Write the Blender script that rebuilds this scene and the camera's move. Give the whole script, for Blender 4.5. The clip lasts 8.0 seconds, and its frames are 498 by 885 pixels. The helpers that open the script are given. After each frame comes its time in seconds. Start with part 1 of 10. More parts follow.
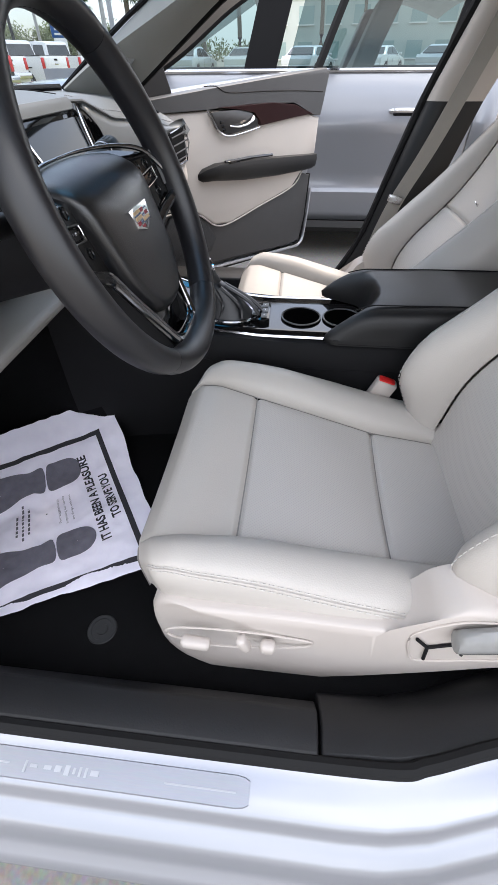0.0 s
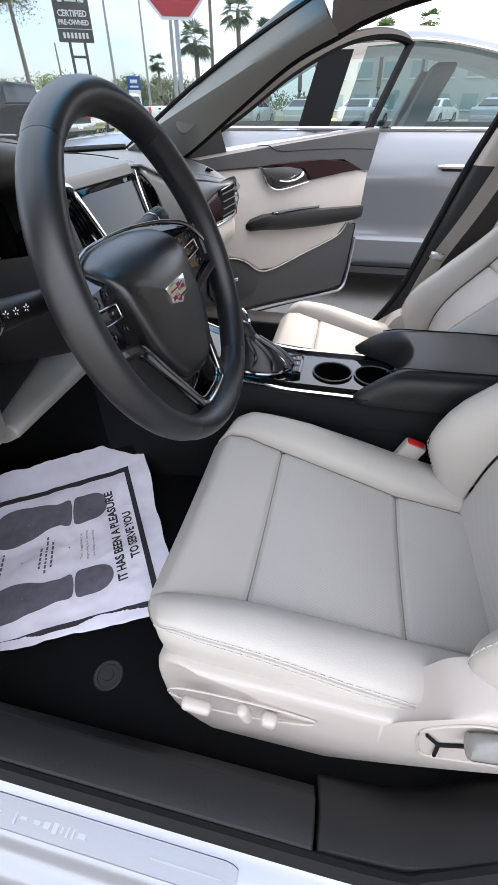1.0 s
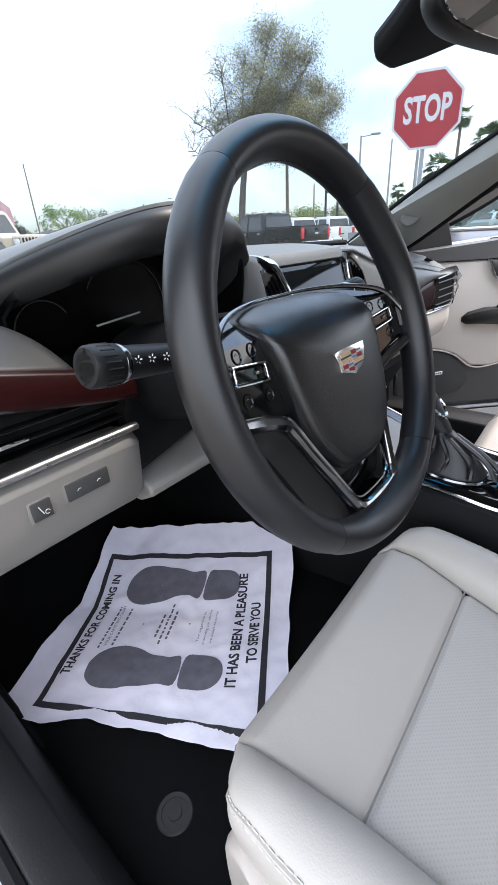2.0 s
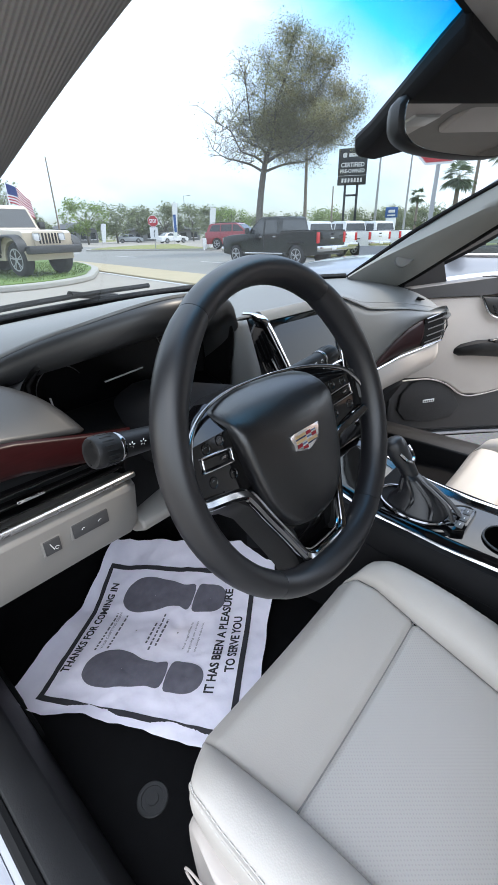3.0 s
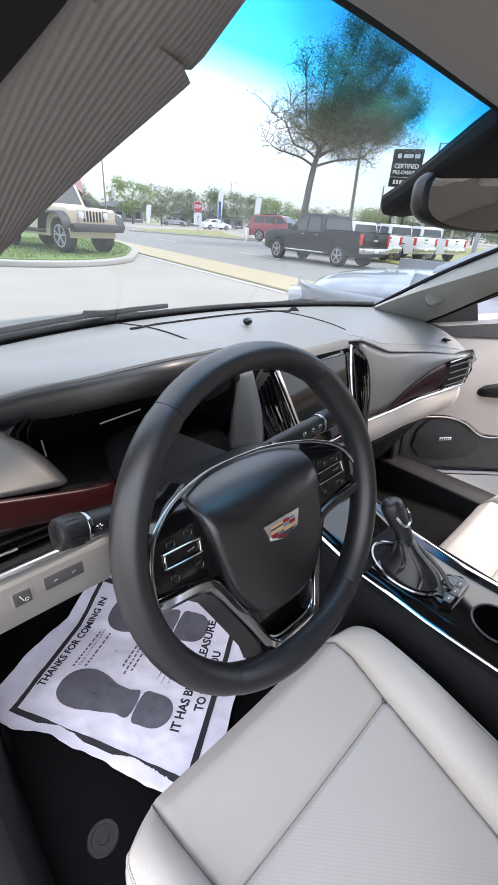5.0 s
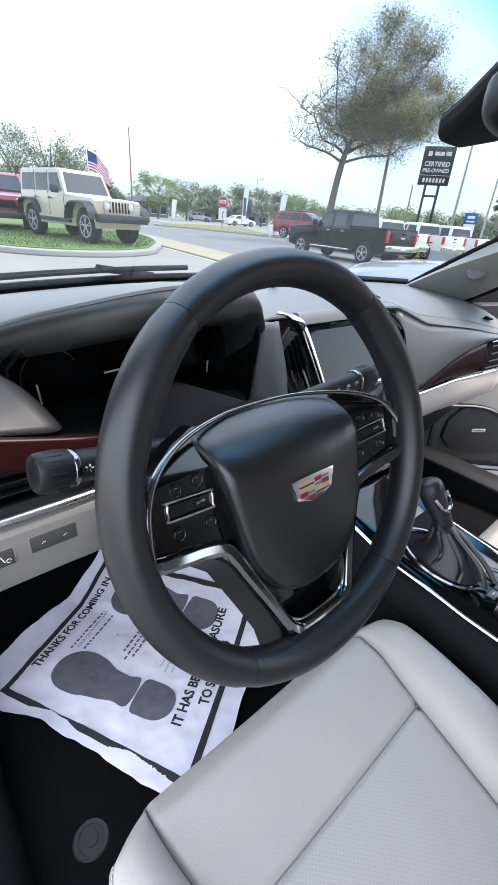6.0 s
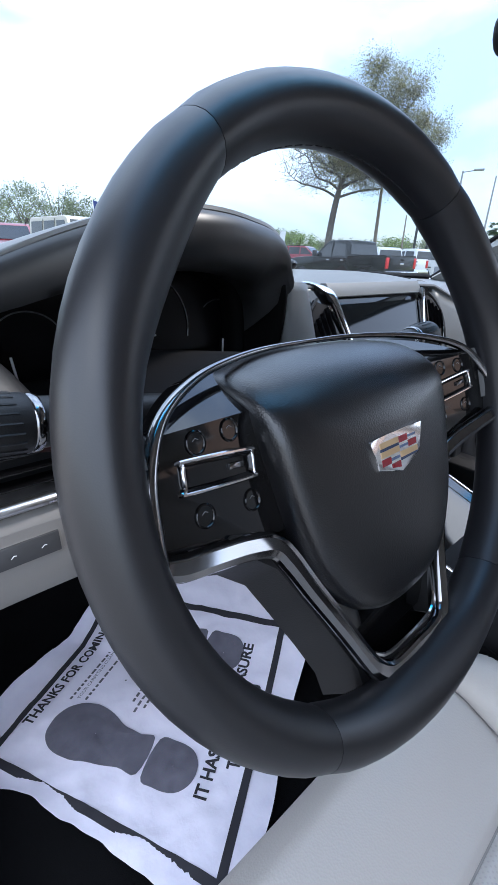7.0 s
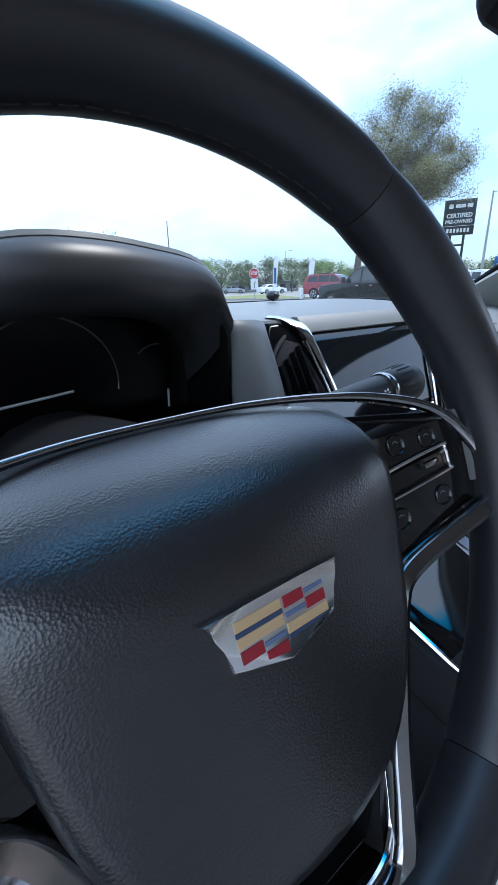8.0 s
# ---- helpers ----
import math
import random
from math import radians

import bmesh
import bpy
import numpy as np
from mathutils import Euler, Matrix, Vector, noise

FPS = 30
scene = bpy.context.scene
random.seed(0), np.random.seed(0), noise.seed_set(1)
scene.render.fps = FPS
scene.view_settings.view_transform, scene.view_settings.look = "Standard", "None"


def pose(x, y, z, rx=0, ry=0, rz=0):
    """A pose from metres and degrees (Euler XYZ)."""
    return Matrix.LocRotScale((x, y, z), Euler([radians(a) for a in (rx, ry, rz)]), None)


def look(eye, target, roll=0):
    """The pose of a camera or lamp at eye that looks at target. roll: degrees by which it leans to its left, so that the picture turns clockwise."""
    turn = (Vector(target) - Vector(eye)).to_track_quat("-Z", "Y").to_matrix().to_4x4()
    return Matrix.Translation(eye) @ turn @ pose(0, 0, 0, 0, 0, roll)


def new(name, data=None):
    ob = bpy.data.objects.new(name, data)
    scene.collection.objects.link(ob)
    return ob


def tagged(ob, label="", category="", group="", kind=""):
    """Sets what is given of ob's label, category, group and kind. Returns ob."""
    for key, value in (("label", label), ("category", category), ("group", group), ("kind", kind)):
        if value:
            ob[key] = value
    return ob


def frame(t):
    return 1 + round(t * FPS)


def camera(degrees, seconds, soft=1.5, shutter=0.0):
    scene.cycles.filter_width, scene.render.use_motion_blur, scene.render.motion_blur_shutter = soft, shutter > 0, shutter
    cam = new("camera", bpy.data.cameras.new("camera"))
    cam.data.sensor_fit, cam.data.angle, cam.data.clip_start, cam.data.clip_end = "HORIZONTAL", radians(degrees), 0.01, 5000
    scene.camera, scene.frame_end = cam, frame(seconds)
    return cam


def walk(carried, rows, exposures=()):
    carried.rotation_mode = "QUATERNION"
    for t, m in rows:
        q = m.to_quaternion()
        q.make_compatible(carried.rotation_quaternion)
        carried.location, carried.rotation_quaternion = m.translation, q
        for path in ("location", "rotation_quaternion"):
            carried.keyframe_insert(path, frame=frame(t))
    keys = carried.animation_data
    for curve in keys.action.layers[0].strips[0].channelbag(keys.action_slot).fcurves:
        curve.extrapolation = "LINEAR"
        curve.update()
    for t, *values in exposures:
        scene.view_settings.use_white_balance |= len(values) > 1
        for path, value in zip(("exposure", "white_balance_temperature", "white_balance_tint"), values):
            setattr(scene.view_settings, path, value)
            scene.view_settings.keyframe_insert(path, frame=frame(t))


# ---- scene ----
cam = camera(61.6, 8.0)
PATH = [
    (0, (-0.853, 0.137, 1.006), (0.605, 0.303, -0.353), -0.7),
    (0.5, (-0.872, 0.118, 1.02), (0.608, 0.376, -0.301), -1.4),
    (1, (-0.825, 0.124, 1.043), (0.696, 0.457, -0.211), -0.2),
    (1.2, (-0.773, 0.131, 1.062), (0.558, 0.563, 0.097), -1.8),
    (1.3, (-0.750, 0.133, 1.060), (0.582, 0.644, 0.136), -2.5),
    (1.5, (-0.724, 0.128, 1.041), (0.81, 0.922, 0.034), -4.1),
    (1.7, (-0.712, 0.145, 0.997), (0.542, 0.973, 0.202), -4.3),
    (2, (-0.718, 0.141, 0.986), (0.647, 1.298, 0.093), -3.4),
    (2.2, (-0.73, 0.135, 0.995), (0.606, 1.329, 0.108), -2.4),
    (3.5, (-0.728, 0.057, 1.146), (0.625, 1.217, 0.239), -0.4),
    (4, (-0.711, 0.104, 1.191), (0.653, 1.231, 0.259), 1.2),
    (4.2, (-0.7, 0.117, 1.199), (0.664, 1.237, 0.258), 2.1),
    (5.3, (-0.654, 0.077, 1.158), (0.563, 1.361, 0.227), 4.2),
    (5.5, (-0.65, 0.078, 1.16), (0.55, 1.372, 0.219), 4.5),
    (6, (-0.633, 0.12, 1.082), (0.572, 1.409, 0.141), 4.8),
    (6.5, (-0.609, 0.163, 1.024), (0.607, 1.471, 0.123), 3.6),
    (7, (-0.594, 0.193, 0.983), (0.615, 1.563, 0.17), 1.6),
    (7.2, (-0.583, 0.196, 0.993), (0.443, 1.379, 0.331), 0.4),
    (7.5, (-0.541, 0.200, 0.990), (0.453, 1.441, 0.387), -1.3),
    (7.8, (-0.498, 0.211, 0.980), (0.474, 1.482, 0.407), -1.8),
    (8, (-0.453, 0.220, 0.985), (0.488, 1.507, 0.395), -1.7),
]
walk(cam, [(t, look(eye, target, roll)) for t, eye, target, roll in PATH], [(0, 1.78, 6500, 10), (2, 1.90, 6300, 9), (3.5, 1.94, 6200, 6), (4.0, 2.06, 6500, 10), (4.2, 2.12, 6500, 10), (5.5, 2.18, 6350, 12), (6.5, 1.88, 5850, 7), (7.0, 1.84, 5650, 9), (7.5, 1.78, 5250, 6), (8, 1.78, 5300, 6)])

# ---- daylight: bright thin overcast, veiled sun high on the passenger side ----
SUN_ELEV, SUN_AZ = 54.0, 125.0
world = bpy.data.worlds.new("sky")
scene.world = world
world.use_nodes = True
wt = world.node_tree
wt.nodes.clear()


def wnode(kind, **kw):
    n = wt.nodes.new(kind)
    for k, v in kw.items():
        if k in n.inputs:
            n.inputs[k].default_value = v
    return n


w_out = wnode("ShaderNodeOutputWorld")
w_bg = wnode("ShaderNodeBackground", Strength=1.0)
w_sky = wt.nodes.new("ShaderNodeTexSky")
w_sky.sky_type = "NISHITA"
w_sky.sun_disc = False
w_sky.sun_elevation, w_sky.sun_rotation = radians(SUN_ELEV), radians(SUN_AZ)
w_sky.air_density, w_sky.dust_density, w_sky.ozone_density = 1.0, 1.5, 1.0
w_coord = wt.nodes.new("ShaderNodeTexCoord")
w_map = wt.nodes.new("ShaderNodeMapping")
w_map.inputs["Scale"].default_value = (1.0, 1.0, 2.6)
w_noise = wnode("ShaderNodeTexNoise", Scale=1.7, Detail=7.0, Roughness=0.55, Distortion=0.3)
w_ramp = wt.nodes.new("ShaderNodeValToRGB")
w_ramp.color_ramp.elements[0].position, w_ramp.color_ramp.elements[1].position = 0.40, 0.62
w_ramp.color_ramp.elements[0].color = (0.25, 0.25, 0.25, 1)
w_ramp.color_ramp.elements[1].color = (0.97, 0.97, 0.97, 1)
w_gain = wt.nodes.new("ShaderNodeVectorMath")
w_gain.operation = "SCALE"
w_gain.inputs["Scale"].default_value = 0.13
w_mix = wt.nodes.new("ShaderNodeMix")
w_mix.data_type = "RGBA"
w_mix.inputs["B"].default_value = (1.0, 0.985, 0.985, 1)
wt.links.new(w_coord.outputs["Generated"], w_map.inputs["Vector"])
wt.links.new(w_map.outputs["Vector"], w_noise.inputs["Vector"])
wt.links.new(w_noise.outputs["Fac"], w_ramp.inputs["Fac"])
wt.links.new(w_sky.outputs["Color"], w_gain.inputs[0])
wt.links.new(w_ramp.outputs["Color"], w_mix.inputs["Factor"])
wt.links.new(w_gain.outputs["Vector"], w_mix.inputs["A"])
# an overcast sky is about three times as bright overhead as at the horizon
w_sep = wt.nodes.new("ShaderNodeSeparateXYZ")
w_grad = wt.nodes.new("ShaderNodeMapRange")
w_grad.inputs["From Min"].default_value, w_grad.inputs["From Max"].default_value = 0.0, 1.0
w_grad.inputs["To Min"].default_value, w_grad.inputs["To Max"].default_value = 0.74, 1.70
w_lum = wt.nodes.new("ShaderNodeVectorMath")
w_lum.operation = "SCALE"
wt.links.new(w_coord.outputs["Generated"], w_sep.inputs[0])
wt.links.new(w_sep.outputs["Z"], w_grad.inputs["Value"])
wt.links.new(w_mix.outputs["Result"], w_lum.inputs[0])
wt.links.new(w_grad.outputs["Result"], w_lum.inputs["Scale"])
wt.links.new(w_lum.outputs["Vector"], w_bg.inputs["Color"])
wt.links.new(w_bg.outputs["Background"], w_out.inputs["Surface"])
w_bg.inputs["Strength"].default_value = 1.0

sun_data = bpy.data.lights.new("sun", "SUN")
sun_data.energy, sun_data.angle, sun_data.color = 1.15, radians(12), (1.0, 0.84, 0.68)
sun = new("sun", sun_data)
_a, _e = radians(SUN_AZ), radians(SUN_ELEV)
sun.matrix_world = look((30 * math.sin(_a) * math.cos(_e), 30 * math.cos(_a) * math.cos(_e), 30 * math.sin(_e)), (0, 0, 0))


# ---- materials ----
MATS = {}


def mat(name, col, rough=0.5, metal=0.0, var=0.12, scale=18.0, fine=0.0, fine_scale=600.0, bump=0.0, spec=0.5,
        coat=0.0, rough_var=0.0, stretch=(1, 1, 1), wear=0.0, sheen=0.0):
    """Colour varied at a coarse and a fine scale, with relief; coordinates are metres."""
    if name in MATS:
        return MATS[name]
    m = bpy.data.materials.new(name)
    m.use_nodes = True
    t = m.node_tree
    b = t.nodes["Principled BSDF"]
    L = t.links.new
    co = t.nodes.new("ShaderNodeTexCoord")
    mp = t.nodes.new("ShaderNodeMapping")
    mp.inputs["Scale"].default_value = stretch
    L(co.outputs["Object"], mp.inputs["Vector"])
    n1 = t.nodes.new("ShaderNodeTexNoise")
    n1.inputs["Scale"].default_value, n1.inputs["Detail"].default_value = scale, 5
    L(mp.outputs["Vector"], n1.inputs["Vector"])
    hi = [min(1, c * (1 + var)) for c in col]
    lo = [c * (1 - var) for c in col]
    mx = t.nodes.new("ShaderNodeMix")
    mx.data_type = "RGBA"
    mx.inputs["A"].default_value, mx.inputs["B"].default_value = (*lo, 1), (*hi, 1)
    L(n1.outputs["Fac"], mx.inputs["Factor"])
    last = mx.outputs["Result"]
    n2 = t.nodes.new("ShaderNodeTexNoise")
    n2.inputs["Scale"].default_value, n2.inputs["Detail"].default_value = fine_scale, 3
    L(mp.outputs["Vector"], n2.inputs["Vector"])
    if fine:
        m2 = t.nodes.new("ShaderNodeMix")
        m2.data_type, m2.blend_type = "RGBA", "OVERLAY"
        m2.inputs["Factor"].default_value = fine
        L(last, m2.inputs["A"])
        L(n2.outputs["Color"], m2.inputs["B"])
        last = m2.outputs["Result"]
    L(last, b.inputs["Base Color"])
    b.inputs["Roughness"].default_value, b.inputs["Metallic"].default_value = rough, metal
    b.inputs["Specular IOR Level"].default_value = spec
    b.inputs["Coat Weight"].default_value = coat
    b.inputs["Coat Roughness"].default_value = 0.06
    b.inputs["Sheen Weight"].default_value = sheen
    if rough_var:
        mr = t.nodes.new("ShaderNodeMapRange")
        mr.inputs["To Min"].default_value, mr.inputs["To Max"].default_value = max(0, rough - rough_var), min(1, rough + rough_var)
        L(n1.outputs["Fac"], mr.inputs["Value"])
        L(mr.outputs["Result"], b.inputs["Roughness"])
    if bump:
        bp = t.nodes.new("ShaderNodeBump")
        bp.inputs["Strength"].default_value, bp.inputs["Distance"].default_value = bump, 0.001
        L(n2.outputs["Fac"], bp.inputs["Height"])
        L(bp.outputs["Normal"], b.inputs["Normal"])
    MATS[name] = m
    return m


def cell_bump(m, scale, strength, dist=0.001, smooth=False):
    """Leather-like pebbles on top of a material made by mat()."""
    t = m.node_tree
    b = t.nodes["Principled BSDF"]
    co = t.nodes.new("ShaderNodeTexCoord")
    v = t.nodes.new("ShaderNodeTexVoronoi")
    v.inputs["Scale"].default_value = scale
    t.links.new(co.outputs["Object"], v.inputs["Vector"])
    bp = t.nodes.new("ShaderNodeBump")
    bp.inputs["Strength"].default_value, bp.inputs["Distance"].default_value = strength, dist
    t.links.new(v.outputs["Distance"], bp.inputs["Height"])
    t.links.new(bp.outputs["Normal"], b.inputs["Normal"])
    return m


def dots(m, pitch, depth_col=0.35):
    """Rows of small perforations, in the plane of x and y."""
    t = m.node_tree
    b = t.nodes["Principled BSDF"]
    co = t.nodes.new("ShaderNodeTexCoord")
    mp = t.nodes.new("ShaderNodeMapping")
    k = 1.0 / pitch
    mp.inputs["Scale"].default_value = (k, k, k)
    mp.inputs["Rotation"].default_value = (0, 0, radians(45))
    t.links.new(co.outputs["Object"], mp.inputs["Vector"])
    fr = t.nodes.new("ShaderNodeVectorMath")
    fr.operation = "FRACTION"
    t.links.new(mp.outputs["Vector"], fr.inputs[0])
    sub = t.nodes.new("ShaderNodeVectorMath")
    sub.operation = "SUBTRACT"
    sub.inputs[1].default_value = (0.5, 0.5, 0.5)
    t.links.new(fr.outputs["Vector"], sub.inputs[0])
    mul = t.nodes.new("ShaderNodeVectorMath")
    mul.operation = "MULTIPLY"
    mul.inputs[1].default_value = (1, 1, 0)
    t.links.new(sub.outputs["Vector"], mul.inputs[0])
    ln = t.nodes.new("ShaderNodeVectorMath")
    ln.operation = "LENGTH"
    t.links.new(mul.outputs["Vector"], ln.inputs[0])
    mr = t.nodes.new("ShaderNodeMapRange")
    mr.inputs["From Min"].default_value, mr.inputs["From Max"].default_value = 0.20, 0.27
    mr.inputs["To Min"].default_value, mr.inputs["To Max"].default_value = depth_col, 1.0
    t.links.new(ln.outputs["Value"], mr.inputs["Value"])
    src = b.inputs["Base Color"].links[0].from_socket
    mx = t.nodes.new("ShaderNodeVectorMath")
    mx.operation = "SCALE"
    t.links.new(src, mx.inputs[0])
    t.links.new(mr.outputs["Result"], mx.inputs["Scale"])
    t.links.new(mx.outputs["Vector"], b.inputs["Base Color"])
    return m


def glass(name, tint, gloss=0.035, rough=0.0):
    """A thin pane: clear with its own colour, and a mirror film that grows with the angle."""
    m = bpy.data.materials.new(name)
    m.use_nodes = True
    t = m.node_tree
    t.nodes.clear()
    out = t.nodes.new("ShaderNodeOutputMaterial")
    tr = t.nodes.new("ShaderNodeBsdfTransparent")
    tr.inputs["Color"].default_value = (*tint, 1)
    gl = t.nodes.new("ShaderNodeBsdfGlossy")
    gl.inputs["Roughness"].default_value = rough
    lw = t.nodes.new("ShaderNodeLayerWeight")
    lw.inputs["Blend"].default_value = 0.5
    pw_ = t.nodes.new("ShaderNodeMath")
    pw_.operation = "POWER"
    pw_.inputs[1].default_value = 4.0
    t.links.new(lw.outputs["Facing"], pw_.inputs[0])
    fr = t.nodes.new("ShaderNodeMapRange")
    fr.inputs["To Min"].default_value, fr.inputs["To Max"].default_value = gloss, 0.75
    t.links.new(pw_.outputs["Value"], fr.inputs["Value"])
    mx = t.nodes.new("ShaderNodeMixShader")
    t.links.new(fr.outputs["Result"], mx.inputs["Fac"])
    t.links.new(tr.outputs["BSDF"], mx.inputs[1])
    t.links.new(gl.outputs["BSDF"], mx.inputs[2])
    t.links.new(mx.outputs["Shader"], out.inputs["Surface"])
    MATS[name] = m
    return m


LEATHER = cell_bump(mat("grey_leather", (0.455, 0.424, 0.391), 0.46, var=0.05, scale=9, fine=0.06, fine_scale=900, rough_var=0.06), 520, 0.16)
LEATHER_PERF = dots(cell_bump(mat("perforated_leather", (0.45, 0.424, 0.40), 0.48, var=0.05, scale=9, fine=0.06), 520, 0.12), 0.0036, 0.88)
CREAM = mat("light_grey_plastic", (0.47, 0.425, 0.392), 0.48, var=0.05, scale=7, fine=0.05, fine_scale=1500, bump=0.12)
CREAM_SOFT = cell_bump(mat("light_grey_trim", (0.48, 0.44, 0.405), 0.5, var=0.05, scale=7, fine=0.05), 700, 0.2)
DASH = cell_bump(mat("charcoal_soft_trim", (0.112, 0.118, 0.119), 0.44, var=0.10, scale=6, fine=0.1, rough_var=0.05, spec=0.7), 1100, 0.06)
BLACK = cell_bump(mat("black_soft_trim", (0.0085, 0.0085, 0.0092), 0.46, spec=0.4, var=0.15, scale=8, rough_var=0.06), 1000, 0.07)
RIMBLACK = cell_bump(mat("black_leather", (0.0085, 0.0085, 0.0105), 0.40, var=0.15, scale=14, rough_var=0.08, fine=0.06, spec=0.70), 1500, 0.03)
GRIP = dots(mat("perforated_black_leather", (0.014, 0.014, 0.015), 0.5, var=0.1), 0.004, 0.3)
AIRBAG = cell_bump(mat("pebbled_black_plastic", (0.0055, 0.0055, 0.0065), 0.31, var=0.1, scale=20, rough_var=0.04, spec=0.85), 1000, 0.14)
MATTE = mat("matte_black", (0.006, 0.006, 0.007), 0.75, var=0.2, spec=0.2)
RUBBER = mat("black_rubber", (0.006, 0.006, 0.0065), 0.75, var=0.2, scale=25, fine=0.1, spec=0.25)
SILLBLACK = mat("scuffed_black_plastic", (0.009, 0.009, 0.010), 0.5, spec=0.4, var=0.25, scale=12, fine=0.25, fine_scale=400, bump=0.2, rough_var=0.1)
GLOSS = mat("piano_black", (0.003, 0.003, 0.0035), 0.05, var=0.1, spec=0.45, coat=0.1)
CHROME = mat("chrome", (0.62, 0.62, 0.63), 0.10, 1.0, var=0.05, rough_var=0.03)
SATIN = mat("satin_metal", (0.52, 0.52, 0.53), 0.28, 1.0, var=0.06, scale=30, rough_var=0.06)
DARKCHROME = mat("dark_chrome", (0.30, 0.298, 0.305), 0.13, 1.0, var=0.06)
CARPET = mat("black_carpet", (0.004, 0.004, 0.0045), 0.95, var=0.3, scale=30, fine=0.4, fine_scale=1200, bump=0.8, spec=0.1)
MATCARPET = mat("black_mat_carpet", (0.006, 0.006, 0.0066), 0.95, var=0.3, scale=20, fine=0.4, fine_scale=900, bump=0.9, spec=0.1, sheen=0.02)
HEADLINER = mat("grey_woven_headliner", (0.27, 0.255, 0.24), 0.9, var=0.06, scale=20, fine=0.2, fine_scale=900, bump=0.4)
PAPER = mat("white_paper", (0.86, 0.83, 0.97), 0.75, var=0.09, scale=26, fine=0.10, fine_scale=160, bump=0.3)
INK = mat("grey_ink", (0.135, 0.13, 0.16), 0.8, var=0.3, scale=60, fine=0.3, fine_scale=900)
INKBLACK = mat("black_ink", (0.030, 0.029, 0.036), 0.8, var=0.25, scale=70)
SILVER = mat("silver_paint", (0.285, 0.295, 0.325), 0.30, 0.55, var=0.03, scale=3, fine=0.06, fine_scale=3000, coat=0.7)
BLUESILVER = mat("blue_silver_paint", (0.225, 0.236, 0.262), 0.30, 0.5, var=0.03, scale=2, fine=0.06, fine_scale=3000, coat=0.8)
RED = mat("red_plastic", (0.55, 0.02, 0.02), 0.35, var=0.08)
MIRROR = mat("mirror_glass", (0.75, 0.76, 0.76), 0.01, 1.0, var=0.01)
SCREEN = mat("dark_screen", (0.003, 0.004, 0.005), 0.05, var=0.1, spec=0.25)
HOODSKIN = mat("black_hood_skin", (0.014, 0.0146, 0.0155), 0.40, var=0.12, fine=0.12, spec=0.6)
# darker copy of the dash trim for the end pad, shade put into its colour
PADSHADE = cell_bump(mat("shaded_charcoal_skin", (0.026, 0.027, 0.029), 0.45, var=0.12, fine=0.1, spec=0.5), 1000, 0.07)
FRAMEBLACK = mat("dull_black_frame", (0.004, 0.004, 0.0045), 0.6, var=0.15, spec=0.10)
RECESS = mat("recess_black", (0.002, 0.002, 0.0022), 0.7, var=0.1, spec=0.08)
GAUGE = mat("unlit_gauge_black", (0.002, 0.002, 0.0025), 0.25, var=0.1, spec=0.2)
WHITEPRINT = mat("white_print", (0.7, 0.7, 0.7), 0.6, var=0.05)
GOLD = mat("gold_enamel", (0.52, 0.36, 0.19), 0.3, 0.3, var=0.05)
DARKRED = mat("dark_red_enamel", (0.22, 0.012, 0.02), 0.2, var=0.05)
NAVY = mat("navy_enamel", (0.03, 0.045, 0.09), 0.2, var=0.05)
BELT = mat("grey_belt_webbing", (0.30, 0.285, 0.26), 0.8, var=0.06, scale=40, fine=0.2, fine_scale=1500, bump=0.5)
CLEARWRAP = mat("clear_plastic_wrap", (0.22, 0.22, 0.215), 0.15, var=0.2, scale=60)


def wood_mat():
    m = mat("red_brown_wood", (0.0165, 0.0034, 0.0038), 0.30, var=0.6, scale=40, stretch=(1, 6, 14), spec=0.15, fine=0.2, fine_scale=500)
    return m


WOOD = wood_mat()


def pillar_cloth():
    """Woven headliner cloth with fine ribs."""
    m = mat("ribbed_grey_cloth", (0.20, 0.188, 0.178), 0.9, var=0.06, scale=20, fine=0.15, fine_scale=900)
    t = m.node_tree
    b = t.nodes["Principled BSDF"]
    co = t.nodes.new("ShaderNodeTexCoord")
    wv = t.nodes.new("ShaderNodeTexWave")
    wv.wave_type, wv.bands_direction = "BANDS", "X"
    wv.inputs["Scale"].default_value, wv.inputs["Distortion"].default_value = 118, 0.4
    t.links.new(co.outputs["Object"], wv.inputs["Vector"])
    bp = t.nodes.new("ShaderNodeBump")
    bp.inputs["Strength"].default_value, bp.inputs["Distance"].default_value = 0.38, 0.001
    t.links.new(wv.outputs["Fac"], bp.inputs["Height"])
    t.links.new(bp.outputs["Normal"], b.inputs["Normal"])
    return m


PILLAR = pillar_cloth()
# light grey plastic darkened for the weaker light on the driver's lower panels
PANEL = mat("shaded_grey_plastic", (0.235, 0.222, 0.208), 0.5, var=0.05, scale=7, fine=0.05, fine_scale=1500, bump=0.12)
PANE = glass("clear_pane", (0.90, 0.95, 0.94))
TINTED = glass("tinted_pane", (0.20, 0.28, 0.29))
DARKPANE = glass("dark_pane", (0.12, 0.14, 0.15))


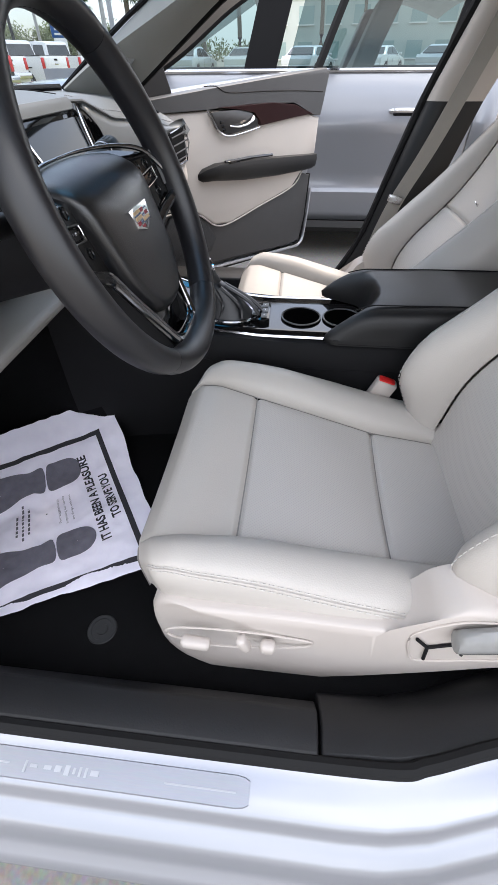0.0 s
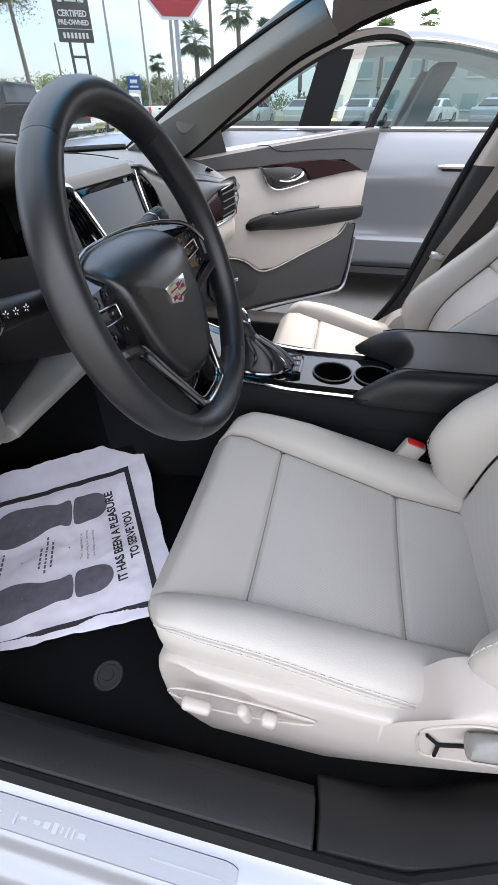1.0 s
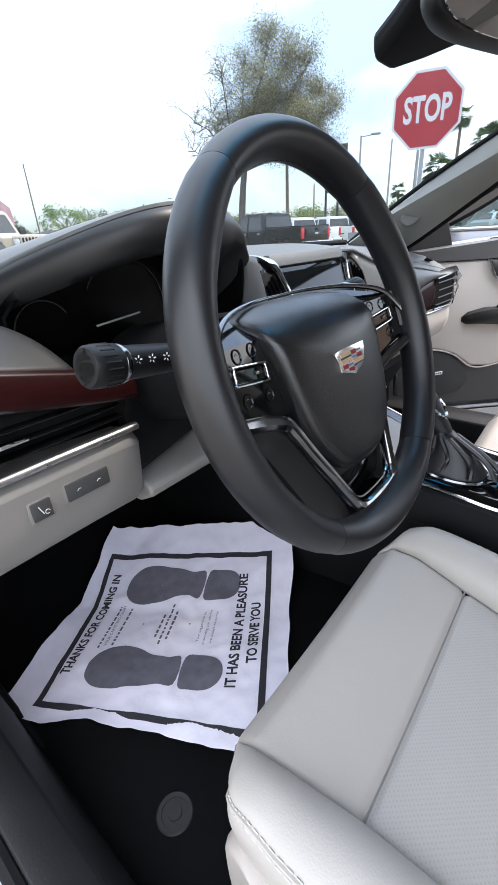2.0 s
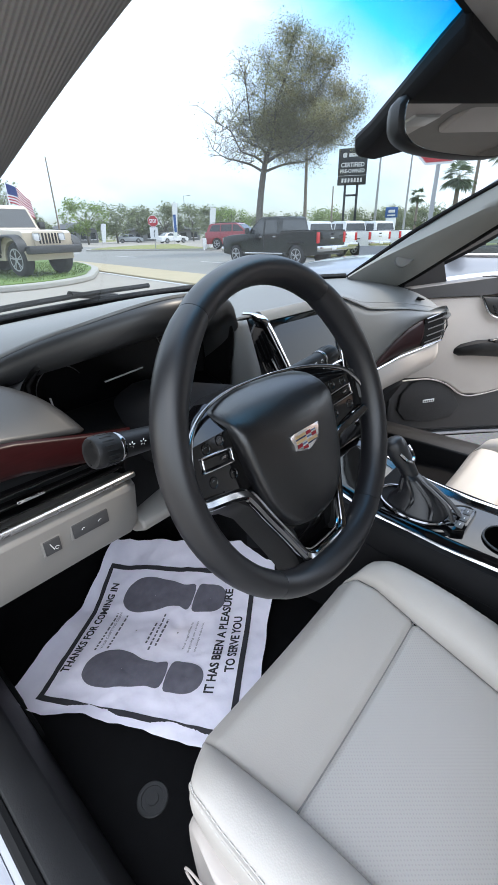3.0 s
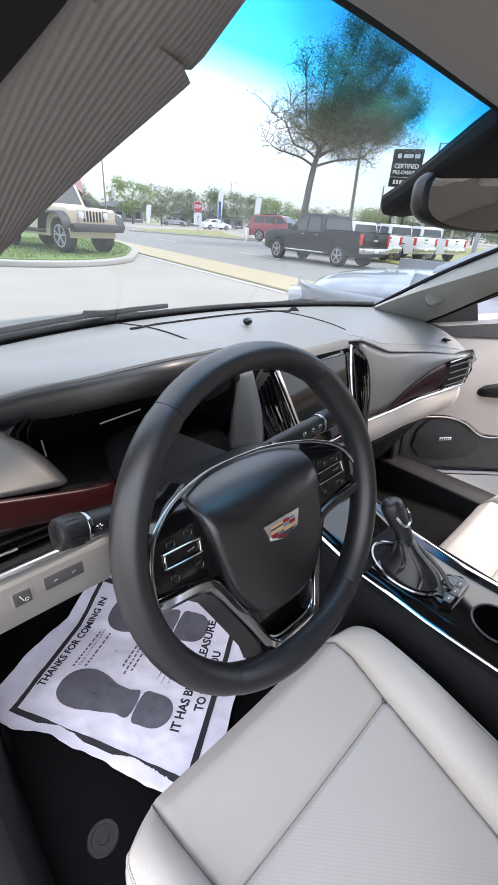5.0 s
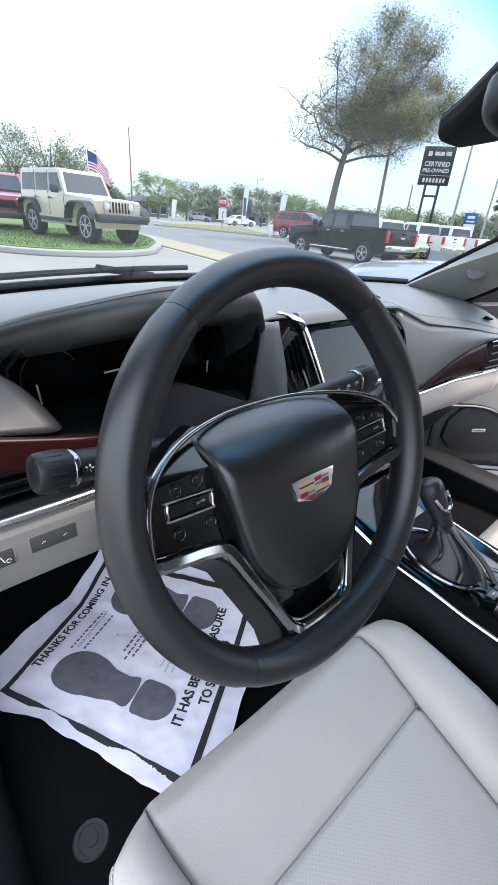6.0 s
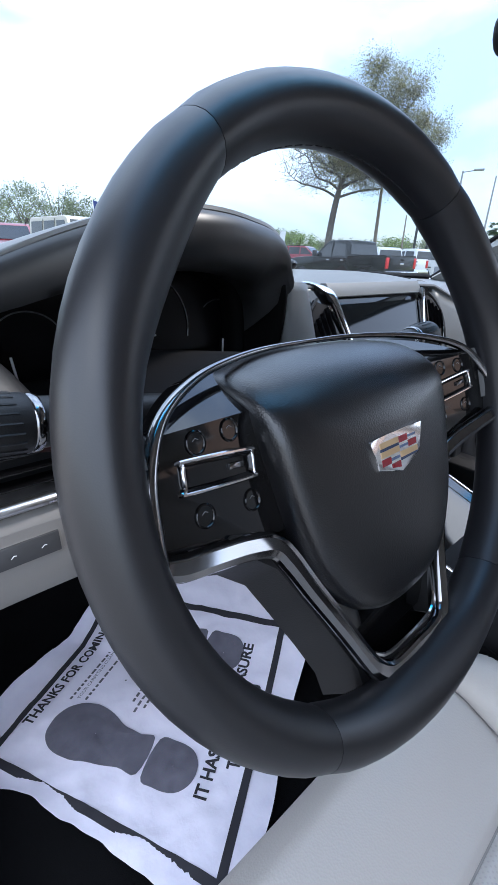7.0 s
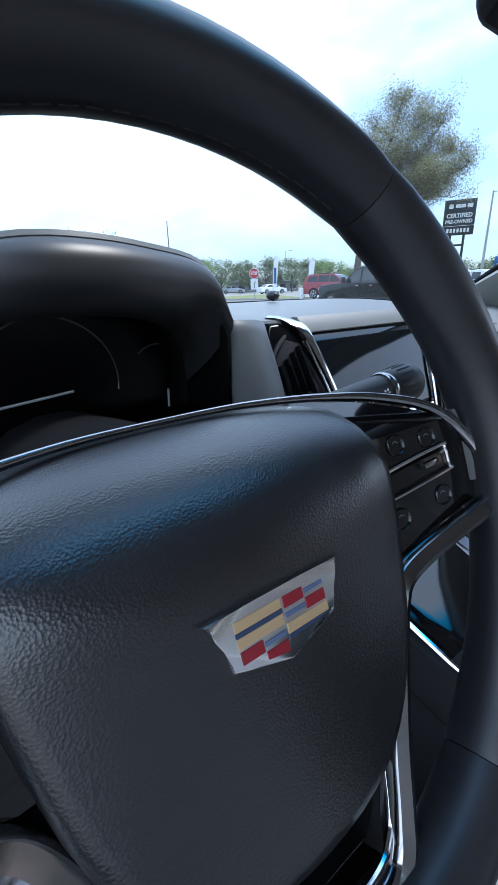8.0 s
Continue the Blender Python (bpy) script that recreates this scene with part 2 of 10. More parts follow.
def windshield_mat():
    """Clear glass whose upper edge carries a blue shade band, by the height along the pane."""
    m = glass("windshield_glass", (0.490, 0.552, 0.608), 0.018, 0.16)
    t = m.node_tree
    tr = next(n for n in t.nodes if n.type == "BSDF_TRANSPARENT")
    at = t.nodes.new("ShaderNodeAttribute")
    at.attribute_name = "rise"
    rp = t.nodes.new("ShaderNodeValToRGB")
    e = rp.color_ramp.elements
    e[0].position, e[0].color = 0.865, (0.490, 0.552, 0.608, 1)
    e[1].position, e[1].color = 1.0, (0.0, 0.15, 0.36, 1)
    mid = e.new(0.93)
    mid.color = (0.05, 0.40, 0.68, 1)
    t.links.new(at.outputs["Fac"], rp.inputs["Fac"])
    t.links.new(rp.outputs["Color"], tr.inputs["Color"])
    return m


WSGLASS = windshield_mat()


# ---- builders ----
def finish(name, bm, material, smooth=38, sub=0, bevel=0.0, solid=0.0):
    bmesh.ops.remove_doubles(bm, verts=bm.verts, dist=1e-6)
    bmesh.ops.recalc_face_normals(bm, faces=bm.faces)
    me = bpy.data.meshes.new(name)
    bm.to_mesh(me)
    bm.free()
    if smooth:
        me.polygons.foreach_set("use_smooth", [True] * len(me.polygons))
        me.set_sharp_from_angle(angle=radians(smooth))
    me.materials.append(material)
    ob = new(name, me)
    if solid:
        s = ob.modifiers.new("thick", "SOLIDIFY")
        s.thickness, s.offset = solid, -1
    if bevel:
        b = ob.modifiers.new("edge", "BEVEL")
        b.width, b.segments, b.limit_method, b.angle_limit = bevel, 2, "ANGLE", radians(35)
    if sub:
        s = ob.modifiers.new("smooth", "SUBSURF")
        s.levels = s.render_levels = sub
    return ob


def part(name, bm, material, parent, label="", **kw):
    ob = finish(name, bm, material, **kw)
    ob.parent = parent
    ob.matrix_parent_inverse = parent.matrix_basis.inverted() if parent.parent is None else Matrix()
    if label:
        tagged(ob, label)
    return ob


def thing(name, label, category, base=(0, 0, 0), group="", kind=""):
    e = new(name)
    e.empty_display_size = 0.05
    e.matrix_basis = Matrix.Translation(base)
    return tagged(e, label, category, group, kind)


def lone(name, bm, material, label, category, group="", kind="", **kw):
    return tagged(finish(name, bm, material, **kw), label, category, group, kind)


def nb():
    return bmesh.new()


def box(bm, c, s, bev=0.0, m=None, seg=2):
    r = bmesh.ops.create_cube(bm, size=1.0)
    vs = r["verts"]
    bmesh.ops.scale(bm, verts=vs, vec=s)
    if bev:
        es = list({e for v in vs for e in v.link_edges})
        r2 = bmesh.ops.bevel(bm, geom=es, offset=bev, segments=seg, profile=0.5, affect="EDGES")
        vs = list({v for f in r2["faces"] for v in f.verts} | {v for v in vs if v.is_valid})
    if m is not None:
        bmesh.ops.transform(bm, matrix=m, verts=vs)
    bmesh.ops.translate(bm, verts=vs, vec=c)
    return bm


def loft(bm, rings, closed=True, caps=True):
    rows = [[bm.verts.new(p) for p in ring] for ring in rings]
    n = len(rows[0])
    for a, b in zip(rows, rows[1:]):
        for i in range(n if closed else n - 1):
            j = (i + 1) % n
            bm.faces.new((a[i], a[j], b[j], b[i]))
    if caps and closed:
        bm.faces.new(rows[0][::-1])
        bm.faces.new(rows[-1])
    return bm


def smooth_path(pts, n=6, closed=False):
    """Catmull-Rom through the points."""
    P = [Vector(p) for p in pts]
    out = []
    m = len(P)
    for i in range(m if closed else m - 1):
        a, b, c, d = (P[(i - 1) % m], P[i], P[(i + 1) % m], P[(i + 2) % m]) if closed else (P[max(i - 1, 0)], P[i], P[i + 1], P[min(i + 2, m - 1)])
        for k in range(n):
            s = k / n
            out.append(0.5 * ((2 * b) + (c - a) * s + (2 * a - 5 * b + 4 * c - d) * s * s + (3 * b - a - 3 * c + d) * s ** 3))
    if not closed:
        out.append(P[-1])
    return out


def tube(bm, pts, r, n=8, closed=False, flat=1.0, up=(0, 0, 1), caps=True):
    """A round or flattened rod along the points; r may be one radius or one for each point."""
    P = [Vector(p) for p in pts]
    m = len(P)
    R = [r] * m if not isinstance(r, (list, tuple)) else r
    rings = []
    upv = Vector(up)
    for i in range(m):
        t = (P[(i + 1) % m] - P[i - 1]) if closed else (P[min(i + 1, m - 1)] - P[max(i - 1, 0)])
        t = t.normalized() if t.length > 1e-9 else Vector((0, 0, 1))
        s = t.cross(upv)
        s = s.normalized() if s.length > 1e-4 else t.orthogonal().normalized()
        w = s.cross(t)
        rings.append([P[i] + R[i] * (math.cos(2 * math.pi * k / n) * s + flat * math.sin(2 * math.pi * k / n) * w) for k in range(n)])
    if closed:
        rings.append(rings[0])
    return loft(bm, rings, True, caps and not closed)


def prism(bm, outline, depth, m=None, bev=0.0, seg=2):
    """A flat outline (x, y) raised by depth along z, its top edge bevelled."""
    lo = [bm.verts.new((x, y, 0)) for x, y in outline]
    hi = [bm.verts.new((x, y, depth)) for x, y in outline]
    n = len(lo)
    bm.faces.new(lo[::-1])
    top = bm.faces.new(hi)
    for i in range(n):
        j = (i + 1) % n
        bm.faces.new((lo[i], lo[j], hi[j], hi[i]))
    vs = lo + hi
    if bev:
        r = bmesh.ops.bevel(bm, geom=list(top.edges), offset=bev, segments=seg, profile=0.5, affect="EDGES")
        vs = list({v for f in r["faces"] for v in f.verts} | {v for v in vs if v.is_valid} | {v for f in bm.faces if all(w.is_valid for w in f.verts) for v in f.verts if v in set(vs)})
        vs = [v for v in vs if v.is_valid]
    if m is not None:
        if bev:
            seen, stack = set(), [vs[0]]
            while stack:
                v = stack.pop()
                if v in seen:
                    continue
                seen.add(v)
                stack.extend(e.other_vert(v) for e in v.link_edges)
            vs = list(seen)
        bmesh.ops.transform(bm, matrix=m, verts=vs)
    return bm


def sheet(bm, f, nu, nv, attr=None):
    """A surface from a function of (u, v) in 0..1."""
    rows = [[bm.verts.new(f(i / nu, j / nv)) for i in range(nu + 1)] for j in range(nv + 1)]
    for j in range(nv):
        for i in range(nu):
            bm.faces.new((rows[j][i], rows[j][i + 1], rows[j + 1][i + 1], rows[j + 1][i]))
    return bm


def lerp(a, b, t):
    return a + (b - a) * t


def vl(a, b, t):
    return Vector(a).lerp(Vector(b), t)


def table(xs, x):
    """Straight lines through rows of (x, values...)."""
    if x <= xs[0][0]:
        return xs[0][1:]
    for a, b in zip(xs, xs[1:]):
        if x <= b[0]:
            s = (x - a[0]) / (b[0] - a[0])
            s = s * s * (3 - 2 * s)
            return tuple(lerp(p, q, s) for p, q in zip(a[1:], b[1:]))
    return xs[-1][1:]


def line(xs, x):
    if x <= xs[0][0]:
        return xs[0][1:]
    for a, b in zip(xs, xs[1:]):
        if x <= b[0]:
            s = (x - a[0]) / (b[0] - a[0])
            return tuple(lerp(p, q, s) for p, q in zip(a[1:], b[1:]))
    return xs[-1][1:]


def pillow(bm, f, nu, nv, dip=0.007, rim=0.012, crown=0.0, sides="lrbt"):
    """A padded panel: the surface f(u, v), whose borders sink into their seams, with an optional crown."""
    def g(u, v):
        p = Vector(f(u, v))
        e = 1e-3
        a = Vector(f(min(u + e, 1), v)) - Vector(f(max(u - e, 0), v))
        b = Vector(f(u, min(v + e, 1))) - Vector(f(u, max(v - e, 0)))
        n = a.cross(b)
        n = n.normalized() if n.length > 1e-12 else Vector((0, 0, 1))
        if n.z < -0.2:
            n = -n
        lu, lv = a.length / (2 * e), b.length / (2 * e)
        ds = [99.0]
        if "l" in sides:
            ds.append(u * lu)
        if "r" in sides:
            ds.append((1 - u) * lu)
        if "b" in sides:
            ds.append(v * lv)
        if "t" in sides:
            ds.append((1 - v) * lv)
        d = min(ds)
        s = min(1.0, d / rim)
        h = -dip * (1 - math.sqrt(max(0.0, 1 - (1 - s) ** 2)))
        h += crown * math.sin(math.pi * u) * math.sin(math.pi * v)
        return p + n * h
    us = sorted({0.0, 1.0, *[k * 0.012 for k in range(5)], *[1 - k * 0.012 for k in range(5)], *[i / nu for i in range(1, nu)]})
    vs = sorted({0.0, 1.0, *[k * 0.012 for k in range(5)], *[1 - k * 0.012 for k in range(5)], *[i / nv for i in range(1, nv)]})
    rows = [[bm.verts.new(g(u, v)) for u in us] for v in vs]
    for a, b in zip(rows, rows[1:]):
        for i in range(len(us) - 1):
            bm.faces.new((a[i], a[i + 1], b[i + 1], b[i]))
    return bm


def stitches(bm, pts, length=0.004, gap=0.002, r=0.0007):
    """Thread stitches along a path."""
    P = [Vector(p) for p in pts]
    acc, on = 0.0, True
    for a, b in zip(P, P[1:]):
        d = (b - a).length
        k = max(1, int(d / (length + gap)))
        for i in range(k):
            s0, s1 = a.lerp(b, i / k), a.lerp(b, (i + 0.66) / k)
            tube(bm, (s0, s1), r, 4)
    return bm


def text_mesh(words, size, f, name="words", squash=1.0, bold=0.030):
    """Flat letters laid on a surface by f(x, y), as one bmesh; x runs along the line from its middle."""
    cu = bpy.data.curves.new(name, "FONT")
    cu.body, cu.size, cu.align_x, cu.align_y = words, size, "CENTER", "CENTER"
    cu.resolution_u = 3
    cu.offset = size * bold
    tmp = new(name, cu)
    bpy.context.view_layer.update()
    me = bpy.data.meshes.new_from_object(tmp.evaluated_get(bpy.context.evaluated_depsgraph_get()))
    bm = bmesh.new()
    bm.from_mesh(me)
    bpy.data.objects.remove(tmp)
    bpy.data.curves.remove(cu)
    bpy.data.meshes.remove(me)
    bmesh.ops.triangulate(bm, faces=bm.faces)
    for v in bm.verts:
        v.co = Vector(f(v.co.x * squash, v.co.y))
    return bm


def mirror_x(pts):
    return [(-x, y, z) for x, y, z in pts]


# ---- the car: shell, glass, pillars and roof lining ----
def floor_z(y):
    return line([(0.42, 0.316), (0.85, 0.256), (0.98, 0.256), (1.16, 0.62)], y)[0]


def ws_base(x):
    return Vector((x, 1.02 - 0.17 * (abs(x) / 0.69) ** 2.2, 0.946 - 0.006 * (x / 0.69) ** 2))


def ws_top(x):
    return Vector((x, 0.268 - 0.02 * (x / 0.55) ** 2, 1.269 - 0.013 * (x / 0.55) ** 8))


body = thing("car_body", "silver sedan body with open driver and passenger doorways", "car", (0, 0.3, 0))

bm = nb()
sheet(bm, lambda u, v: Vector((lerp(-0.70, 0.70, u), lerp(-1.0, 1.16, v), floor_z(lerp(-1.0, 1.16, v)))), 8, 40)
part("floor_carpet", bm, CARPET, body, "black carpet floor", solid=0.02)

# driver's sill: black inner trim in two pieces, seal, and the painted step
bm = nb()
prof = [(-0.660, 0.315), (-0.672, 0.375), (-0.690, 0.406), (-0.715, 0.416), (-0.738, 0.416), (-0.745, 0.410), (-0.745, 0.30)]
loft(bm, [[(x, y, z) for x, z in prof] for y in (0.074, 0.30, 0.60, 1.05)])
part("sill_trim", bm, SILLBLACK, body, "scuffed black plastic sill trim", bevel=0.003)
bm = nb()
prof2 = [(-0.640, 0.315), (-0.665, 0.372), (-0.690, 0.396), (-0.712, 0.407), (-0.736, 0.408), (-0.743, 0.400), (-0.743, 0.30)]
loft(bm, [[(x + dx, y, z + dz) for x, z in prof2] for y, dx, dz in ((0.070, 0, 0), (-0.02, 0.004, 0.0), (-0.08, 0.016, 0.006), (-0.14, 0.034, 0.016), (-0.22, 0.05, 0.05), (-0.30, 0.06, 0.16), (-0.35, 0.065, 0.4))])
part("pillar_trim_lower", bm, SILLBLACK, body, "black plastic lower pillar trim", bevel=0.003)
bm = nb()
tube(bm, smooth_path([(-0.746, 1.05, 0.413), (-0.746, 0.6, 0.413), (-0.746, 0.2, 0.412), (-0.744, 0.0, 0.412), (-0.735, -0.05, 0.414), (-0.712, -0.13, 0.428), (-0.698, -0.22, 0.47), (-0.692, -0.31, 0.61), (-0.692, -0.37, 0.85), (-0.68, -0.44, 1.10)], 8), 0.009, 8)
part("door_seal", bm, RUBBER, body)
bm = nb()
sill = [(-0.748, 0.407), (-0.756, 0.403), (-0.763, 0.4005), (-0.793, 0.3965), (-0.800, 0.389), (-0.803, 0.372), (-0.810, 0.366), (-0.823, 0.361), (-0.831, 0.350), (-0.836, 0.324), (-0.842, 0.311), (-0.850, 0.305), (-0.858, 0.292), (-0.860, 0.272), (-0.852, 0.20), (-0.82, 0.17), (-0.748, 0.17)]
loft(bm, [[(x + dx, y, z + dz) for x, z in sill] for y, dx, dz in ((1.10, 0, 0), (0.6, 0, 0), (0.2, 0, 0), (0.05, 0, 0), (0.0, 0.002, 0), (-0.05, 0.010, 0.001), (-0.13, 0.032, 0.012), (-0.22, 0.045, 0.05), (-0.32, 0.05, 0.17), (-0.42, 0.05, 0.5))])
part("painted_sill", bm, SILVER, body, "silver painted door step", smooth=60)
bm = nb()
loft(bm, [[(-0.7925 + c, y, 0.3968), (-0.7915 + c, y, 0.3990), (-0.764 - c, y, 0.4026), (-0.763 - c, y, 0.4006)] for y, c in ((0.150, 0.004), (0.156, 0.0012), (0.165, 0.0), (0.74, 0.0), (0.76, 0.003))])
scuff = part("scuff_plate", bm, mat("brushed_plate", (0.26, 0.27, 0.30), 0.42, 0.6, var=0.05, scale=3, stretch=(1, 0.05, 1), fine=0.1, fine_scale=900, rough_var=0.05), body, "brushed metal scuff plate", smooth=30)
for k, (y0, y1, h) in enumerate([(0.414, 0.411, 0.014), (0.407, 0.398, 0.003), (0.390, 0.381, 0.004), (0.377, 0.369, 0.006), (0.365, 0.359, 0.010), (0.355, 0.352, 0.006), (0.348, 0.345, 0.010), (0.341, 0.338, 0.010), (0.334, 0.324, 0.005), (0.56, 0.432, 0.0016), (0.247, 0.165, 0.0016)]):
    bm = nb()
    box(bm, (-0.779, (y0 + y1) / 2, 0.4009), (h, abs(y1 - y0), 0.0006))
    part("engraved_mark", bm, mat("pale_engraving", (0.40, 0.41, 0.44), 0.5), scuff)

# windshield
bm = nb()
rise = []


def ws_pt(u, v):
    x0, x1 = lerp(-0.69, 0.69, u), lerp(-0.575, 0.575, u)
    p = ws_base(x0).lerp(ws_top(x1), v)
    p += Vector((0, 0.30, 0.86)).normalized() * (0.018 + 0.014 * math.sin(math.pi * u)) * math.sin(math.pi * v)
    return p


sheet(bm, ws_pt, 24, 24)
lay = bm.verts.layers.float.new("rise")
bm.verts.ensure_lookup_table()
for i, v in enumerate(bm.verts):
    v[lay] = (i // 25) / 24
windshield = part("windshield", bm, WSGLASS, body, "clear windshield with a blue shade band")
windshield.visible_shadow = False
bm = nb()
for u0 in (0.0, 1.0):
    tube(bm, [ws_pt(u0, k / 10) for k in range(11)], 0.006, 6)
tube(bm, [ws_pt(k / 20, 1.0) for k in range(21)], 0.006, 6)
tube(bm, [ws_pt(k / 20, 0.0) + Vector((0, 0.01, 0.002)) for k in range(21)], 0.010, 6)
part("glass_border", bm, MATTE, body)

# windscreen pillars: cloth-covered trims between the glass edge and the door opening
GLASS_EDGE = [(0.690, 0.850, 0.938), (0.660, 0.720, 1.010), (0.625, 0.500, 1.138), (0.598, 0.345, 1.226), (0.580, 0.262, 1.258)]
RIDGE = [(0.655, 0.830, 0.940), (0.619, 0.700, 1.004), (0.593, 0.500, 1.091), (0.571, 0.345, 1.160), (0.551, 0.236, 1.206)]
DOOR_EDGE = [(0.735, 0.760, 0.880), (0.722, 0.655, 0.940), (0.683, 0.490, 1.060), (0.628, 0.330, 1.164), (0.602, 0.212, 1.211)]
# the edge of the roof lining beside the door, on towards the rear
RAIL_EDGE = [(0.602, 0.212, 1.211), (0.594, 0.165, 1.231), (0.588, 0.08, 1.258), (0.588, -0.05, 1.284), (0.592, -0.3, 1.296), (0.602, -0.6, 1.286), (0.615, -1.0, 1.238)]


def seal_band(bm, path, side):
    """Black pinch-weld seal: a flat band, a lip and a soft bulb, outside the trim's edge."""
    loft(bm, [[v + Vector((side * x, 0, z)) for x, z in ((-0.002, 0.006), (0.001, -0.003), (0.010, 0.000), (0.020, 0.005), (0.026, 0.006), (0.029, 0.002), (0.033, -0.006), (0.041, -0.007), (0.046, 0.000), (0.040, 0.014), (0.015, 0.018))] for v in path])


def pillar(side, name, label):
    g = [Vector((x * side, y, z)) for x, y, z in GLASS_EDGE]
    # the far trim carries a deeper edge over its open door
    drop = (0.0, 0.010, 0.026, 0.034, 0.034) if side > 0 else (0, 0, 0, 0, 0)
    d = [Vector((x * side, y, z - dz)) for (x, y, z), dz in zip(DOOR_EDGE, drop)]
    r = [Vector((x * side, y, z)) for x, y, z in RIDGE]
    rings = []
    for a, q, b in zip(smooth_path(g, 5), smooth_path(r, 5), smooth_path(d, 5)):
        inward = Vector((-side * 0.7, -0.6, -0.1)).normalized()
        rings.append([a, a.lerp(q, 0.4) + Vector((side * 0.002, 0, 0.004)), a.lerp(q, 0.8) + inward * 0.002, q, q.lerp(b, 0.12) + inward * 0.005, q.lerp(b, 0.4) + inward * 0.010, q.lerp(b, 0.75) + inward * 0.007, b + inward * 0.003, b + Vector((side * 0.006, 0.006, 0.002)), a.lerp(b, 0.5) + Vector((side * 0.03, 0.03, 0.03))])
    bm = nb()
    loft(bm, rings)
    # far trim: same cloth in a paler copy, its brighter light put into the colour
    p = part(name, bm, PILLAR if side < 0 else mat("lit_grey_pillar_cloth", (0.23, 0.23, 0.215), 0.85, var=0.05, fine=0.1, bump=0.2), body, label, smooth=60)
    # seal and painted frame beside it
    bm = nb()
    seal_band(bm, smooth_path(d, 5), side)
    part("door_seal", bm, RUBBER, body)
    bm = nb()
    rings = []
    for a, b in zip(smooth_path(g, 5), smooth_path(d, 5)):
        rings.append([b + Vector((side * 0.034, 0, 0.003)), b + Vector((side * 0.046, 0, -0.003)), b + Vector((side * 0.062, 0, 0.006)), b + Vector((side * 0.076, 0, 0.010)), b + Vector((side * 0.085, 0, 0.026)), a + Vector((side * 0.045, -0.01, 0.010)), a + Vector((side * 0.012, 0.0, 0.005)), a + Vector((side * 0.008, 0, -0.004))])
    loft(bm, rings)
    part("pillar_frame", bm, SILVER, body, "silver painted pillar frame", smooth=60)
    return p


pillar_l = pillar(-1, "windscreen_pillar", "grey woven cloth pillar trim")
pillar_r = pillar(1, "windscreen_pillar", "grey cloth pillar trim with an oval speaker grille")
# oval tweeter grille on the far pillar
oc, on = Vector((0.650, 0.627, 1.017)), Vector((-0.80, -0.52, 0.25)).normalized()
oa = (Vector((0.63, 0.52, 1.128)) - Vector((0.672, 0.66, 1.0)))
oa = (oa - on * oa.dot(on)).normalized()
ob_ = on.cross(oa)
bm = nb()
ring = [oc + oa * 0.044 * math.copysign(abs(math.cos(a)) ** 0.8, math.cos(a)) + ob_ * 0.025 * math.copysign(abs(math.sin(a)) ** 0.8, math.sin(a)) for a in [2 * math.pi * k / 28 for k in range(28)]]
loft(bm, [[p - on * 0.012 for p in ring], [p + on * 0.006 for p in ring], [oc + (p - oc) * 0.92 + on * 0.0085 for p in ring]])
part("speaker_grille", bm, mat("grey_grille_cloth", (0.17, 0.168, 0.16), 0.9, fine=0.4, fine_scale=1500, bump=0.8), pillar_r)

# roof lining, roof skin, header, side rails
bm = nb()


def rail_pt(y):
    x, z = line([(b_, a_, c_) for a_, b_, c_ in sorted(RAIL_EDGE, key=lambda q: q[1])], y)
    return Vector((x, y, z))


def edge_z(y):
    return line([(-1.35, 1.20), (-1.0, 1.262), (-0.6, 1.306), (-0.3, 1.318), (0.0, 1.298), (0.10, 1.266), (0.19, 1.236), (0.27, 1.246)], y)[0]


def roof_pt(u, v, dz=0.0):
    y = lerp(0.268, -1.35, v)
    half = 0.55
    x = lerp(-half, half, u)
    e = abs(x / half)
    crown_ = 1.270 + 0.075 * math.sin(min(1, v * 1.5) * math.pi / 2) - 0.20 * max(0, v - 0.55) ** 1.5
    z = lerp(crown_, edge_z(y) + 0.010, e ** 6)
    return Vector((x, y - 0.02 * e ** 2 * (1 - v), z + dz))


sheet(bm, roof_pt, 24, 24)
part("headliner", bm, HEADLINER, body, "grey woven roof lining", solid=-0.012)
bm = nb()
sheet(bm, lambda u, v: roof_pt(u, v, 0.06 - 0.03 * (2 * u - 1) ** 4) + Vector(((u - 0.5) * 0.12, 0, 0)), 20, 20)
part("roof_panel", bm, SILVER, body, "silver roof panel", solid=-0.004)

bm = nb()
rings = []
for k in range(31):
    x = lerp(-0.59, 0.59, k / 30)
    g_ = ws_top(max(-0.575, min(0.575, x)))
    g_.x = x
    r_ = roof_pt(max(0.0, min(1.0, (x + 0.55) / 1.1)), 0.0)
    r_.x = x
    rings.append([g_ + Vector((0, 0.010, 0.004)), g_ + Vector((0, -0.006, -0.007)), g_ + Vector((0, -0.022, -0.005)), r_ + Vector((0, -0.045, 0.004)), r_ + Vector((0, -0.05, 0.05)), g_ + Vector((0, 0.01, 0.05))])
loft(bm, rings)
part("header_trim", bm, HEADLINER, body, "grey lining along the windshield header", smooth=60)

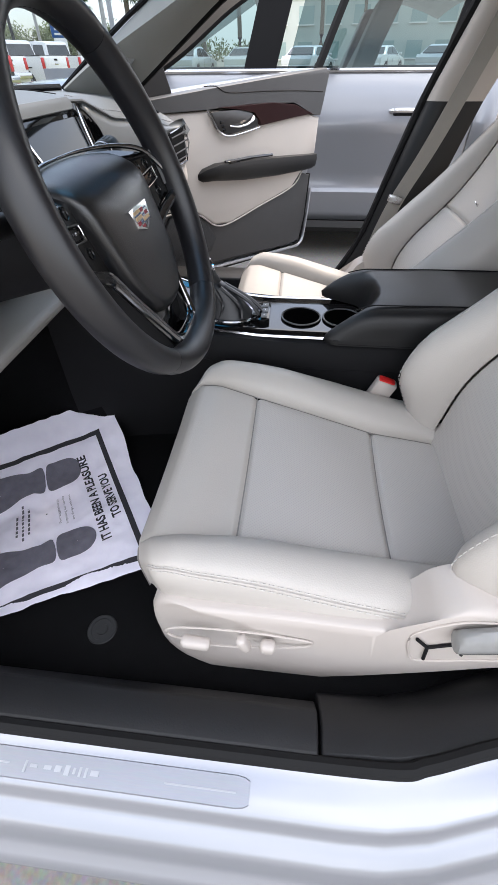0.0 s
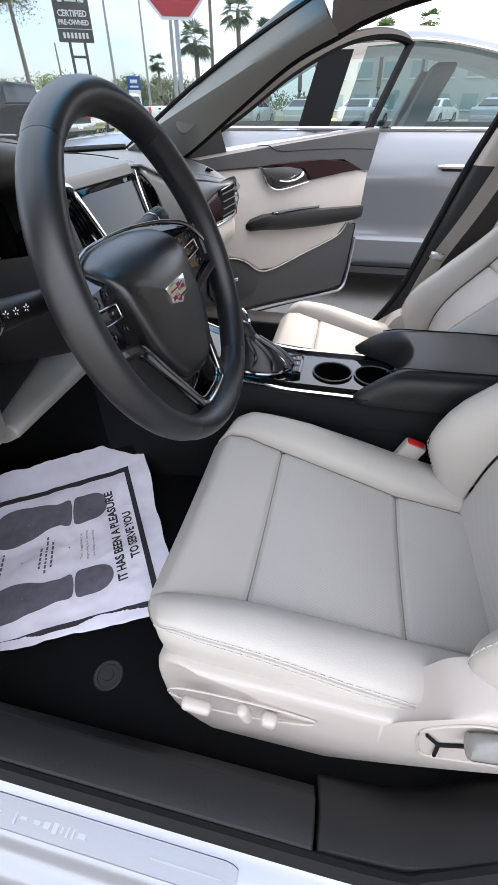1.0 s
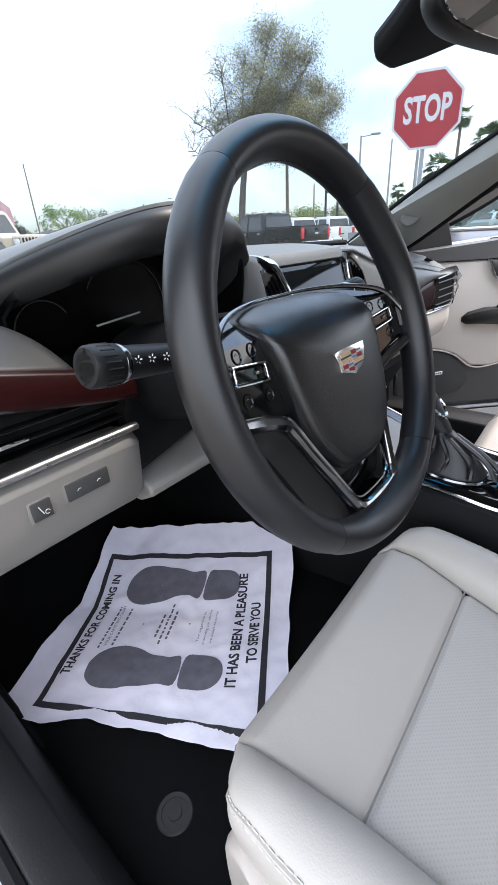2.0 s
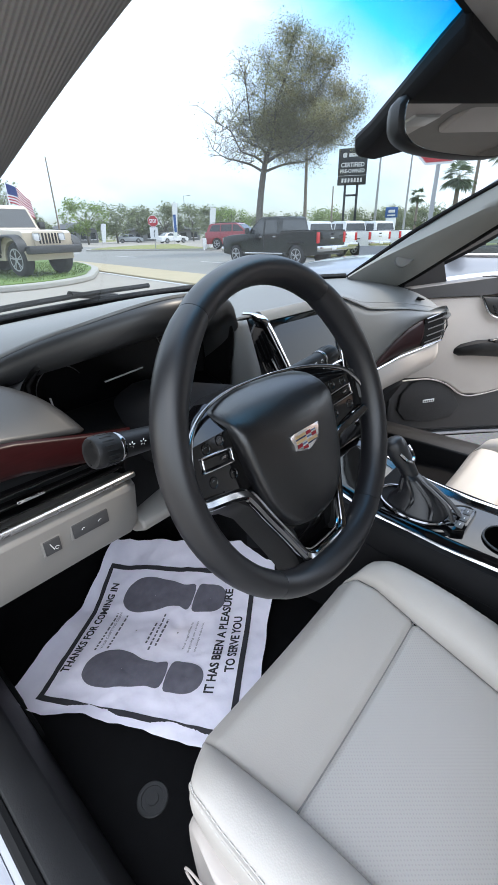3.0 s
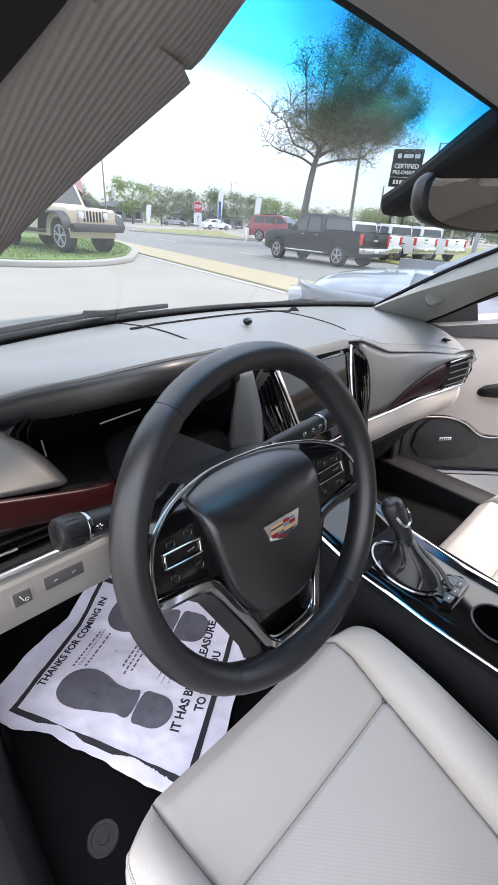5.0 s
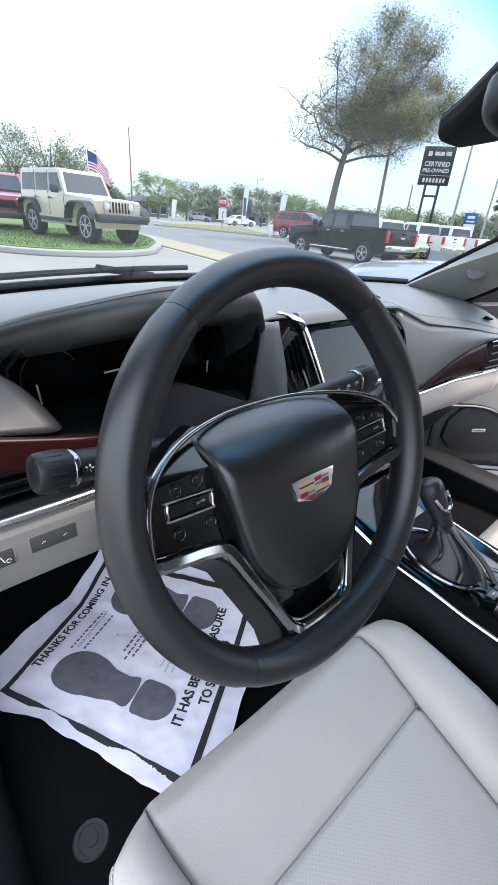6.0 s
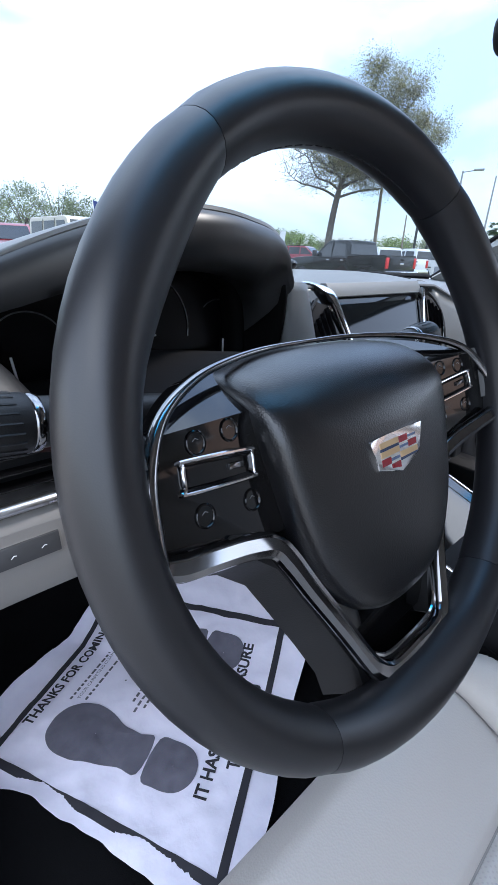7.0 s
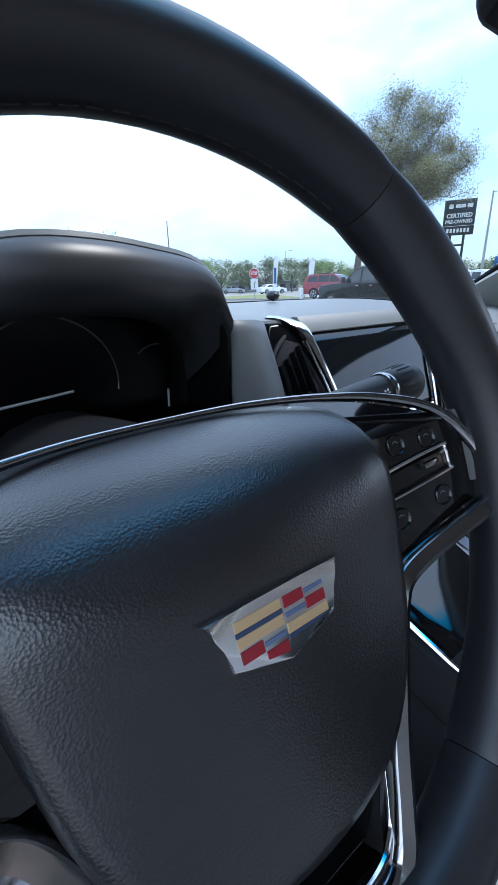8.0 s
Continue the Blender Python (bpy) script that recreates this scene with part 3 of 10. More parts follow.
for side in (-1, 1):
    # the lining's edge roll, from the pillar's top to the rear, then seal and painted rail
    bm = nb()
    rings = []
    ys = [0.226, 0.20, 0.165, 0.12, 0.06, -0.05, -0.2, -0.4, -0.7, -1.0]
    for y in ys:
        d = rail_pt(min(y, 0.212)) + Vector((0, max(0, y - 0.212), -0.034 if side > 0 else 0.0))
        e = Vector((0.551, y, line([(-1.0, 1.272), (-0.6, 1.316), (-0.3, 1.328), (0.0, 1.306), (0.10, 1.270), (0.165, 1.243), (0.226, 1.2125)], y)[0]))
        ring = [e + Vector((-0.004, 0, 0.016)), e, e.lerp(d, 0.10) + Vector((0, 0, -0.004)), e.lerp(d, 0.5) + Vector((0, 0, -0.007)), e.lerp(d, 0.9) + Vector((0, 0, -0.004)), d, d + Vector((0.004, 0, 0.012)), e.lerp(d, 0.5) + Vector((0, 0, 0.035))]
        rings.append([Vector((side * q.x, q.y, q.z)) for q in ring])
    loft(bm, rings)
    part("roof_edge_lining", bm, PILLAR, body, "grey woven lining edge", smooth=60)
    rail = [Vector((side * q.x, q.y, q.z)) for q in [rail_pt(lerp(0.212, -1.0, k / 24)) + Vector((0, 0, -0.034 if side > 0 else 0.0)) for k in range(25)]]
    bm = nb()
    seal_band(bm, rail, side)
    part("door_seal", bm, RUBBER, body)
    bm = nb()
    loft(bm, [[q + Vector((side * 0.034, 0, 0.003)), q + Vector((side * 0.046, 0, -0.003)), q + Vector((side * 0.062, 0, 0.006)), q + Vector((side * 0.076, 0, 0.010)), q + Vector((side * 0.085, 0, 0.026)), q + Vector((side * 0.05, 0, 0.07)), q + Vector((-side * 0.03, 0, 0.10)), q + Vector((-side * 0.03, 0, 0.085))] for q in rail])
    part("roof_rail", bm, SILVER, body, "silver roof rail", smooth=60)

# centre pillars: black lower trim, grey upper trim
B_FRONT = [(-0.011, 0.33), (-0.011, 0.368), (-0.092, 0.512), (-0.16, 0.735), (-0.216, 0.916), (-0.28, 1.096), (-0.32, 1.21)]
for side in (1, -1):
    shift = 0.0 if side > 0 else -0.32
    for name, z0, z1, mt, lab in (("pillar_trim_lower", 0.33, 0.905, BLACK, "black lower pillar trim"), ("pillar_trim_upper", 0.905, 1.22, CREAM_SOFT, "grey upper pillar trim")):
        bm = nb()
        rings = []
        for k in range(9):
            z = lerp(z0, z1, k / 8)
            yf = line([(b, a) for a, b in B_FRONT], z)[0] + shift
            w = lerp(0.10, 0.085, (z - 0.33) / 0.9)
            xo = line([(0.33, 0.775), (0.9, 0.765), (1.22, 0.685)], z)[0] * side
            rings.append([(xo, yf, z), (xo - side * 0.022, yf - 0.02, z), (xo - side * 0.03, yf - 0.05, z), (xo - side * 0.028, yf - w - 0.06, z), (xo + side * 0.03, yf - w - 0.06, z), (xo + side * 0.03, yf, z)])
        loft(bm, rings)
        part(name, bm, mt, body, lab, smooth=50)
    bm = nb()
    tube(bm, smooth_path([(line([(0.33, 0.79), (0.9, 0.78), (1.22, 0.70)], z)[0] * side, y + shift + 0.006, z) for y, z in B_FRONT], 5), 0.013, 8)
    part("door_seal", bm, RUBBER, body)
# passenger-side sill, with its seal
bm = nb()
loft(bm, [[(0.665, y, 0.315), (0.680, y, 0.400), (0.705, y, 0.412), (0.760, y, 0.412), (0.80, y, 0.385), (0.90, y, 0.30), (0.90, y, 0.17), (0.665, y, 0.17)] for y in (-1.0, -0.3, 0.3, 1.1)])
part("sill_trim", bm, SILLBLACK, body, "black plastic sill trim", bevel=0.004)
# footwell side trims
for side in (-1, 1):
    bm = nb()
    loft(bm, [[(side * 0.70, 0.66, 0.33), (side * 0.70, 1.15, 0.33), (side * 0.70, 1.15, 0.92), (side * 0.70, 0.74, 0.88), (side * 0.70, 0.68, 0.6)], [(side * 0.755, 0.66, 0.33), (side * 0.755, 1.15, 0.33), (side * 0.755, 1.15, 0.92), (side * 0.755, 0.74, 0.88), (side * 0.755, 0.68, 0.6)]])
    part("kick_panel", bm, BLACK, body, "black footwell side trim", bevel=0.01)
bm = nb()
loft(bm, [[(-0.135, y, 0.25), (-0.125, y, 0.60), (0.125, y, 0.60), (0.135, y, 0.25)] for y in (0.55, 0.8, 1.17)])
part("tunnel_trim", bm, CARPET, body, "black carpeted tunnel under the dashboard", bevel=0.01)
bm = nb()
box(bm, (0, 1.18, 0.60), (1.46, 0.03, 0.62))
part("bulkhead", bm, MATTE, body)
# rear seat and shelf close the cabin behind
bm = nb()
loft(bm, [[(x, -0.72, 0.33), (x, -0.72, 0.50), (x, -0.76, 0.53), (x, -1.15, 0.49), (x, -1.32, 0.92), (x, -1.45, 0.95), (x, -1.45, 0.33)] for x in (-0.64, -0.3, 0, 0.3, 0.64)])
part("rear_bench", bm, LEATHER, body, "grey leather rear bench", bevel=0.03)
bm = nb()
box(bm, (0, -1.6, 0.93), (1.3, 0.4, 0.03), 0.01)
part("parcel_shelf", bm, HEADLINER, body)
for side in (-1, 1):
    bm = nb()
    loft(bm, [[(side * x, -0.45 + dy, 0.33), (side * x, -1.5, 0.33), (side * x, -1.5, 0.90), (side * x, -0.45 + dy, 0.90)] for x, dy in ((0.72, -0.05), (0.86, 0.0))])
    part("rear_door", bm, CREAM_SOFT, body, "closed rear door", bevel=0.01)
    bm = nb()
    loft(bm, [[(side * 0.72, -1.0, 0.90), (side * 0.70, -1.55, 0.92), (side * 0.60, -1.35, 1.20), (side * 0.66, -1.0, 1.22)], [(side * 0.74, -1.0, 0.90), (side * 0.74, -1.65, 0.92), (side * 0.64, -1.35, 1.22), (side * 0.70, -1.0, 1.24)]])
    part("rear_pillar", bm, CREAM_SOFT, body)
bm = nb()
sheet(bm, lambda u, v: Vector((lerp(-0.62, 0.62, u), lerp(-1.35, -1.85, v), lerp(1.255, 0.95, v))), 4, 4)
rw = part("rear_window", bm, TINTED, body)
rw.visible_shadow = False
# bonnet, cowl and wiper
bm = nb()
sheet(bm, lambda u, v: Vector((lerp(-0.74, 0.74, u), lerp(1.11, 2.15, v) - 0.10 * (2 * u - 1) ** 2, 0.895 - 0.10 * v - 0.09 * v ** 4 - 0.05 * abs(2 * u - 1) ** 3)), 20, 16)
part("bonnet", bm, SILVER, body, "silver bonnet", solid=0.01)
bm = nb()
sheet(bm, lambda u, v: ws_base(lerp(-0.69, 0.69, u)) + Vector((0, 0.005 + 0.09 * v, -0.012 - 0.035 * v)), 20, 4)
part("cowl", bm, MATTE, body, "black plastic cowl", solid=0.01)
bm = nb()
tube(bm, [ws_pt(u, 0.035) + Vector((0, 0.004, 0.012)) for u in (0.16, 0.22, 0.30, 0.38, 0.46)], 0.006, 6)
tube(bm, [ws_pt(0.30, 0.035) + Vector((0, 0.004, 0.016)), ws_base(-0.1) + Vector((0, 0.06, 0.0))], 0.008, 6)
part("wiper", bm, RUBBER, body, "black wiper")
for side in (-1, 1):
    bm = nb()
    loft(bm, [[(side * 0.76, y, 0.2), (side * 0.76, y, 0.79 - 0.14 * max(0, y - 1)), (side * 0.84, y, 0.76 - 0.14 * max(0, y - 1)), (side * 0.90, y, 0.62), (side * 0.89, y, 0.2)] for y in (1.08, 1.5, 2.0, 2.2)])
    part("fender", bm, SILVER, body, smooth=60)

# sun visors and roof console
for side, name in ((-1, "sun_visor"), (1, "sun_visor")):
    c = Vector((side * 0.31, 0.095, 1.290))
    sv = thing(name, "folded grey cloth sun visor under the roof lining", "sun visor", tuple(c), "sun visors")
    bm = nb()
    box(bm, c, (0.34, 0.15, 0.016), 0.007, Matrix.Rotation(radians(7), 4, "X"))
    part("visor_board", bm, CREAM_SOFT, sv)
    bm = nb()
    tube(bm, [c + Vector((-0.16, 0.070, 0.004)), c + Vector((0.16, 0.070, 0.004))], 0.007, 8)
    part("hinge_rod", bm, CREAM, sv)
roof_console = thing("roof_console", "grey overhead console with reading lamps", "console", (0, 0.1, 1.27))
bm = nb()
box(bm, (0, 0.10, 1.290), (0.17, 0.20, 0.035), 0.012)
part("housing", bm, CREAM_SOFT, roof_console)
for s in (-1, 1):
    bm = nb()
    box(bm, (s * 0.045, 0.11, 1.272), (0.05, 0.05, 0.008), 0.003)
    part("lamp_lens", bm, mat("frosted_lens", (0.5, 0.5, 0.48), 0.3), roof_console)

# interior mirror
mirror = thing("rear_view_mirror", "black rear view mirror hung from the windshield", "mirror", (-0.01, 0.32, 1.19))
mc = Vector((-0.008, 0.322, 1.207))
mq = look(mc, (-0.32, -0.63, 1.255)).to_3x3().to_4x4()
bm = nb()


def mirror_outline(w, h, p=3.2):
    pts = []
    for k in range(36):
        a = 2 * math.pi * k / 36
        c, s = math.cos(a), math.sin(a)
        pts.append((w * math.copysign(abs(c) ** (2 / p), c), h * math.copysign(abs(s) ** (2 / p), s)))
    return pts


o = mirror_outline(0.124, 0.035)
M4 = Matrix.Translation(mc) @ mq
loft(bm, [[M4 @ Vector((x * k, y * k, z)) for x, y in o] for k, z in ((0.4, 0.036), (0.75, 0.030), (0.95, 0.016), (1.0, 0.004), (1.0, -0.008), (0.965, -0.011))])
part("housing", bm, BLACK, mirror, smooth=50)
bm = nb()
prism(bm, [(x * 0.95, y * 0.95) for x, y in o[::-1]], 0.002, M4 @ Matrix.Translation((0, 0, -0.0135)))
part("mirror_glass", bm, MIRROR, mirror, "reflecting mirror glass")
bm = nb()
loft(bm, [[(xl, y, zt), (xl + 0.006, y, zb + 0.004), (xl + 0.02, y, zb), (xr - 0.02, y, zb), (xr - 0.006, y, zb + 0.004), (xr, y, zt)] for y, xl, xr, zt, zb in ((0.262, -0.200, 0.200, 1.276, 1.246), (0.30, -0.168, 0.168, 1.266, 1.236), (0.36, -0.116, 0.120, 1.247, 1.219), (0.425, -0.062, 0.070, 1.226, 1.196), (0.466, -0.034, 0.042, 1.214, 1.186))])
part("sensor_housing", bm, MATTE, mirror, "black sensor housing behind the mirror", bevel=0.008)
bm = nb()
tube(bm, [(-0.012, 0.34, 1.195), (-0.008, 0.36, 1.21), (-0.005, 0.37, 1.225)], 0.012, 8)
part("stem", bm, BLACK, mirror)


# ---- dashboard ----
dash = thing("dashboard", "charcoal soft-touch dashboard with light grey lower panels", "dashboard", (0, 0.75, 0.6))

NEAR = [(-0.70, 0.600, 0.908), (-0.65, 0.632, 0.925), (-0.60, 0.654, 0.940), (-0.56, 0.650, 0.953), (-0.52, 0.600, 0.978), (-0.48, 0.545, 0.999), (-0.44, 0.511, 1.0135), (-0.40, 0.496, 1.0205), (-0.36, 0.497, 1.0205), (-0.32, 0.507, 1.0170), (-0.28, 0.522, 1.0115), (-0.258, 0.529, 0.999), (-0.246, 0.535, 0.978),
        (-0.238, 0.538, 0.964), (-0.215, 0.575, 0.952), (-0.17, 0.592, 0.953), (-0.10, 0.600, 0.950), (0.02, 0.603, 0.950), (0.13, 0.600, 0.949), (0.20, 0.590, 0.947), (0.26, 0.577, 0.940), (0.36, 0.560, 0.928), (0.50, 0.543, 0.910), (0.62, 0.527, 0.888), (0.735, 0.512, 0.866)]


NEAR = [tuple(q) for q in smooth_path(NEAR, 5)]


def dash_near(x):
    return line(NEAR, x)


def dash_top(u, v):
    x = lerp(-0.70, 0.735, u)
    far = ws_base(max(-0.69, min(0.69, x))) + Vector((0, -0.004, -0.004))
    yn, zn = dash_near(x)
    mid = lerp(zn, far.z, 0.55) + 0.020 * math.sin(math.pi * min(1, v * 1.05))
    hood = max(0.0, zn - 0.962)
    s = v
    y = lerp(yn, far.y, s)
    e = min(1.0, s / (0.10 if x < 0.2 else 0.34))
    base = lerp(zn - hood, far.z, s ** 1.2) + 0.016 * math.sin(math.pi * s)
    z = base + hood * max(0, 1 - s / 0.62) ** 1.3 * (1 + 0.5 * s) - (0.002 if x < 0.2 else lerp(0.002, 0.026, min(1, (x - 0.2) / 0.1))) * (1 - e) ** 2
    return Vector((x, y, z))


bm = nb()
us = [i / 110 for i in range(111)]
vs = [0, 0.012, 0.03, 0.06, 0.1, 0.15, 0.22, 0.3, 0.4, 0.5, 0.62, 0.75, 0.88, 1.0]
front = []
for u in us:
    p = dash_top(u, 0)
    front.append(p)
rows = []
# a thin rolled lip, then the top
for dy, dz in ((0.008, -0.007), (0.002, -0.006), (-0.001, -0.003)):
    rows.append([bm.verts.new(p + Vector((0, dy, dz))) for p in front])
for v in vs:
    rows.append([bm.verts.new(dash_top(u, v)) for u in us])
for a, b in zip(rows, rows[1:]):
    for i in range(len(us) - 1):
        bm.faces.new((a[i], a[i + 1], b[i + 1], b[i]))
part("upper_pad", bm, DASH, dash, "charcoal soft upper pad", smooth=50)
# the hood's rolled front: it swells towards the driver below the seam, then turns in to the recess
bm = nb()
MOUTH = smooth_path([(-0.540, 0.598, 0.850), (-0.556, 0.598, 0.885), (-0.552, 0.598, 0.922), (-0.520, 0.596, 0.951), (-0.460, 0.590, 0.966), (-0.380, 0.588, 0.970), (-0.300, 0.588, 0.964), (-0.266, 0.588, 0.940), (-0.258, 0.588, 0.900)], 8)
rings = []
for k in range(65):
    q = dash_top(lerp(0.022, 0.3185, k / 64), 0)
    m = MOUTH[min(len(MOUTH) - 1, round(k / 64 * (len(MOUTH) - 1)))]
    w = min(1.0, 0.72 + k / 90, 0.55 + (64 - k) / 18)
    roll_ = [q + Vector((0, 0.003, -0.003))] + [q + Vector((0, dy, -0.0035 + dz * w)) for dy, dz in ((-0.0030, -0.0008), (-0.0075, -0.0045), (-0.0105, -0.012), (-0.0095, -0.022), (-0.005, -0.032), (0.004, -0.041))]
    rings.append(roll_ + [vl(roll_[-1], m, 0.35) + Vector((0, 0, -0.003)), vl(roll_[-1], m, 0.7) + Vector((0, 0, -0.002)), Vector(m)])
loft(bm, rings, False, False)
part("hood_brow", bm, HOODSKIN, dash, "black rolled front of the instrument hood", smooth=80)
# black inner cheek at the hood's inboard end
bm = nb()
sheet(bm, lambda u, v: vl(vl(Vector((-0.249, 0.532, 0.956)), Vector((-0.232, 0.575, 0.842)), v) + Vector((0.004 * math.sin(math.pi * v), -0.004 * math.sin(math.pi * v), 0)), vl(Vector((-0.258, 0.64, 0.958)), Vector((-0.262, 0.64, 0.842)), v), u), 10, 14)
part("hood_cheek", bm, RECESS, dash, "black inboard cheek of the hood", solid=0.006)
# grey pad between the hood and the centre outlets
bm = nb()
sheet(bm, lambda u, v: vl(vl(Vector((-0.2355, 0.541, 0.958)), Vector((-0.225, 0.570, 0.810)), v), vl(Vector((-0.158, 0.588, 0.945)), Vector((-0.150, 0.545, 0.800)), v), u) + Vector((0, -0.016 * math.sin(math.pi * u) - 0.008 * math.sin(math.pi * v), 0.004 * math.sin(math.pi * u))), 10, 14)
part("inner_pad", bm, DASH, dash, "charcoal pad beside the centre outlet", solid=-0.02)
# padded end beside the door, rolled into the instrument recess
bm = nb()


def wood_top(x):
    return line([(-0.705, 0.906), (-0.605, 0.895), (-0.534, 0.876), (-0.470, 0.860)], x)[0]


def end_pad(u, v):
    k = min(1.0, u / 0.86)
    xt, xb = lerp(-0.705, -0.598, k), lerp(-0.705, -0.523, k)
    yn, zn = dash_near(xt)
    top_ = Vector((xt, yn + 0.003, max(zn - 0.014, wood_top(xt) + 0.004)))
    low_ = Vector((xb, 0.518 + 0.018 * k * k, wood_top(xb) - 0.003))
    q = vl(top_, low_, v) + Vector((0.008 * k, -0.014, 0.013)) * math.sin(math.pi * v)
    if u > 0.86:
        d = (u - 0.86) / 0.14
        q += Vector((0.012 * math.sin(d * 1.57), 0.045 * d * d, -0.012 * d * d))
    return q


sheet(bm, end_pad, 30, 14)
part("end_pad", bm, PADSHADE, dash, "charcoal stitched end pad", solid=-0.006)
# added sheet between the end pad and the wood, black in place of shade
bm = nb()
sheet(bm, lambda u, v: Vector((lerp(-0.715, -0.470, u), lerp(0.560, 0.545, u), lerp(0.80, lerp(0.895, 0.858, u), v))), 6, 4)
part("pad_shade_backing", bm, RECESS, dash, solid=0.01)
# seams and the raised centre speaker panel
for path in ([dash_top(0.355, k / 12) + Vector((0, 0, 0.001)) for k in range(2, 13)], [dash_top(0.645, k / 12) + Vector((0, 0, 0.001)) for k in range(2, 13)]):
    bm = nb()
    tube(bm, path, 0.0012, 5)
    part("pad_seam", bm, MATTE, dash)
bm = nb()
tube(bm, [dash_top(u / 40, 0.70) + Vector((0, 0, 0.0015)) for u in range(13, 28)], 0.0025, 5)
part("defrost_slot", bm, MATTE, dash)
bm = nb()
sheet(bm, lambda u, v: dash_top(lerp(0.39, 0.61, u), lerp(0.36, 0.78, v)) + Vector((0, 0, -0.0046)), 10, 8)
part("speaker_panel", bm, DASH, dash, "raised centre speaker panel", solid=0.006)
bm = nb()
stitches(bm, [dash_top(lerp(0.615, 0.97, k / 40), 0.055) + Vector((0, 0, 0.001)) for k in range(41)])
stitches(bm, [end_pad(lerp(0.20, 0.84, k / 14), lerp(0.50, 0.60, k / 14) + 0.37 * (k / 14) ** 2.5) + Vector((0, -0.0012, 0.001)) for k in range(15)])
tagged(part("stitching", bm, mat("grey_thread", (0.25, 0.25, 0.25), 0.8), dash, "grey stitching"), kind="stuff")
sensor = nb()
bmesh.ops.create_uvsphere(sensor, u_segments=16, v_segments=10, radius=0.011)
bmesh.ops.scale(sensor, verts=sensor.verts, vec=(1, 1, 0.75))
bmesh.ops.translate(sensor, verts=sensor.verts, vec=(0.003, 0.767, 0.972))
part("sun_sensor", sensor, GLOSS, dash, "black domed light sensor")
bm = nb()
loft(bm, [[(0.245, 0.862, 0.958), (0.275, 0.85, 0.958), (0.275, 0.842, 0.958)], [(0.262, 0.862, 0.966), (0.27, 0.858, 0.970), (0.27, 0.852, 0.968)]])
part("windshield_clip", bm, MATTE, dash)
# passenger tweeter vent
bm = nb()
prism(bm, [(-0.022, -0.010), (0.024, -0.010), (0.004, 0.014)], 0.004, Matrix.Translation((0.640, 0.572, 0.888)) @ Matrix.Rotation(radians(-22), 4, "X") @ Matrix.Rotation(radians(15), 4, "Y"), 0.001)
part("defrost_outlet", bm, MATTE, dash)

# instrument cluster under the hood
cluster = None
bm = nb()
out = [(-0.535, 0.845), (-0.548, 0.885), (-0.545, 0.925), (-0.515, 0.955), (-0.46, 0.975), (-0.38, 0.982), (-0.30, 0.975), (-0.258, 0.958), (-0.246, 0.92), (-0.246, 0.87), (-0.262, 0.838)]
rings = []
for y, k, dz in ((0.600, 0.985, 0.0), (0.615, 0.96, -0.003), (0.635, 0.92, -0.005)):
    rings.append([(-0.395 + (x + 0.395) * k, y, 0.905 + (z - 0.905) * k + dz) for x, z in out])
loft(bm, rings, True, False)
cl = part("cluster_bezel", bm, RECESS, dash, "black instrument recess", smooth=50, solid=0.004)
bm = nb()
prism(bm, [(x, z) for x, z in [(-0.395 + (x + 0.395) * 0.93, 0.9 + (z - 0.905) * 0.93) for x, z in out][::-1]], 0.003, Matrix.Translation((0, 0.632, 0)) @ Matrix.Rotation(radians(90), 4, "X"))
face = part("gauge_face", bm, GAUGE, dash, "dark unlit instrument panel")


def arc(cx, cz, r, a0, a1, y=0.6275, n=24):
    return [(cx + r * math.cos(radians(lerp(a0, a1, k / n))), y, cz + r * math.sin(radians(lerp(a0, a1, k / n)))) for k in range(n + 1)]


dim = mat("dim_silver_ring", (0.16, 0.16, 0.165), 0.35, 0.8)
for cx, cz, r, a0, a1 in ((-0.375, 0.905, 0.062, -10, 150), (-0.268, 0.900, 0.034, -20, 130), (-0.490, 0.898, 0.034, 30, 200)):
    bm = nb()
    tube(bm, arc(cx, cz, r, a0, a1), 0.0008, 5)
    part("gauge_ring", bm, dim, face)
for p0, p1 in (((-0.425, 0.6265, 0.893), (-0.357, 0.6265, 0.899)), ((-0.253, 0.6265, 0.893), (-0.226 - 0.02, 0.6265, 0.894)), ((-0.262, 0.6265, 0.862), (-0.261, 0.6265, 0.886)), ((-0.505, 0.6265, 0.858), (-0.508, 0.6265, 0.892))):
    bm = nb()
    tube(bm, (p0, p1), 0.0013, 5)
    part("needle", bm, mat("pale_needle", (0.55, 0.55, 0.55), 0.4), face)

# lower cluster cover and column shroud
bm = nb()
loft(bm, [[(x, 0.60, 0.872), (x, 0.545, 0.855 - 0.004), (x, 0.53, 0.835), (x, 0.545, 0.80), (x, 0.66, 0.79), (x, 0.66, 0.86)] for x in (-0.535, -0.46, -0.38, -0.30, -0.245)])
part("cluster_lower_trim", bm, RECESS, dash, bevel=0.006)
bm = nb()
loft(bm, [[(-0.384 + 0.062 * w * math.cos(a), y, z + 0.056 * w * math.sin(a)) for a in [2 * math.pi * k / 18 for k in range(18)]] for y, z, w in ((0.385, 0.872, 0.86), (0.42, 0.862, 1.0), (0.50, 0.845, 1.08), (0.60, 0.825, 1.15))])
part("column_shroud", bm, MATTE, dash, "black steering column shroud", smooth=50)

# driver's lower panel: wood strip, air outlet, satin strip, switch panel
bm = nb()


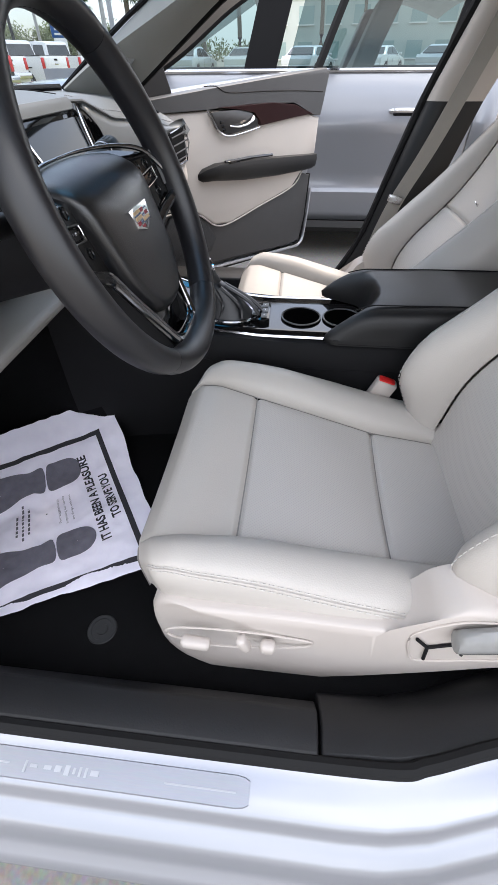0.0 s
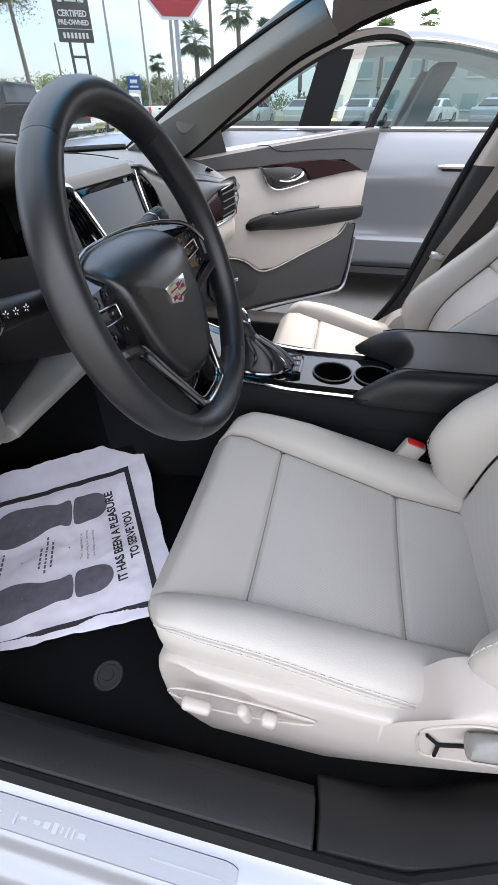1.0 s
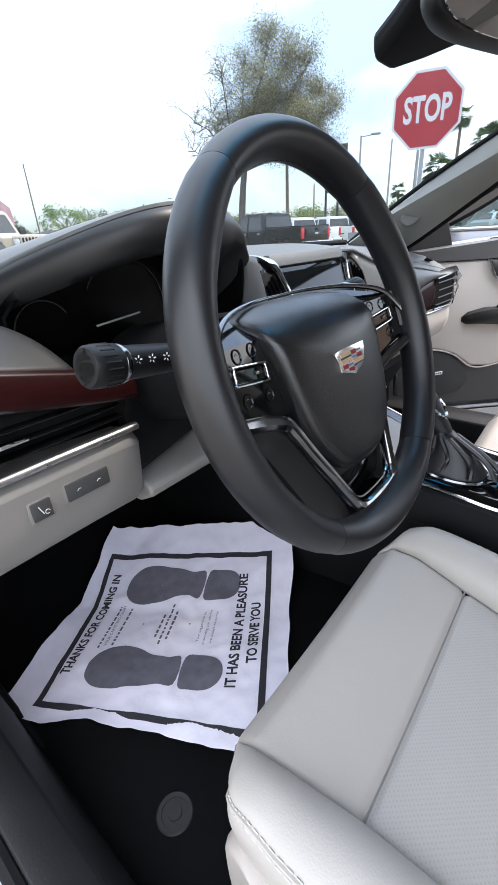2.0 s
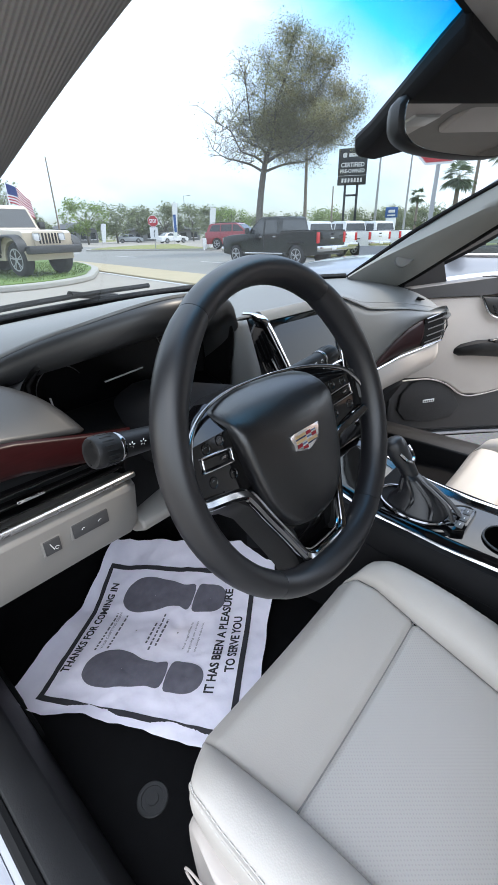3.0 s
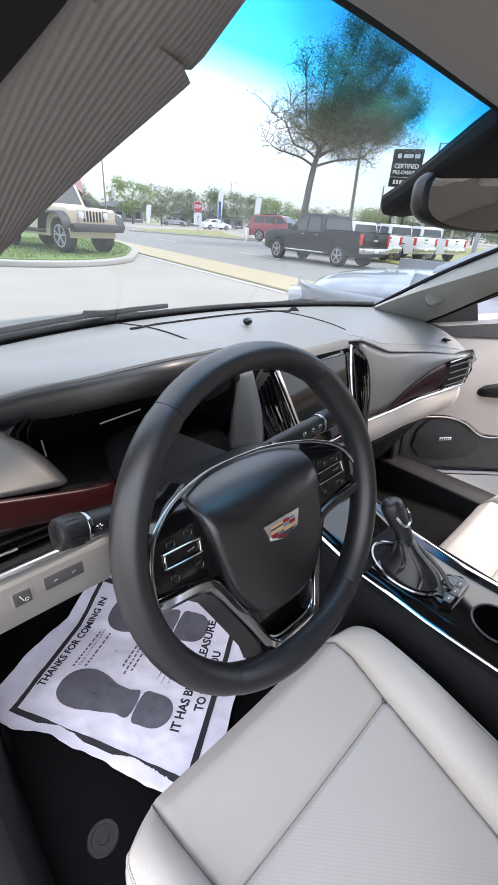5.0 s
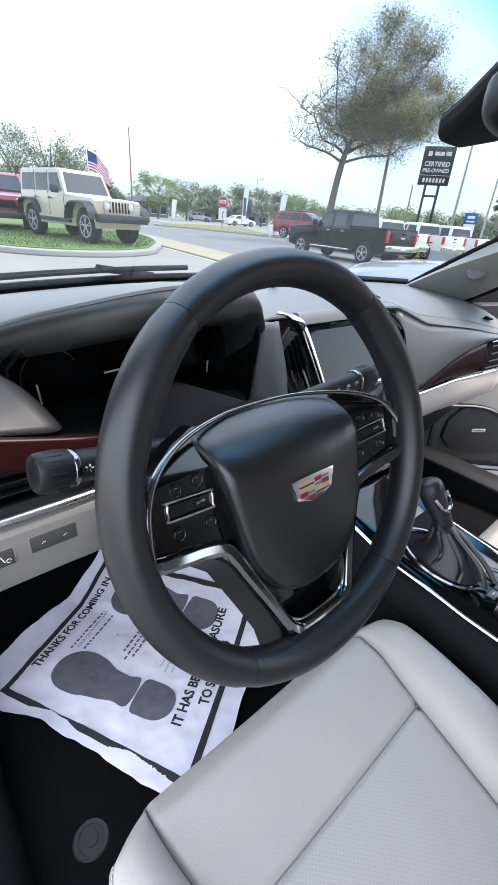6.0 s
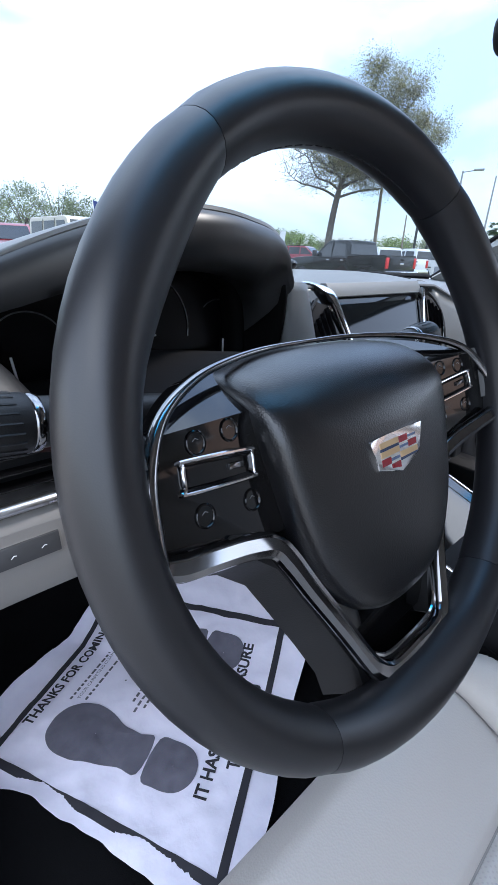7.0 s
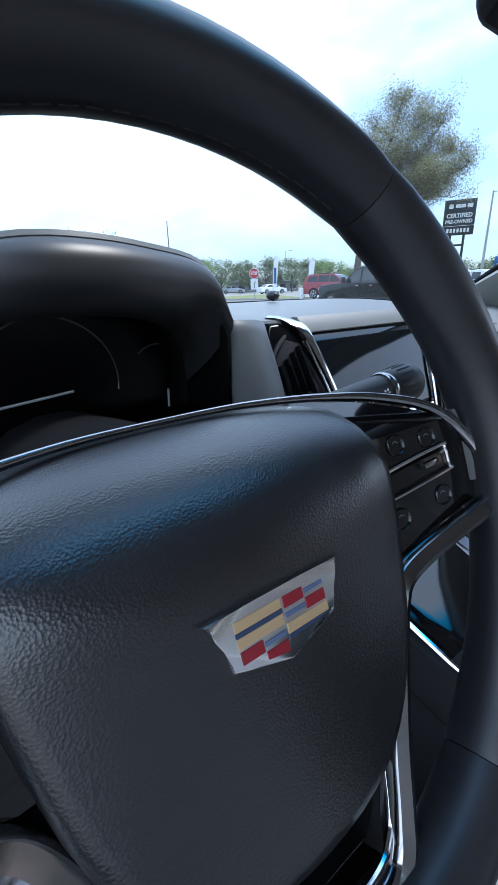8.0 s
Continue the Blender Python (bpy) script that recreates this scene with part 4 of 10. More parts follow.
def left_strip(z0, z1, y0, y1, x0=-0.70, x1=-0.485, lift=0.0):
    def f(u, v):
        x = lerp(x0, x1, u)
        bow = 0.012 * math.sin(math.pi * v)
        return Vector((x, lerp(y0, y1, v) - bow - 0.035 * ((x + 0.485) / 0.215) ** 2 * -1 * 0.2, lerp(z0, z1, v) + lift + 0.004 * (x + 0.6)))
    return f


sheet(bm, lambda u, v: Vector((lerp(-0.70, -0.468, u), lerp(0.514, 0.520, v) - 0.003 * math.sin(math.pi * v) + 0.03 * max(0, u - 0.85), lerp(wood_top(lerp(-0.70, -0.468, u)) - lerp(0.033, 0.023, u), wood_top(lerp(-0.70, -0.468, u)), v))), 24, 6)
part("wood_strip", bm, WOOD, dash, "red-brown lacquered wood strip", solid=0.012)
bm = nb()
tube(bm, [(x, 0.518, wood_top(x) + 0.0008) for x in (-0.530, -0.515, -0.500, -0.485, -0.472)], 0.0009, 6)
part("trim_line", bm, SATIN, dash, "thin bright line over the wood")
bm = nb()
sheet(bm, left_strip(0.812, 0.864, 0.526, 0.522, x1=-0.478), 12, 4)
part("outlet_backing", bm, MATTE, dash, solid=0.03)
for k in range(3):
    bm = nb()
    box(bm, (-0.595, 0.512, 0.822 + 0.0125 * k), (0.21, 0.016, 0.0025), 0.001)
    part("outlet_slat", bm, GLOSS, dash)
bm = nb()
box(bm, (-0.604, 0.503, 0.838), (0.03, 0.010, 0.004), 0.001)
part("outlet_tab", bm, CHROME, dash, "chrome outlet tab")
bm = nb()
tube(bm, smooth_path([(-0.70, 0.505, 0.8085), (-0.62, 0.503, 0.8085), (-0.54, 0.503, 0.8080), (-0.476, 0.508, 0.805)], 5), 0.0062, 10, flat=0.75)
part("satin_strip", bm, SATIN, dash, "satin metal strip")
bm = nb()
rows = []
for x, top, bot in ((-0.70, 0.804, 0.714), (-0.62, 0.804, 0.714), (-0.54, 0.804, 0.714), (-0.490, 0.802, 0.713), (-0.472, 0.795, 0.713)):
    dx = 0 if x < -0.48 else 0.012
    rows.append([(x, 0.512 + dx, top), (x, 0.499 + dx, top - 0.010), (x, 0.503 + dx, lerp(top, bot, 0.5)), (x, 0.506 + dx, bot + 0.012), (x, 0.514 + dx, bot), (x, 0.62, bot - 0.02), (x, 0.62, top)])
loft(bm, rows)
part("switch_panel", bm, PANEL, dash, "light grey lower switch panel", bevel=0.004)
bm = nb()
# last stretch towards the stack is added to keep sun off the paper
loft(bm, [[(x, 0.516, 0.728), (x, 0.504, 0.722), (x, 0.504, 0.710), (x, 0.53, 0.695), (x, 0.68, 0.68), (x, 0.68, 0.728)] for x in (-0.474, -0.42, -0.36, -0.30, -0.20, -0.10)])
part("knee_panel", bm, PANEL, dash, "light grey knee panel", bevel=0.004)
for x, z, w, h in ((-0.597, 0.767, 0.019, 0.019), (-0.548, 0.770, 0.047, 0.019)):
    bm = nb()
    box(bm, (x, 0.5025, z), (w + 0.005, 0.004, h + 0.005), 0.0015)
    fr = part("switch_bezel", bm, PANEL, dash)
    bm = nb()
    box(bm, (x, 0.5005, z), (w, 0.004, h), 0.001)
    part("switch", bm, mat("dark_grey_switch", (0.05, 0.05, 0.052), 0.45), fr, "dark grey switch")
    bm = nb()
    if w < 0.04:
        tube(bm, [(x - 0.003, 0.4981, z + 0.005), (x + 0.0005, 0.4981, z - 0.004)], 0.0005, 4)
        tube(bm, arc(x + 0.004, z - 0.003, 0.0022, 0, 300, 0.4981, 10), 0.0004, 4)
    else:
        for dx in (-0.011, 0.011):
            tube(bm, [(x + dx - 0.002, 0.4981, z - 0.001), (x + dx, 0.4981, z + 0.001), (x + dx + 0.002, 0.4981, z + 0.0005)], 0.0004, 4)
    part("switch_mark", bm, WHITEPRINT, fr)
bm = nb()
loft(bm, [[(-0.485, 0.60, 0.86), (-0.478, 0.522, 0.84), (-0.478, 0.520, 0.74), (-0.485, 0.60, 0.74)], [(-0.2, 0.66, 0.86), (-0.2, 0.60, 0.80), (-0.2, 0.60, 0.74), (-0.2, 0.66, 0.70)]])
part("column_cover", bm, MATTE, dash)

# centre stack: piano black face with a screen, chrome blades and side outlets
SX = 0.022


def cs(x, z, n=0.0):
    """On the leaning face: x from its middle, height z, n proud of it."""
    return Vector((SX + x, 0.592 + 0.4545 * (z - 0.935), z)) + Vector((0, -0.91, 0.41)) * n


def plate(name, pts, n0, n1, mt, label="", parent=dash, bev=0.0015):
    bm = nb()
    c = (sum(q[0] for q in pts) / len(pts), sum(q[1] for q in pts) / len(pts))
    loft(bm, [[cs(x, z, n0) for x, z in pts], [cs(x, z, n1 - bev) for x, z in pts], [cs(c[0] + (x - c[0]) * 0.985, c[1] + (z - c[1]) * 0.975, n1) for x, z in pts]])
    return part(name, bm, mt, parent, label, smooth=40)


stack = plate("stack_panel", [(-0.190, 0.890), (-0.165, 0.945), (0.165, 0.945), (0.190, 0.890), (0.165, 0.80), (0.130, 0.72), (0.118, 0.655), (-0.118, 0.655), (-0.130, 0.72), (-0.165, 0.80)], -0.03, 0.0, GLOSS, "piano black centre stack")
# brow over the screen
bm = nb()
loft(bm, [[Vector((SX + x, 0.606, 0.951)), Vector((SX + x, 0.596, 0.9515)), cs(x * 0.99, 0.940, 0.006), cs(x * 0.98, 0.932, 0.005), cs(x * 0.98, 0.932, -0.01)] for x in [lerp(-0.125, 0.125, k / 12) for k in range(13)]])
part("screen_brow", bm, DASH, dash, "charcoal brow over the screen", smooth=50)
screen = plate("screen", [(-0.108, 0.922), (0.108, 0.922), (0.088, 0.826), (-0.088, 0.826)], 0.0, 0.004, SCREEN, "dark unlit touch screen")
bm = nb()
tube(bm, [cs(-0.088, 0.819, 0.004), cs(0.088, 0.819, 0.004)], 0.0035, 6)
part("screen_edge", bm, CHROME, dash, "chrome bar under the screen")
plate("screen_lower_keys", [(-0.080, 0.812), (0.080, 0.812), (0.074, 0.790), (-0.074, 0.790)], 0.0, 0.006, GLOSS, "gloss black key strip")
for s in (-1, 1):
    # bright blade: a flat chrome face on the dash top that turns down beside the screen
    bm = nb()
    inner = [Vector((SX + s * 0.153, 0.612, 0.9545)), Vector((SX + s * 0.139, 0.600, 0.9515)), cs(s * 0.122, 0.938, 0.010), cs(s * 0.112, 0.915, 0.010), cs(s * 0.100, 0.870, 0.009), cs(s * 0.088, 0.815, 0.008), cs(s * 0.080, 0.770, 0.004)]
    outer = [Vector((SX + s * 0.166, 0.604, 0.953)), Vector((SX + s * 0.150, 0.594, 0.950)), cs(s * 0.132, 0.932, 0.010), cs(s * 0.121, 0.912, 0.010), cs(s * 0.107, 0.868, 0.009), cs(s * 0.094, 0.813, 0.008), cs(s * 0.084, 0.768, 0.004)]
    if s > 0:
        inner, outer = inner[2:], outer[2:]
    rings = []
    for q0, q1 in zip(smooth_path(inner, 5), smooth_path(outer, 5)):
        rings.append([q0, q0.lerp(q1, 0.5) + Vector((0, -0.0008, 0.0012)), q1, q1 + Vector((0, 0.006, -0.004)), q0 + Vector((0, 0.006, -0.004))])
    loft(bm, rings)
    part("stack_blade", bm, CHROME, dash, "chrome blade beside the screen", smooth=50)
    bm = nb()
    tube(bm, smooth_path([cs(s * 0.1285, 0.922, 0.010), cs(s * 0.116, 0.872, 0.010), cs(s * 0.102, 0.815, 0.009), cs(s * 0.090, 0.765, 0.005)], 6), 0.0017, 6)
    part("blade_line", bm, CHROME, dash)
    bm = nb()
    tube(bm, smooth_path([cs(s * 0.111, 0.920, 0.006), cs(s * 0.098, 0.868, 0.006), cs(s * 0.090, 0.822, 0.005)], 6), 0.0014, 6)
    part("blade_line", bm, CHROME, dash)
    vent = plate("air_outlet", [(s * a, b) for a, b in ((0.132, 0.922), (0.152, 0.928), (0.172, 0.912), (0.184, 0.888), (0.176, 0.85), (0.158, 0.81), (0.134, 0.775), (0.112, 0.775), (0.120, 0.82), (0.124, 0.87))], 0.0, 0.003, MATTE, "black centre air outlet")
    for k in range(4):
        bm = nb()
        x0, x1 = 0.140 + 0.011 * k, 0.120 + 0.010 * k
        tube(bm, smooth_path([cs(s * x0, 0.918 - 0.006 * k, 0.006), cs(s * (x0 - 0.004), 0.87, 0.008), cs(s * x1, 0.790 + 0.012 * k, 0.006)], 4), 0.0020, 5, flat=2.4)
        part("outlet_slat", bm, GLOSS, vent)
    bm = nb()
    tube(bm, [cs(s * 0.148, 0.868, 0.013), cs(s * 0.143, 0.846, 0.013), cs(s * 0.140, 0.838, 0.012)], 0.0030, 6)
    part("outlet_tab", bm, CHROME, vent, "chrome outlet tab")
    bm = nb()
    tube(bm, smooth_path([cs(s * 0.152, 0.931, 0.004), cs(s * 0.174, 0.914, 0.004), cs(s * 0.187, 0.888, 0.004), cs(s * 0.179, 0.849, 0.004), cs(s * 0.161, 0.808, 0.004), cs(s * 0.136, 0.771, 0.003)], 6), 0.0022, 6)
    part("outlet_rim", bm, BLACK, vent)
    bm = nb()
    tube(bm, smooth_path([cs(s * 0.118, 0.765, 0.004), cs(s * 0.108, 0.72, 0.006), cs(s * 0.112, 0.668, 0.006)], 6), 0.0035, 6)
    part("stack_trim", bm, CHROME, dash)
for zc, w in ((0.776, 0.070), (0.752, 0.074), (0.724, 0.066)):
    bm = nb()
    tube(bm, [cs(lerp(-w, w, k / 10), zc - 0.008 * (1 - (2 * k / 10 - 1) ** 2), 0.003) for k in range(11)], 0.0022, 6)
    part("control_strip", bm, CHROME, dash)
for x in (-0.072, 0.072):
    bm = nb()
    loft(bm, [[cs(x, 0.700, n) + r * (math.cos(a) * Vector((1, 0, 0)) + math.sin(a) * Vector((0, 0.41, 0.91))) for a in [2 * math.pi * k / 18 for k in range(18)]] for n, r in ((0.0, 0.014), (0.008, 0.014), (0.010, 0.012))])
    part("knob", bm, CHROME, dash, "chrome control knob")

# passenger side: wood strip and outlet, bright line, light grey lower pad
def pw(u, v, n=0.0):
    """Along u from the stack to the door, up v across the strip."""
    x = lerp(0.20, 0.682, u)
    y = lerp(0.575, 0.5044, u)
    zt = line([(0.20, 0.736), (0.325, 0.747), (0.36, 0.770), (0.42, 0.803), (0.485, 0.828), (0.55, 0.842), (0.60, 0.846), (0.70, 0.850)], x)[0]
    zb = line([(0.20, 0.728), (0.335, 0.740), (0.457, 0.760), (0.60, 0.766), (0.735, 0.772)], x)[0]
    hh = zt - zb
    p = Vector((x, y, zt - hh + hh * v))
    return p + Vector((0.10, -1, 0.15)).normalized() * (n + 0.006 * math.sin(math.pi * v))


bm = nb()
sheet(bm, lambda u, v: pw(lerp(0, 0.768, u), v), 40, 6)
part("wood_strip", bm, WOOD, dash, "red-brown lacquered wood strip", solid=-0.02)
bm = nb()
loft(bm, [[pw(0.768, 0, 0), pw(1.0, -0.05, 0), pw(1.0, 1.05, 0), pw(0.768, 1, 0)], [pw(0.768, 0, 0.004), pw(0.995, 0, 0.006), pw(0.995, 1, 0.006), pw(0.768, 1, 0.004)]])
vent = part("air_outlet", bm, MATTE, dash, "black side air outlet with slats")
for k in range(4):
    bm = nb()
    tube(bm, [pw(0.7685, 0.12 + 0.25 * k, 0.008), pw(0.985, 0.12 + 0.25 * k, 0.010)], 0.0022, 5)
    part("outlet_slat", bm, BLACK, vent)
bm = nb()
tube(bm, [pw(0.768, -0.02, 0.008), pw(1.0, -0.06, 0.010), pw(1.012, 0.5, 0.010), pw(1.0, 1.06, 0.010), pw(0.768, 1.02, 0.008)], 0.0026, 6)
part("outlet_ring", bm, DARKCHROME, vent)
bm = nb()
tube(bm, [pw(u / 20, -0.10, 0.004) for u in range(21)], 0.0035, 6)
part("bright_line", bm, CHROME, dash)
bm = nb()


def glove(u, v):
    a = pw(u, -0.16, 0.004)
    h = lerp(0.16, 0.135, u)
    s = v
    return a + Vector((0, 0.03 * s + 0.16 * max(0, s - 0.6) - 0.012 * math.sin(math.pi * min(1, s * 1.6)), -h * s))


sheet(bm, glove, 24, 14)
part("lower_pad", bm, CREAM_SOFT, dash, "light grey lower dash pad", solid=-0.02)
bm = nb()
sheet(bm, lambda u, v: vl(pw(u, 1.02, 0.001), dash_top((lerp(0.20, 0.735, u) + 0.70) / 1.435, 0.0) + Vector((0, 0.003, -0.003)), v) + Vector((0, -0.010 * math.sin(math.pi * v), 0.004 * math.sin(math.pi * v))), 24, 8)
part("passenger_pad", bm, DASH, dash, "charcoal soft passenger pad", solid=0.02)
bm = nb()
sheet(bm, lambda u, v: vl(dash_top(1.0, 0.75 * u) + Vector((0.002, 0.002, -0.002)), Vector((0.737, 0.505 + 0.30 * u, 0.770)), v), 10, 4)
part("dash_end_cap", bm, DASH, dash, "charcoal end of the dashboard", solid=0.006)
bm = nb()
loft(bm, [[(x, 0.60, 0.60), (x, 0.70, 0.42), (x, 1.1, 0.42), (x, 1.1, 0.88), (x, 0.68, 0.80)] for x in (0.14, 0.69)])
part("glovebox_underside", bm, MATTE, dash)

# ---- steering wheel ----
WC = Vector((-0.382, 0.3125, 0.895))
TH = radians(20.2)
WU, WV, WN = Vector((1, 0, 0)), Vector((0, math.sin(TH), math.cos(TH))), Vector((0, -math.cos(TH), math.sin(TH)))


def wp(u, v, n=0.0):
    return WC + WU * u + WV * v + WN * n


wheel = thing("steering_wheel", "black leather steering wheel with dark chrome spoke trim", "steering wheel", tuple(WC))
RR = 0.1655
RIMC = Vector((-0.0032, 0.0, 0.001))  # the rim sits a little outboard of the hub


def swell(a, c, w):
    """A smooth hump of half-width w degrees round the angle c."""
    d = (math.degrees(a) - c + 180) % 360 - 180
    return 0.5 + 0.5 * math.cos(math.pi * d / w) if abs(d) < w else 0.0


def rim_ring(a, extra=0.0):
    c = wp(RIMC.x + RR * math.cos(a), RIMC.y + RR * math.sin(a), RIMC.z)
    out_ = WU * math.cos(a) + WV * math.sin(a)
    # thumb rests above the side spokes, and leather that flares into the three spokes
    thumb = 0.0045 * (swell(a, 35, 24) + swell(a, 145, 24)) + 0.006 * swell(a, 270, 34)
    pts = []
    for k in range(22):
        b = 2 * math.pi * k / 22
        r_ = (0.0141 + extra) * math.cos(b)
        if math.cos(b) < 0:
            r_ += thumb * math.cos(b) * (1 - 0.45 * math.sin(b) ** 2)
        pts.append(c + out_ * r_ + WN * (0.0182 + extra) * math.sin(b))
    return pts


def rim_part(a0, a1, material, name, label="", extra=0.0):
    n = max(6, int((a1 - a0) / radians(4)))
    bm = nb()
    loft(bm, [rim_ring(lerp(a0, a1, k / n), extra - (0.0007 if k in (0, n) else 0.0)) for k in range(n + 1)], True, True)
    return part(name, bm, material, wheel, label, smooth=60)


cuts = [radians(a) for a in (54, 126, 234, 306, 414)]
for a0, a1, nm in zip(cuts, cuts[1:], ("rim_top", "rim_grip", "rim_bottom", "rim_grip")):
    e = 0.0014
    rim_part(a0 + e, a1 - e, RIMBLACK, nm, "black leather rim section")
bm = nb()
stitches(bm, [wp(RIMC.x + (RR - 0.0137) * math.cos(radians(a)), RIMC.y + (RR - 0.0137) * math.sin(radians(a)), -0.002) for a in range(58, 122, 3)], 0.0035, 0.003, 0.0004)
tagged(part("rim_stitching", bm, mat("black_thread", (0.014, 0.014, 0.015), 0.8), wheel, "black stitching inside the rim"), kind="stuff")

# hub and spokes behind the trims
hub = [(-0.148, 0.024), (-0.10, 0.045), (-0.05, 0.0515), (0, 0.053), (0.05, 0.0515), (0.10, 0.045), (0.148, 0.024), (0.156, -0.012), (0.142, -0.024), (0.085, -0.036), (0.062, -0.085), (0.044, -0.135), (0.05, -0.158), (-0.05, -0.158), (-0.044, -0.135), (-0.062, -0.085), (-0.085, -0.036), (-0.142, -0.024), (-0.156, -0.012)]
WM = Matrix.Translation(WC) @ Matrix(((WU.x, WV.x, WN.x, 0), (WU.y, WV.y, WN.y, 0), (WU.z, WV.z, WN.z, 0), (0, 0, 0, 1)))


def offset(o, k):
    cx, cy = sum(p[0] for p in o) / len(o), sum(p[1] for p in o) / len(o)
    return [(cx + (x - cx) * k, cy + (y - cy) * k) for x, y in o]


bm = nb()
loft(bm, [[WM @ Vector((x, y, n - 1.25 * max(0.0, y - 0.018) + 0.10 * max(0.0, abs(x) - 0.09))) for x, y in offset(hub, k)] for k, n in ((0.55, -0.066), (0.90, -0.046), (1.0, -0.030), (0.985, -0.022))])
part("hub", bm, GLOSS, wheel, "gloss black spoke plate", smooth=40)
bm = nb()
loft(bm, [[wp(0.05 * math.cos(a) * k, 0.05 * math.sin(a) * k - 0.01, n) for a in [2 * math.pi * j / 20 for j in range(20)]] for n, k in ((-0.05, 1.3), (-0.085, 1.1))])
part("hub_boss", bm, BLACK, wheel)

# horn pad
pad = smooth_path([(-0.086, 0.044, 0), (-0.076, 0.051, 0), (-0.045, 0.056, 0), (0.0, 0.057, 0), (0.045, 0.056, 0), (0.076, 0.051, 0), (0.086, 0.044, 0), (0.085, 0.02, 0), (0.079, -0.02, 0), (0.070, -0.06, 0), (0.052, -0.092, 0), (0.030, -0.106, 0), (0.0, -0.110, 0), (-0.030, -0.106, 0), (-0.052, -0.092, 0), (-0.070, -0.06, 0), (-0.079, -0.02, 0), (-0.085, 0.02, 0)], 3, True)
pad = [(p.x, p.y) for p in pad]
bm = nb()


def crown(x, y):
    return 0.004 - 0.9 * x * x - 23.0 * max(0, y - 0.010) ** 2 - 0.6 * max(0, -y - 0.03) ** 2


rings = [[WM @ Vector((x, y, crown(x, y) - 0.040)) for x, y in pad], [WM @ Vector((x, y, crown(x, y) - 0.030)) for x, y in pad], [WM @ Vector((x, y, crown(x, y) - 0.009)) for x, y in pad]]
for k, d in ((0.975, 0.0035), (0.94, 0.0008), (0.88, 0), (0.7, 0), (0.45, 0), (0.2, 0)):
    rings.append([WM @ Vector((x, y, crown(x, y) - d)) for x, y in [(px_ * k, -0.02 + (py_ + 0.02) * k) for px_, py_ in pad]])
loft(bm, rings)
horn = part("horn_pad", bm, AIRBAG, wheel, "pebbled black horn pad", smooth=50)

# crest on the pad: plain enamel fields in a bright shield
EM = Matrix.Translation(wp(0.0010, -0.0155, 0.0030)) @ WM.to_3x3().to_4x4()
crest = [(-0.0285, 0.0110), (-0.010, 0.0113), (0.010, 0.0113), (0.0285, 0.0110), (0.0248, 0.0060), (0.0235, 0.0010), (0.0222, -0.0070), (0.0, -0.0136), (-0.0222, -0.0070), (-0.0235, 0.0010), (-0.0248, 0.0060)]
bm = nb()
prism(bm, crest[::-1], 0.0032, EM, 0.0010)
em = part("crest", bm, mat("polished_silver", (0.80, 0.80, 0.81), 0.16, 1.0, var=0.03), horn, "bright shield-shaped badge")


def crest_low(x):
    return -0.0115 + 0.297 * abs(x)


def enamel(x0, x1, y0, y1, mt):
    """One flat field, its lower edge cut by the shield's point."""
    pts = [(x0, max(y0, crest_low(x0))), (x1, max(y0, crest_low(x1))), (x1, y1), (x0, y1)]
    if min(y1 - pts[0][1], y1 - pts[1][1]) < 0.0005:
        return
    bm = nb()
    prism(bm, pts, 0.0003, EM @ Matrix.Translation((0, 0, 0.0032)))
    part("enamel_field", bm, mt, em)


STEELBLUE = mat("steel_blue_enamel", (0.10, 0.13, 0.22), 0.2, var=0.05)
HX, TOPY, MIDY, LOWY = 0.0188, 0.0078, -0.0012, -0.0106
for sx, ya, yb in ((-1, MIDY + 0.0003, TOPY), (1, LOWY, MIDY - 0.0003)):
    # a quarter of gold, black and gold bars, and across from it a chequered quarter
    xa, xb = (-HX, -0.0004) if sx < 0 else (0.0004, HX)
    for q0, q1, mt in ((0.0, 0.40, GOLD), (0.42, 0.60, NAVY), (0.62, 1.0, GOLD)):
        enamel(xa, xb, lerp(ya, yb, q0), lerp(ya, yb, q1), mt)
    xa, xb = (0.0004, HX) if sx < 0 else (-HX, -0.0004)
    xm, ym = (xa + xb) / 2, (ya + yb) / 2
    for x0, x1, y0, y1, red in ((xa, xm, ym, yb, True), (xm, xb, ym, yb, False), (xa, xm, ya, ym, False), (xm, xb, ya, ym, True)):
        if red:
            enamel(x0 + 0.0003, x1 - 0.0003, y0 + 0.0003, y1 - 0.0003, DARKRED)
        else:
            enamel(x0 + 0.0003, x1 - 0.0003, lerp(y0, y1, 0.34), lerp(y0, y1, 0.66), STEELBLUE)

